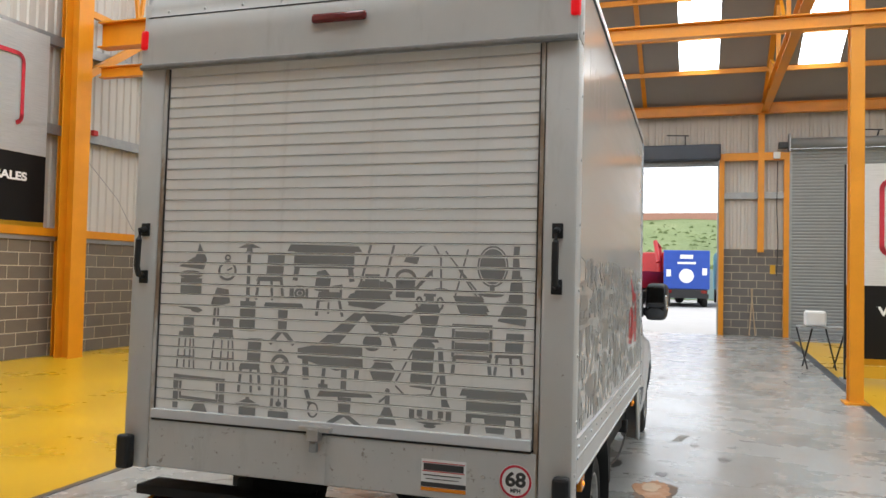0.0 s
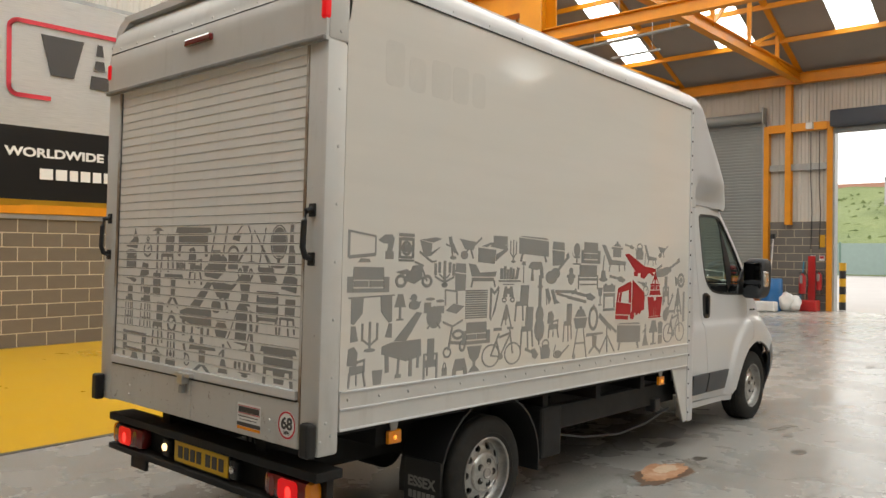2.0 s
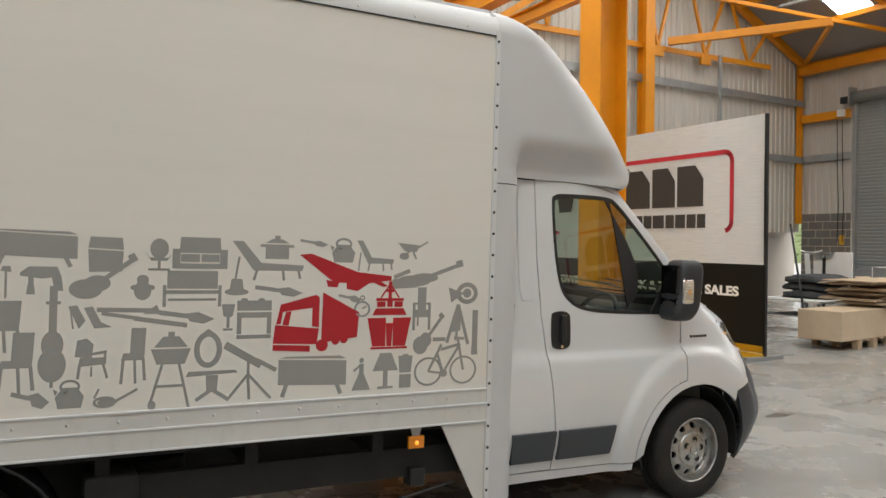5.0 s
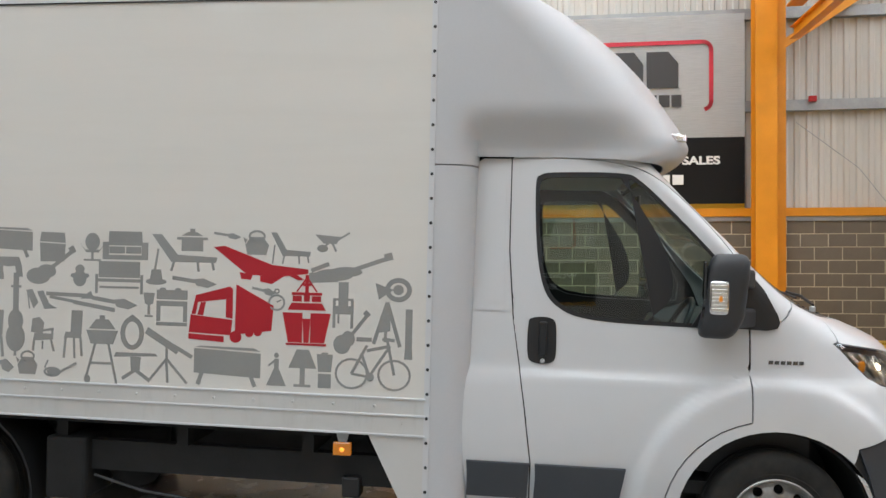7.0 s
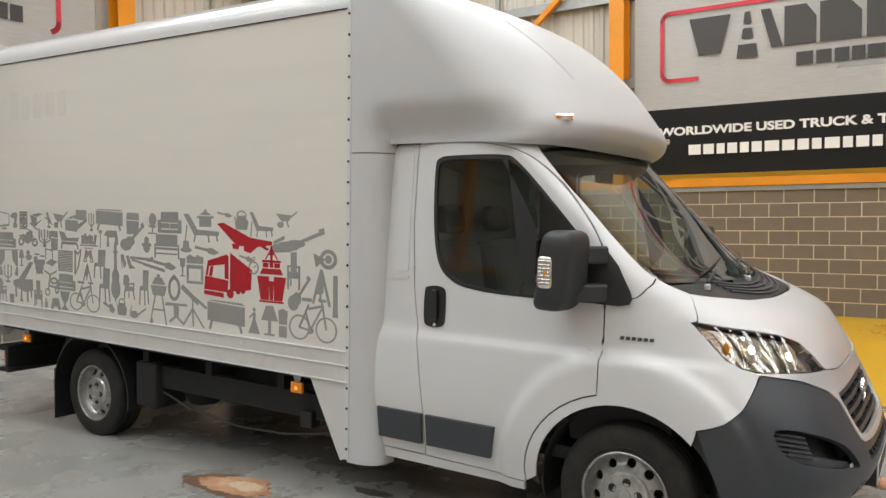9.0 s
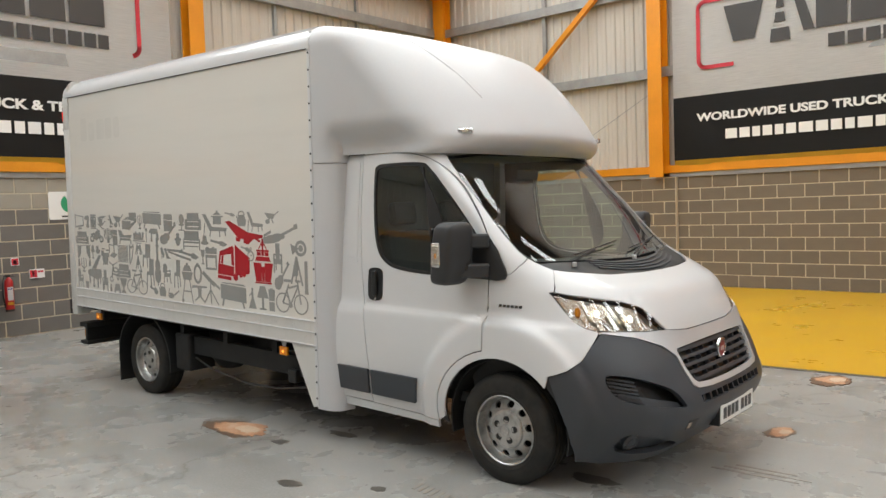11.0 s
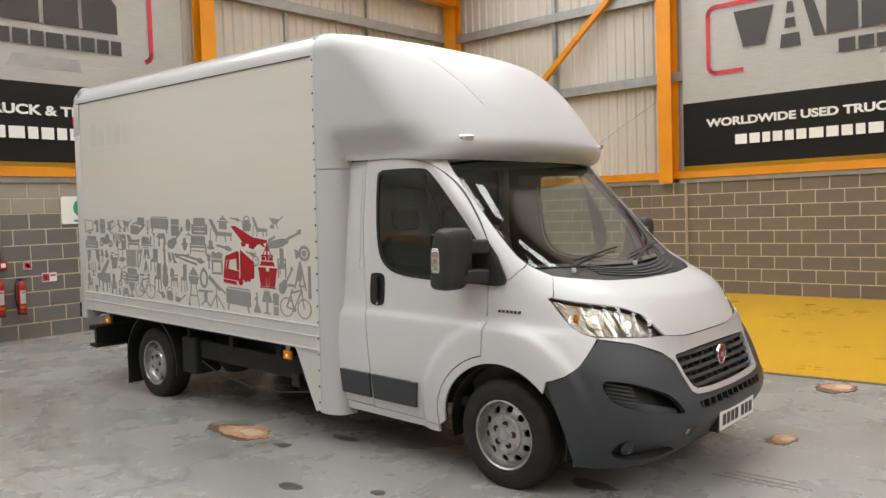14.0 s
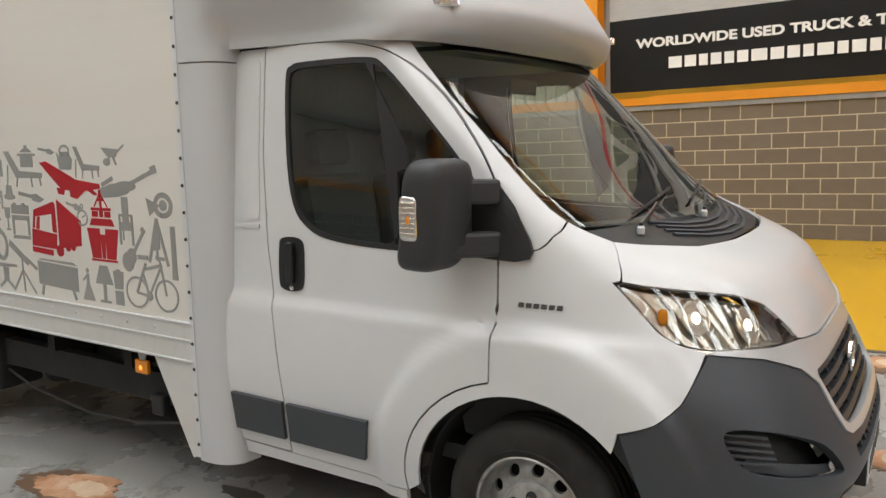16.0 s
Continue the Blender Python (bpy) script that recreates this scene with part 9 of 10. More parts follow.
# thin slack cable from the pod line to the wall
bm = bm_new()
add_tube(bm, [(WX + 0.12, 0.1, 3.6), (WX + 0.12, -1.1, 2.95), (WX + 0.12, -1.9, 2.4), (WX + 0.11, -2.4, 2.22)], 0.008, 5)
solid("wall_wire", bm, GALV, "thin wire stay across the wall cladding", "wire")
bm = bm_new()
add_tube(bm, [(WX - 0.01, 7.2, 3.7), (WX + 0.02, 8.2, 2.9), (WX + 0.05, 8.6, 2.35), (WX + 0.06, 8.9, 2.2)], 0.008, 5)
solid("wall_wire", bm, GALV, "thin wire stay across the wall cladding", "wire")
beacon = solid("alarm_beacon", box(WX + 0.05, WX + 0.13, 7.38, 7.50, 4.02, 4.12, 0.01), RED_PAINT, "small red alarm beacon on a wall girt", "beacon")

# floodlight box on the tie beam
fl = thing("floodlight", "grey floodlight and junction box on the crane beam", "floodlight")
part("junction_box", box(-5.35, -4.95, 6.70, 6.876, 5.50, 5.80, 0.01), GALV, fl)
bm = bm_new()
add_box(bm, -5.1, -5.04, 6.55, 6.72, 5.2, 5.9)
part("mount_channel", bm, GALV, fl)
bm = bm_new()
add_lathe(bm, [(0.11, 0), (0.11, 0.1), (0.06, 0.16)], Matrix.Translation((-5.2, 6.62, 5.55)) @ Matrix.Rotation(radians(90), 4, "X"), 14)
part("lamp_head", bm, BLACK, fl)
# unlit ceiling tube on its rail
for pts, nm in ((((-6.13, 12.48, 6.38), (-3.14, 11.8, 6.25)), "long grey batten light hung under the roof trusses"), (((-5.54, 12.9, 6.14), (-4.96, 14.2, 6.52)), "short grey batten light hung at a slant under the trusses")):
    tube = thing("tube_light", nm, "light", "batten lights")
    bm = bm_new()
    add_beam(bm, pts[0], pts[1], 0.10, 0.05, 0.01)
    part("batten_body", bm, GALV, tube)
    for t in (0.15, 0.85):
        p = Vector(pts[0]).lerp(Vector(pts[1]), t)
        bm = bm_new()
        add_tube(bm, [p, (p.x, p.y, roof_z(p.y) - 0.05)], 0.008, 5)
        part("hanger_rod", bm, GALV, tube)


# pallet with goods
def pallet(x0, y0, nx, ny, label, mat=WOOD):
    ob = thing("pallet", label, "pallet", "pallets", "", (x0, y0, 0))
    for k in range(5):
        y = ny * (k + 0.5) / 5
        bm = bm_new()
        add_box(bm, 0, nx, y - 0.06, y + 0.06, 0.12, 0.142, 0.003)
        part("deck_board", bm, mat, ob)
    for x in (0.05, nx / 2, nx - 0.05):
        for y in (0.07, ny / 2, ny - 0.07):
            part("pallet_block", box(x - 0.05, x + 0.05, y - 0.06, y + 0.06, 0.0, 0.12), mat, ob)
    return ob


def carton(name, x0, x1, y0, y1, z0, z1, label, mat=CARDBOARD, turn=0.0, group="cartons"):
    ob = thing(name, label, "box", group, "", ((x0 + x1) / 2, (y0 + y1) / 2, z0))
    ob.rotation_euler[2] = turn
    w, d, h = (x1 - x0) / 2, (y1 - y0) / 2, z1 - z0
    part("carton_body", box(-w, w, -d, d, 0, h, 0.004), mat, ob)
    part("top_flap", box(-w * 0.99, w * 0.99, -d * 0.98, -0.004, h, h + 0.004), mat, ob)
    part("top_flap", box(-w * 0.99, w * 0.99, 0.004, d * 0.98, h, h + 0.004), mat, ob)
    return ob


GOODS = Matrix.Translation((-2.98, 11.23, 0)) @ Matrix.Rotation(radians(8.5), 4, "Z")


def turned(ob, m=GOODS):
    """Carries a thing built square to the hall over to the slanted row of pallets."""
    ob.matrix_basis = m @ ob.matrix_basis
    return ob


turned(pallet(-0.72, 0.45, 0.75, 1.15, "weathered wooden pallet under cardboard boxes"))
turned(pallet(-0.72, 1.75, 0.75, 1.15, "weathered wooden pallet under cardboard boxes"))
turned(pallet(-0.80, 3.22, 0.85, 1.28, "pale wooden pallet with white cartons", WHITE_STUFF))
turned(carton("long_carton", -0.70, 0.0, 0.0, 1.74, 0.145, 0.60, "plain brown cardboard carton on a wooden pallet"))
turned(carton("long_carton", -0.70, -0.01, 1.75, 2.97, 0.145, 0.60, "plain brown cardboard carton on a wooden pallet"))
rnd = random.Random(5)
z = 0.612
for k in range(13):
    h = rnd.uniform(0.018, 0.042)
    ob = thing("flat_carton", "flattened brown cardboard carton in a loose stack", "box", "flat cartons", "", (-0.40 + rnd.uniform(-0.12, 0.10), 2.05 + rnd.uniform(-0.20, 0.22), z))
    ob.rotation_euler = (rnd.uniform(-0.012, 0.012), rnd.uniform(-0.012, 0.012), rnd.uniform(-0.16, 0.16))
    w, d = rnd.uniform(0.38, 0.50), rnd.uniform(0.66, 0.86)
    part("carton_sheet", box(-w, w, -d, d, 0, h * 0.42), CARDBOARD, ob)
    part("carton_sheet", box(-w * 0.97, w * 0.98, -d * 0.96, d * 0.98, h * 0.5, h * 0.92), CARDBOARD, ob)
    bm = bm_new()
    add_beam(bm, (-w, d * 0.4, h * 0.6), (-w - 0.05, d * 0.42, h * 0.6 + rnd.uniform(-0.02, 0.05)), 0.30, 0.006)
    part("loose_flap", bm, CARDBOARD, ob)
    turned(ob)
    z += h + 0.004
for x0, x1, y0, y1, z0, z1 in ((-0.62, -0.03, 3.30, 3.78, 0.145, 0.56), (-0.62, -0.06, 3.30, 4.12, 0.565, 0.93), (-0.60, -0.10, 3.84, 4.40, 0.145, 0.52), (-0.55, -0.08, 4.13, 4.42, 0.525, 0.80)):
    turned(carton("white_carton", x0, x1, y0, y1, z0, z1, "white cardboard carton stacked on a pale pallet", WHITE_STUFF, 0.0, "white cartons"))
for k, (x, y, z) in enumerate(((-5.10, 13.45, 0.655), (-5.13, 13.5, 0.80), (-5.05, 13.45, 0.945))):
    bm = bm_new()
    bmesh.ops.create_uvsphere(bm, u_segments=28, v_segments=16, radius=1)
    for v in bm.verts:
        n_ = noise.noise(v.co * 2.3 + Vector((k * 3.1, 0, 0)))
        m_ = noise.noise(v.co * 6.0 + Vector((0, k * 2.3, 0)))
        cx, cy, cz = (math.copysign(abs(c) ** 0.6, c) for c in v.co)
        v.co = Vector((cx * 0.50 * (1 + 0.10 * n_), cy * 0.48 * (1 + 0.10 * n_), cz * 0.078 * (1 + 0.25 * n_ + 0.12 * m_) - 0.05 * cx * cx + 0.045))
    bm.transform(Matrix.Translation((x, y, z)))
    solid("black_bag", bm, FABRIC_GREY, "sagging dark grey fabric bag in a pile", "bag", "bags", smooth=True)
tb = thing("trestle_table", "white folding table behind the pallets", "table", "", "", (-5.08, 13.35, 0))
part("table_top", box(-0.70, 0.70, -0.72, 0.75, 0.58, 0.62, 0.005), WHITE_STUFF, tb)
part("table_shelf", box(-0.55, 0.62, -0.60, 0.65, 0.30, 0.32), SCREEN_GREY, tb)
for x in (-0.6, 0.6):
    for y in (-0.62, 0.65):
        part("table_leg", box(x - 0.02, x + 0.02, y - 0.02, y + 0.02, 0, 0.58), GALV, tb)
ds = thing("white_desk_frame", "white desk panels stood on end by the wall", "desk", "", "", (-6.14, 14.5, 0))
bm = bm_new()
add_beam(bm, (0.20, 0, 0), (0.07, 0, 1.44), 0.13, 0.03, 0.004)
part("desk_leg", bm, WHITE_STUFF, ds)
part("desk_panel", box(0.24, 0.44, -0.02, 0.02, 0, 1.44, 0.004), WHITE_STUFF, ds)
part("desk_panel", box(0.52, 0.74, -0.02, 0.02, 0, 1.44, 0.004), WHITE_STUFF, ds)
part("desk_panel", box(0.74, 1.12, -0.07, -0.03, 0, 1.475, 0.004), WHITE_STUFF, ds)
part("desk_brace", box(0.44, 0.52, -0.012, 0.012, 0.2, 1.36), BLACK, ds)
bm = bm_new()
add_tube(bm, [(-0.06, -0.02, 1.50), (0.05, -0.02, 1.470), (0.18, -0.02, 1.462), (0.32, -0.02, 1.475), (0.44, -0.02, 1.51)], 0.012, 6)
part("desk_edge", bm, WHITE_STUFF, ds)
part("desk_edge", box(0.16, 0.72, -0.20, 0.02, 1.442, 1.462), SCREEN_GREY, ds)
sc = thing("office_screen", "grey fabric office screen with a pale curved frame", "screen", "", "", (-4.83, 16.0, 0))
arc = [(-0.79 + 1.58 * k / 10, 1.155 + 0.02 * math.sin(k / 10 * math.pi) - 0.06 * k / 10) for k in range(11)]
bm = bm_new()
add_prism(bm, [(-0.79, 0.05), (0.79, 0.05)] + arc[::-1], Matrix(((1, 0, 0, 0), (0, 0, -1, 0.012), (0, 1, 0, 0), (0, 0, 0, 1))), 0.024)
part("screen_panel", bm, SCREEN_GREY, sc)
bm = bm_new()
add_tube(bm, [(-0.79, 0, 0.05)] + [(x, 0, z) for x, z in arc] + [(0.79, 0, 0.05)], 0.018, 6)
part("screen_frame", bm, WHITE_STUFF, sc)
for x in (-0.6, 0.6):
    part("screen_foot", box(x - 0.02, x + 0.02, -0.2, 0.2, 0.0, 0.05), WHITE_STUFF, sc)
sc = thing("office_screen", "grey fabric office screen leaning on the wall", "screen", "", "", (-6.0, 16.35, 0))
part("screen_panel", box(-0.5, 0.5, -0.015, 0.015, 0.0, 1.10, 0.01), SCREEN_GREY, sc)
bm = bm_new()
add_tube(bm, [(-4.52, 12.42, 0.015), (-4.72, 12.60, 0.62), (-5.14, 12.80, 2.0)], 0.02, 8)
solid("leaning_pole", bm, BLACK, "thin black pole leaning on the white table", "pole")

# orange skip and clutter by the dock door
sk = thing("tipping_skip", "orange steel tipping skip with clutter on top", "skip", "", "", (-4.68, 18.93, 0))
bm = bm_new()
prof = [(-0.60, 0.91), (0.58, 0.91), (0.48, 0.42), (0.1, 0.40), (-0.60, 0.70)]
ring = [[bm.verts.new((x, y, z)) for x, z in prof] for y in (-0.55, 0.55)]
for k in range(5):
    if k:
        bm.faces.new((ring[0][k], ring[0][(k + 1) % 5], ring[1][(k + 1) % 5], ring[1][k]))
bm.faces.new(ring[0])
bm.faces.new(ring[1][::-1])
bmesh.ops.recalc_face_normals(bm, faces=bm.faces[:])
ORANGE_SKIP = painted("orange_skip_paint", (0.72, 0.16, 0.012), 0.5, 0.2, 4)
part("skip_body", bm, ORANGE_SKIP, sk)
part("rim", box(-0.63, 0.61, -0.56, 0.56, 0.885, 0.925), BANNER_YELLOW, sk)
for x in (-0.5, 0.38):
    part("skip_leg", box(x - 0.04, x + 0.04, -0.5, 0.5, 0.0, 0.6), ORANGE_SKIP, sk)
for y in (-0.5, 0.5):
    part("skid_rail", box(-0.55, 0.5, y - 0.04, y + 0.04, 0.1, 0.18), ORANGE_SKIP, sk)
tc = thing("tool_case", "black power tool case with red trim on the skip", "tool case", "", "", (-4.83, 18.62, 0.925))
part("case_body", box(-0.17, 0.17, -0.12, 0.12, 0.0, 0.17, 0.02), BLACK, tc)
part("case_trim", box(-0.172, 0.172, -0.125, -0.119, 0.07, 0.10), RED_PAINT, tc)
for x in (-0.14, 0.14):
    part("carry_post", box(x - 0.015, x + 0.015, -0.02, 0.02, 0.165, 0.36, 0.004), BLACK, tc)
part("carry_bar", box(-0.155, 0.155, -0.02, 0.02, 0.34, 0.375, 0.008), BLACK, tc)
part("motor", (lambda b: (add_tube(b, [(-0.10, 0, 0.23), (0.10, 0, 0.23)], 0.06, 14), b)[1])(bm_new()), RED_PAINT, tc)
for x0, x1, h, mt, nm, lb in ((-4.62, -4.47, 0.27, CYAN_PLASTIC, "plastic_can", "teal plastic can on the skip"), (-4.20, -4.10, 0.30, WHITE_STUFF, "plastic_tub", "white plastic tub on the skip")):
    bm = bm_new()
    xm, r = (x0 + x1) / 2, (x1 - x0) / 2
    add_lathe(bm, [(r * 0.92, 0.0), (r, 0.02), (r, h * 0.72), (r * 0.55, h * 0.86), (r * 0.4, h * 0.88), (r * 0.4, h), (0.0, h)], Matrix.Translation((xm, 18.6, 0.925)), 18)
    solid(nm, bm, mt, lb, "container", smooth=True)
bm = bm_new()
for k in range(6):
    a = [(-4.34 + 0.10 * math.cos(t * 0.7 + k), 18.62 + 0.10 * math.sin(t * 0.7 + k), 0.945 + 0.022 * k + 0.01 * math.sin(t)) for t in range(10)]
    add_tube(bm, a, 0.016, 6)
solid("cable_bundle", bm, BLACK, "coiled dark cable on the skip", "cable", smooth=True)


def drum(x, y, r, h, mat, label, name="drum", z0=0.0):
    bm = bm_new()
    add_lathe(bm, [(r * 0.94, z0), (r, z0 + 0.03), (r, z0 + h * 0.3), (r * 1.03, z0 + h * 0.33), (r, z0 + h * 0.36), (r, z0 + h * 0.66), (r * 1.03, z0 + h * 0.69), (r, z0 + h * 0.72), (r, z0 + h - 0.03), (r * 0.92, z0 + h)], Matrix.Translation((x, y, 0)), 24)
    return solid(name, bm, mat, label, "drum", smooth=True)


bm = bm_new()
add_box(bm, -4.58, -4.24, 18.08, 18.32, 0.0, 0.44, 0.06)
add_box(bm, -4.50, -4.32, 18.13, 18.27, 0.43, 0.49, 0.02)
solid("jerry_can", bm, CYAN_PLASTIC, "cyan plastic jerry can on the floor", "can")
drum(-3.74, 18.6, 0.29, 0.88, BLUE_PLASTIC, "blue plastic drum beside the dock door")
bm = bm_new()
add_box(bm, -4.08, -3.45, 18.0, 18.3, 0.0, 0.27, 0.04)
solid("white_crate", bm, WHITE_STUFF, "white plastic crate on the floor", "crate")
for k, (x, y, r) in enumerate(((-3.34, 18.6, 0.2), (-3.16, 18.7, 0.17), (-4.83, 18.12, 0.15), (-5.12, 18.2, 0.2))):
    bm = bm_new()
    bmesh.ops.create_icosphere(bm, subdivisions=3, radius=1)
    for v in bm.verts:
        n_ = noise.noise(v.co * 2.0 + Vector((k * 5.7, 1, 0)))
        v.co = Vector((x + v.co.x * r * (1 + 0.3 * n_), y + v.co.y * r * (1 + 0.3 * n_), max(0.005, r * 1.25 + v.co.z * r * 1.3 * (1 + 0.25 * n_))))
    solid("rubbish_bag", bm, FABRIC_GREY if k == 3 else WHITE_STUFF, "crumpled black plastic rubbish bag" if k == 3 else "crumpled pale plastic rubbish bag", "bag", "rubbish bags", smooth=True)
br = thing("broom", "broom with a white handle leaning on the blockwork", "broom", "brooms")
bm = bm_new()
add_tube(bm, [(-3.95, 18.95, 0.01), (-3.93, 19.3, 2.0)], 0.018, 8)
part("broom_handle", bm, WHITE_STUFF, br)
part("broom_head", box(-4.0, -3.88, 19.22, 19.34, 1.98, 2.12, 0.01), BLACK, br)
for x, lean, mt in ((-3.18, 0.02, CYAN_PLASTIC), (-3.05, -0.03, WOOD), (2.92, 0.1, WOOD), (3.08, -0.1, WOOD)):
    bm = bm_new()
    add_tube(bm, [(x, 19.2, 0.03), (x + lean, 19.48, 1.35)], 0.017, 6)
    solid("broom", bm, mt, "plain broom stick leaning on the blockwork", "broom", "brooms")
stand = thing("extinguisher_stand", "red extinguisher stand by the dock door", "stand", "", "", (-2.9, 19.15, 0))
bm = bm_new()
add_box(bm, -0.22, 0.22, -0.2, 0.2, 0.0, 0.30, 0.03)
part("stand_base", bm, RED_PAINT, stand)
part("stand_post", box(-0.08, 0.1, 0.1, 0.16, 0.3, 1.5), RED_PAINT, stand)
extinguisher(-3.05, 19.0, 0.45, 0.62, 0.09, "red fire extinguisher on a floor stand")
extinguisher(-2.72, 19.35, 0.55, 0.55, 0.07, "red fire extinguisher hung beside the door")
FD = FACE_D @ Matrix.Translation((0, 0, 0.01))
sign("fire_sign", FD, -2.95, 1.45, 0.14, 0.14, PRINT_WHITE, "small red and white fire sign", [(-0.4, 0.4, -0.4, 0.4, PRINT_RED)])
sign("fire_sign", FD, -2.72, 1.45, 0.14, 0.14, PRINT_WHITE, "small red and white fire sign", [(-0.4, 0.4, -0.1, 0.4, PRINT_RED)])
sign("safety_notice", FD, -2.72, 1.92, 0.16, 0.34, BANNER_YELLOW, "small yellow safety notice on the blockwork")
sign("safety_notice", FD, 3.55, 1.9, 0.14, 0.26, BANNER_YELLOW, "small yellow safety notice on the blockwork")
sign("safety_notice", FD, -8.85, 1.75, 0.14, 0.26, BANNER_YELLOW, "small yellow safety notice on the blockwork")
for x in (-3.0, -2.78, -8.95, -8.8, 3.65):
    bm = bm_new()
    add_tube(bm, [(x, DY - 0.06, 1.7), (x + 0.03, DY - 0.07, 2.7), (x - 0.01, DY - 0.07, 3.6), (x, DY - 0.12, 4.95)], 0.012, 6)
    solid("hanging_cable", bm, BLACK, "dark cable hanging down the door wall", "cable", "cables")
for x in (-3.0, 3.62, -8.75):
    solid("switch_box", box(x - 0.09, x + 0.09, DY - 0.3, DY - 0.18, 5.02, 5.2, 0.01), WHITE_STUFF, "small white switch box on the door rail", "switch box", "switch boxes")
# small stand with things by the far banner
st = thing("folding_stand", "folding steel stand with white parcels beside a banner", "stand", "", "", (3.65, 11.4, 0))
for x, lean in ((-0.25, 0.14), (0.25, -0.14), (-0.22, -0.16), (0.28, 0.16)):
    bm = bm_new()
    add_tube(bm, [(x, -0.25 + 0.5 * (lean > 0), 0.0), (x + lean, 0.0, 0.74)], 0.016, 6)
    part("stand_leg", bm, BLACK, st)
part("stand_top", box(-0.35, 0.4, -0.3, 0.3, 0.74, 0.77), GALV, st)
bm = bm_new()
add_box(bm, 3.4, 3.75, 11.2, 11.5, 0.775, 1.05, 0.04)
solid("white_parcel", bm, WHITE_STUFF, "white parcel on the folding stand", "parcel")

# ---- the yard ----
bank = bm_new()
nx, ny = 60, 14
grid = [[bank.verts.new((-90 + 180 * i / nx, 58 + 26 * j / ny, max(0, 7.2 * (j / ny) ** 0.8) + 0.7 * noise.noise((i * 0.35, j * 0.5, 0)) * min(1, j / 2) + 1.3 * (1 - i / nx) * (j / ny))) for i in range(nx + 1)] for j in range(ny + 1)]
for j in range(ny):
    for i in range(nx):
        bank.faces.new((grid[j][i], grid[j][i + 1], grid[j + 1][i + 1], grid[j + 1][i]))
solid("grass_bank", bank, GRASS, "green overgrown grass bank behind the yard", "bank", kind="stuff", smooth=True)
tufts = bm_new()
rg = random.Random(11)
for k in range(2600):
    i, j = rg.uniform(0, nx - 1.01), rg.uniform(0.3, ny - 1.01)
    a = grid_p = Vector((-90 + 180 * i / nx, 58 + 26 * j / ny, max(0, 7.2 * (j / ny) ** 0.8) + 1.3 * (1 - i / nx) * (j / ny)))
    h, w = rg.uniform(0.1, 0.3), rg.uniform(0.2, 0.5)
    t = rg.uniform(0, math.pi)
    d = Vector((math.cos(t) * w, math.sin(t) * w, 0))
    tufts.faces.new([tufts.verts.new(p) for p in (a - d, a + d, a + d * 0.3 + Vector((0, 0, h)))])
solid("scrub", tufts, GRASS, "tall weeds and scrub on the bank", "scrub", kind="stuff")
solid("boundary_wall", box(-90, 90, 84.0, 84.4, 6.5, 8.7), BRICK_RED, "distant red brick wall along the top of the bank", "wall", kind="structure")
fence = thing("yard_fence", "green mesh fence along the yard", "fence", "", "structure")
for k in range(19):
    x = -36 + 4 * k
    part("fence_post", box(x - 0.05, x + 0.05, 57.0, 57.1, 0, 2.4), painted("fence_green", (0.10, 0.19, 0.15), 0.6) if k == 0 else bpy.data.materials["fence_green"], fence)
    part("fence_panel", box(x + 0.06, x + 3.94, 57.03, 57.06, 0.1, 2.3), painted("fence_sheet", (0.22, 0.30, 0.27), 0.7) if k == 0 else bpy.data.materials["fence_sheet"], fence)


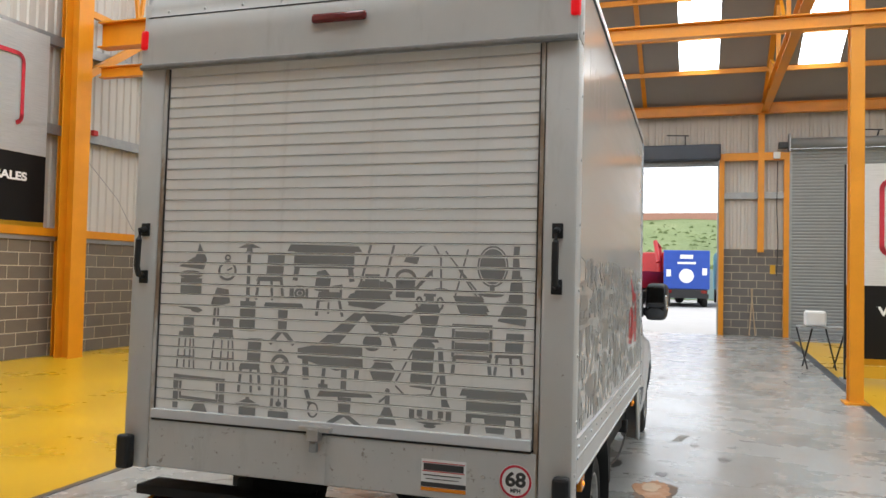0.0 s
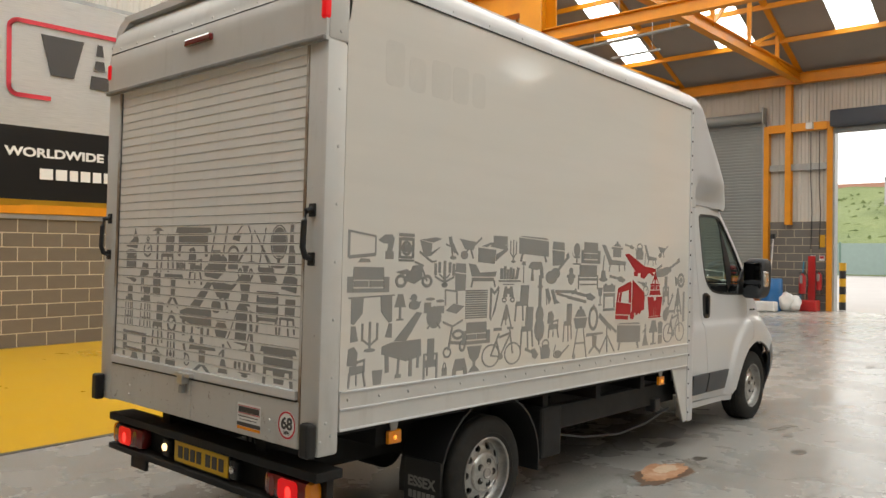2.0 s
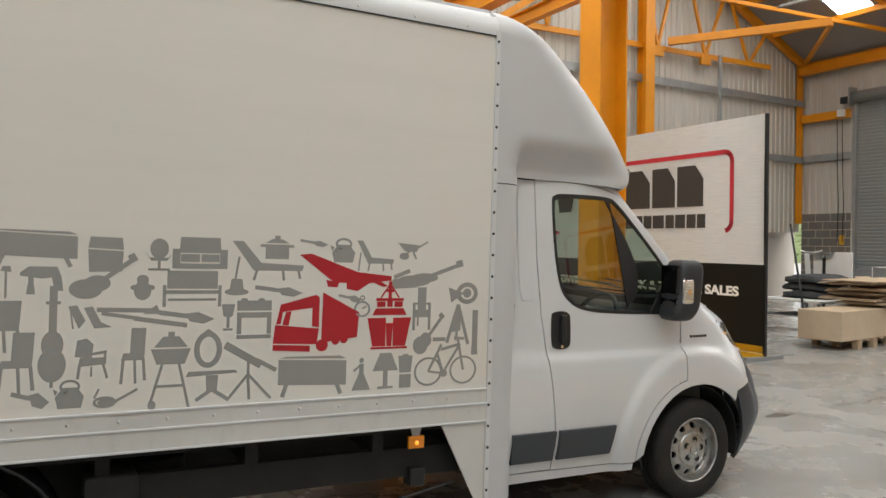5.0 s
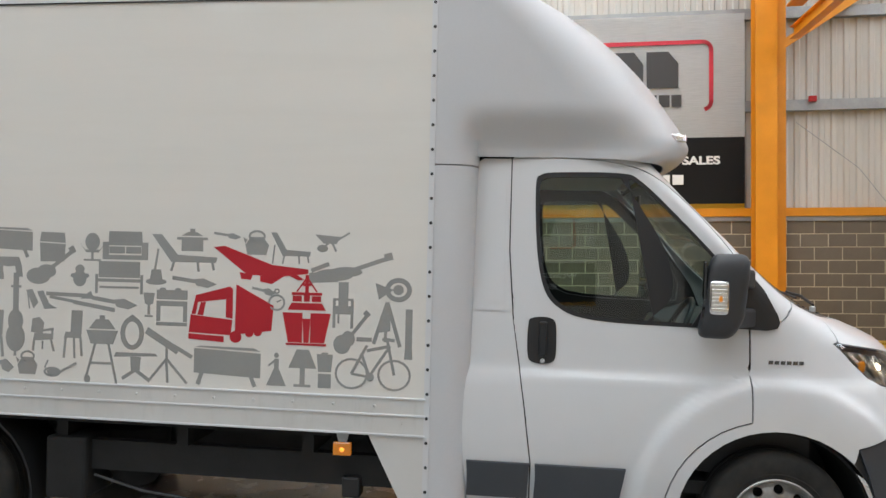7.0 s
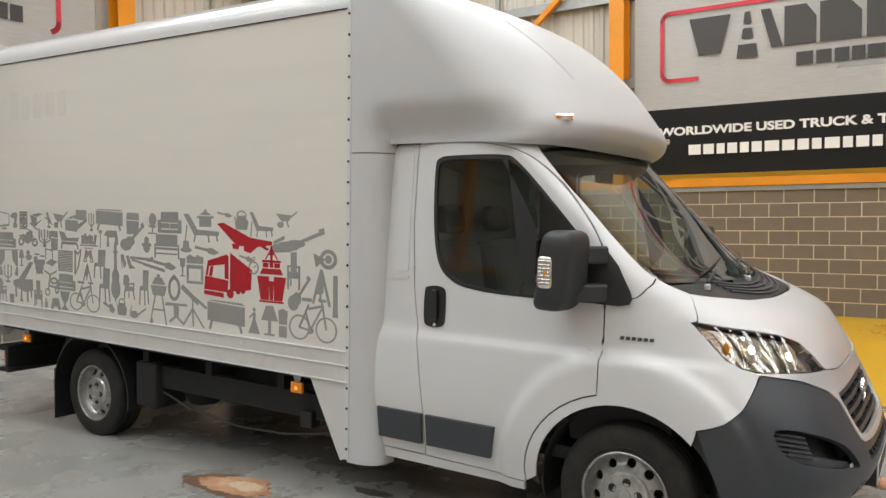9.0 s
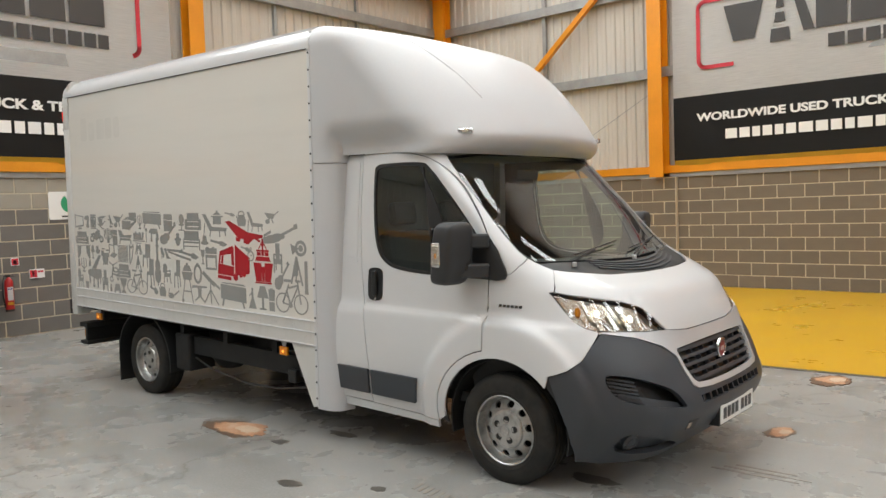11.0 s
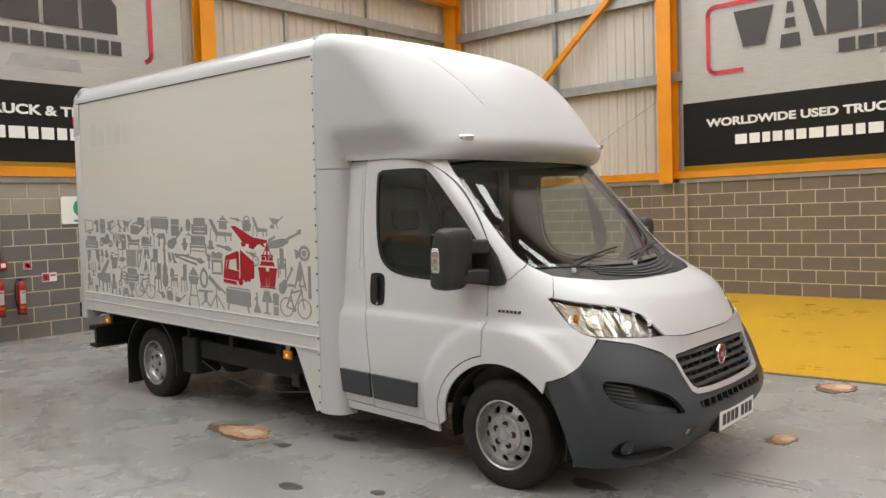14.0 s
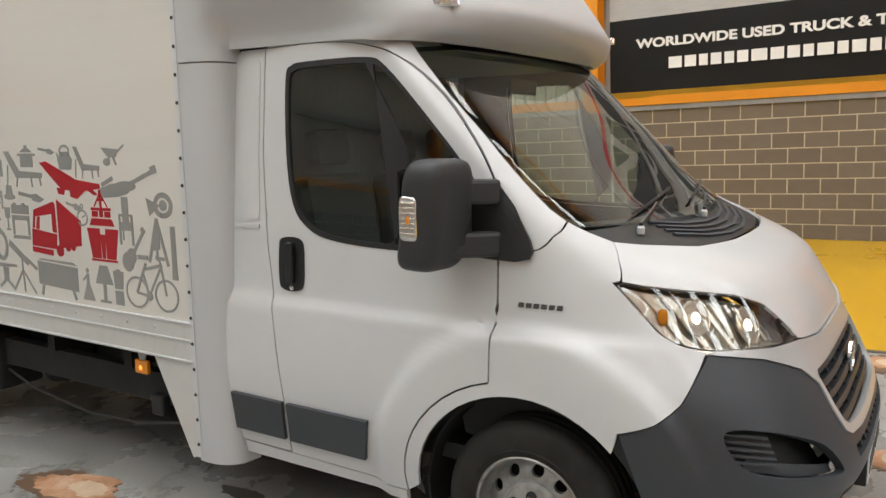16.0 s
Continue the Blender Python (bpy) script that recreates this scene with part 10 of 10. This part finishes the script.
def lorry(x, y, turn, body, label, box_h, flat):
    ob = thing("lorry", label, "lorry", "parked lorries", "", (x, y, 0))
    ob.rotation_euler[2] = turn
    part("chassis", box(-1.1, 1.1, 0.0, 7.5, 0.75, 1.0), BLACK, ob)
    if flat:
        part("bed", box(-1.24, 1.24, 0.2, 6.8, 1.0, 1.2), body, ob)
        for s in (-1.24, 1.18):
            part("side_board", box(s, s + 0.06, 0.2, 6.8, 1.2, 2.0), body, ob)
        tailb = part("tailboard", box(-1.24, 1.24, 0.12, 0.2, 1.0, 2.6), body, ob)
        for a, b, c, d in ((-0.9, 0.8, 2.1, 2.35), (-0.7, 0.6, 1.85, 2.0), (-0.4, 0.3, 1.65, 1.75)):
            part("white_bar", box(a, b, 0.10, 0.118, c, d), PRINT_WHITE, tailb)
        bm = bm_new()
        add_tube(bm, [(0.2, 6.9, 1.2), (0.2, 6.9, 3.6), (0.5, 5.6, 3.9), (0.9, 5.2, 2.6)], 0.14, 8)
        part("crane_arm", bm, body, ob)
    else:
        bodyp = part("box_body", box(-1.25, 1.25, 0.1, 7.0, 1.0, box_h, 0.03), body, ob)
        for a, b, c, d in ((-0.35, 0.35, 2.72, 2.95), (-0.5, 0.5, 2.42, 2.54), (-1.1, -0.85, 1.7, 2.1), (0.85, 1.1, 1.8, 2.2)):
            part("white_bar", box(a, b, 0.075, 0.098, c, d), PRINT_WHITE, bodyp)
        bm = bm_new()
        add_prism(bm, disc_pts(0, 1.75, 0.40, 0.40), Matrix(((1, 0, 0, 0), (0, 0, -1, 0.098), (0, 1, 0, 0), (0, 0, 0, 1))), 0.02)
        part("white_disc", bm, PRINT_WHITE, bodyp)
    part("cab", box(-1.2, 1.2, 7.2, 9.2, 0.9, 3.3, 0.1), body, ob)
    part("rear_bar", box(-1.2, 1.2, 0.0, 0.12, 0.5, 0.75), BLACK, ob)
    for s in (-1, 1):
        part("rear_lamp", box(s * 0.95 - 0.15, s * 0.95 + 0.15, -0.03, 0.02, 0.78, 0.95), RED_LENS, ob)
        for yy in (1.2, 2.5, 3.8, 8.2):
            bm = bm_new()
            add_lathe(bm, [(0.3, -0.15), (0.5, -0.15), (0.52, 0.0), (0.5, 0.15), (0.3, 0.15)], Matrix.Translation((s * 1.02, yy, 0.52)) @ Matrix.Rotation(radians(90), 4, "Y"), 20)
            part("lorry_wheel", bm, TYRE, ob, "", True)
    return ob


lorry(-3.6, 42.5, radians(-22), RED_PAINT, "red flatbed lorry with a loading crane in the yard", 2.6, True)
lorry(0.95, 42.0, radians(2), BLUE_PAINT, "blue box lorry with white bars parked in the yard", 3.2, False)
lorry(4.1, 44.0, radians(2), CYAN_PLASTIC, "pale blue box lorry parked in the yard", 3.3, False)
gan = thing("road_sign", "white overhead road sign beyond the bank", "sign", "", "", (-10.5, 76.0, 0))
part("sign_post", box(-2.75, -2.5, 0, 0.3, 4.0, 8.6), GALV, gan)
part("sign_beam", box(-2.75, 2.6, 0, 0.2, 8.25, 8.4), GALV, gan)
part("sign_face", box(-2.6, 2.6, -0.1, 0.0, 8.4, 10.4), WHITE_STUFF, gan)
part("sign_patch", box(-0.4, 1.8, -0.12, -0.1, 8.5, 10.3), DARK_BLUE, gan)
bol = thing("bollard", "yellow and black striped bollard at the door", "bollard", "", "", (-2.37, 20.3, 0))
for k in range(6):
    bm = bm_new()
    add_lathe(bm, [(0.09, 0.22 * k), (0.09, 0.22 * k + 0.22)], None, 16)
    part("stripe_band", bm, BANNER_YELLOW if k % 2 else BLACK, bol)


# ---- blockwork, last ----
blockwork("wall_west", FACE_W, BY, 9.0, 9, "brown-grey concrete blockwork wall with pale mortar joints", lambda u: -1.5 < u < 7.5)
blockwork("wall_south", FACE_B, -EX, -WX, 10, "brown-grey concrete blockwork wall with pale mortar joints", lambda u: -2.2 < u < 3.0, 0.0, lambda c: BLOCK_DARK if c < 8 else BLOCK_PALE)
blockwork("wall_pier", FACE_W, -0.13, 0.545, 9, "concrete block pier under a steel column", lambda u: True, 0.10)
for k, (a, b) in enumerate(((-10.1, -8.6), (-4.13, -2.57), (2.24, 3.82), (8.4, EX))):
    blockwork("wall_north_%d" % (k + 1), FACE_D, a, b, 11, "grey concrete blockwork beside the dock door", lambda u: False, 0.0, lambda c: BLOCK_DARK)
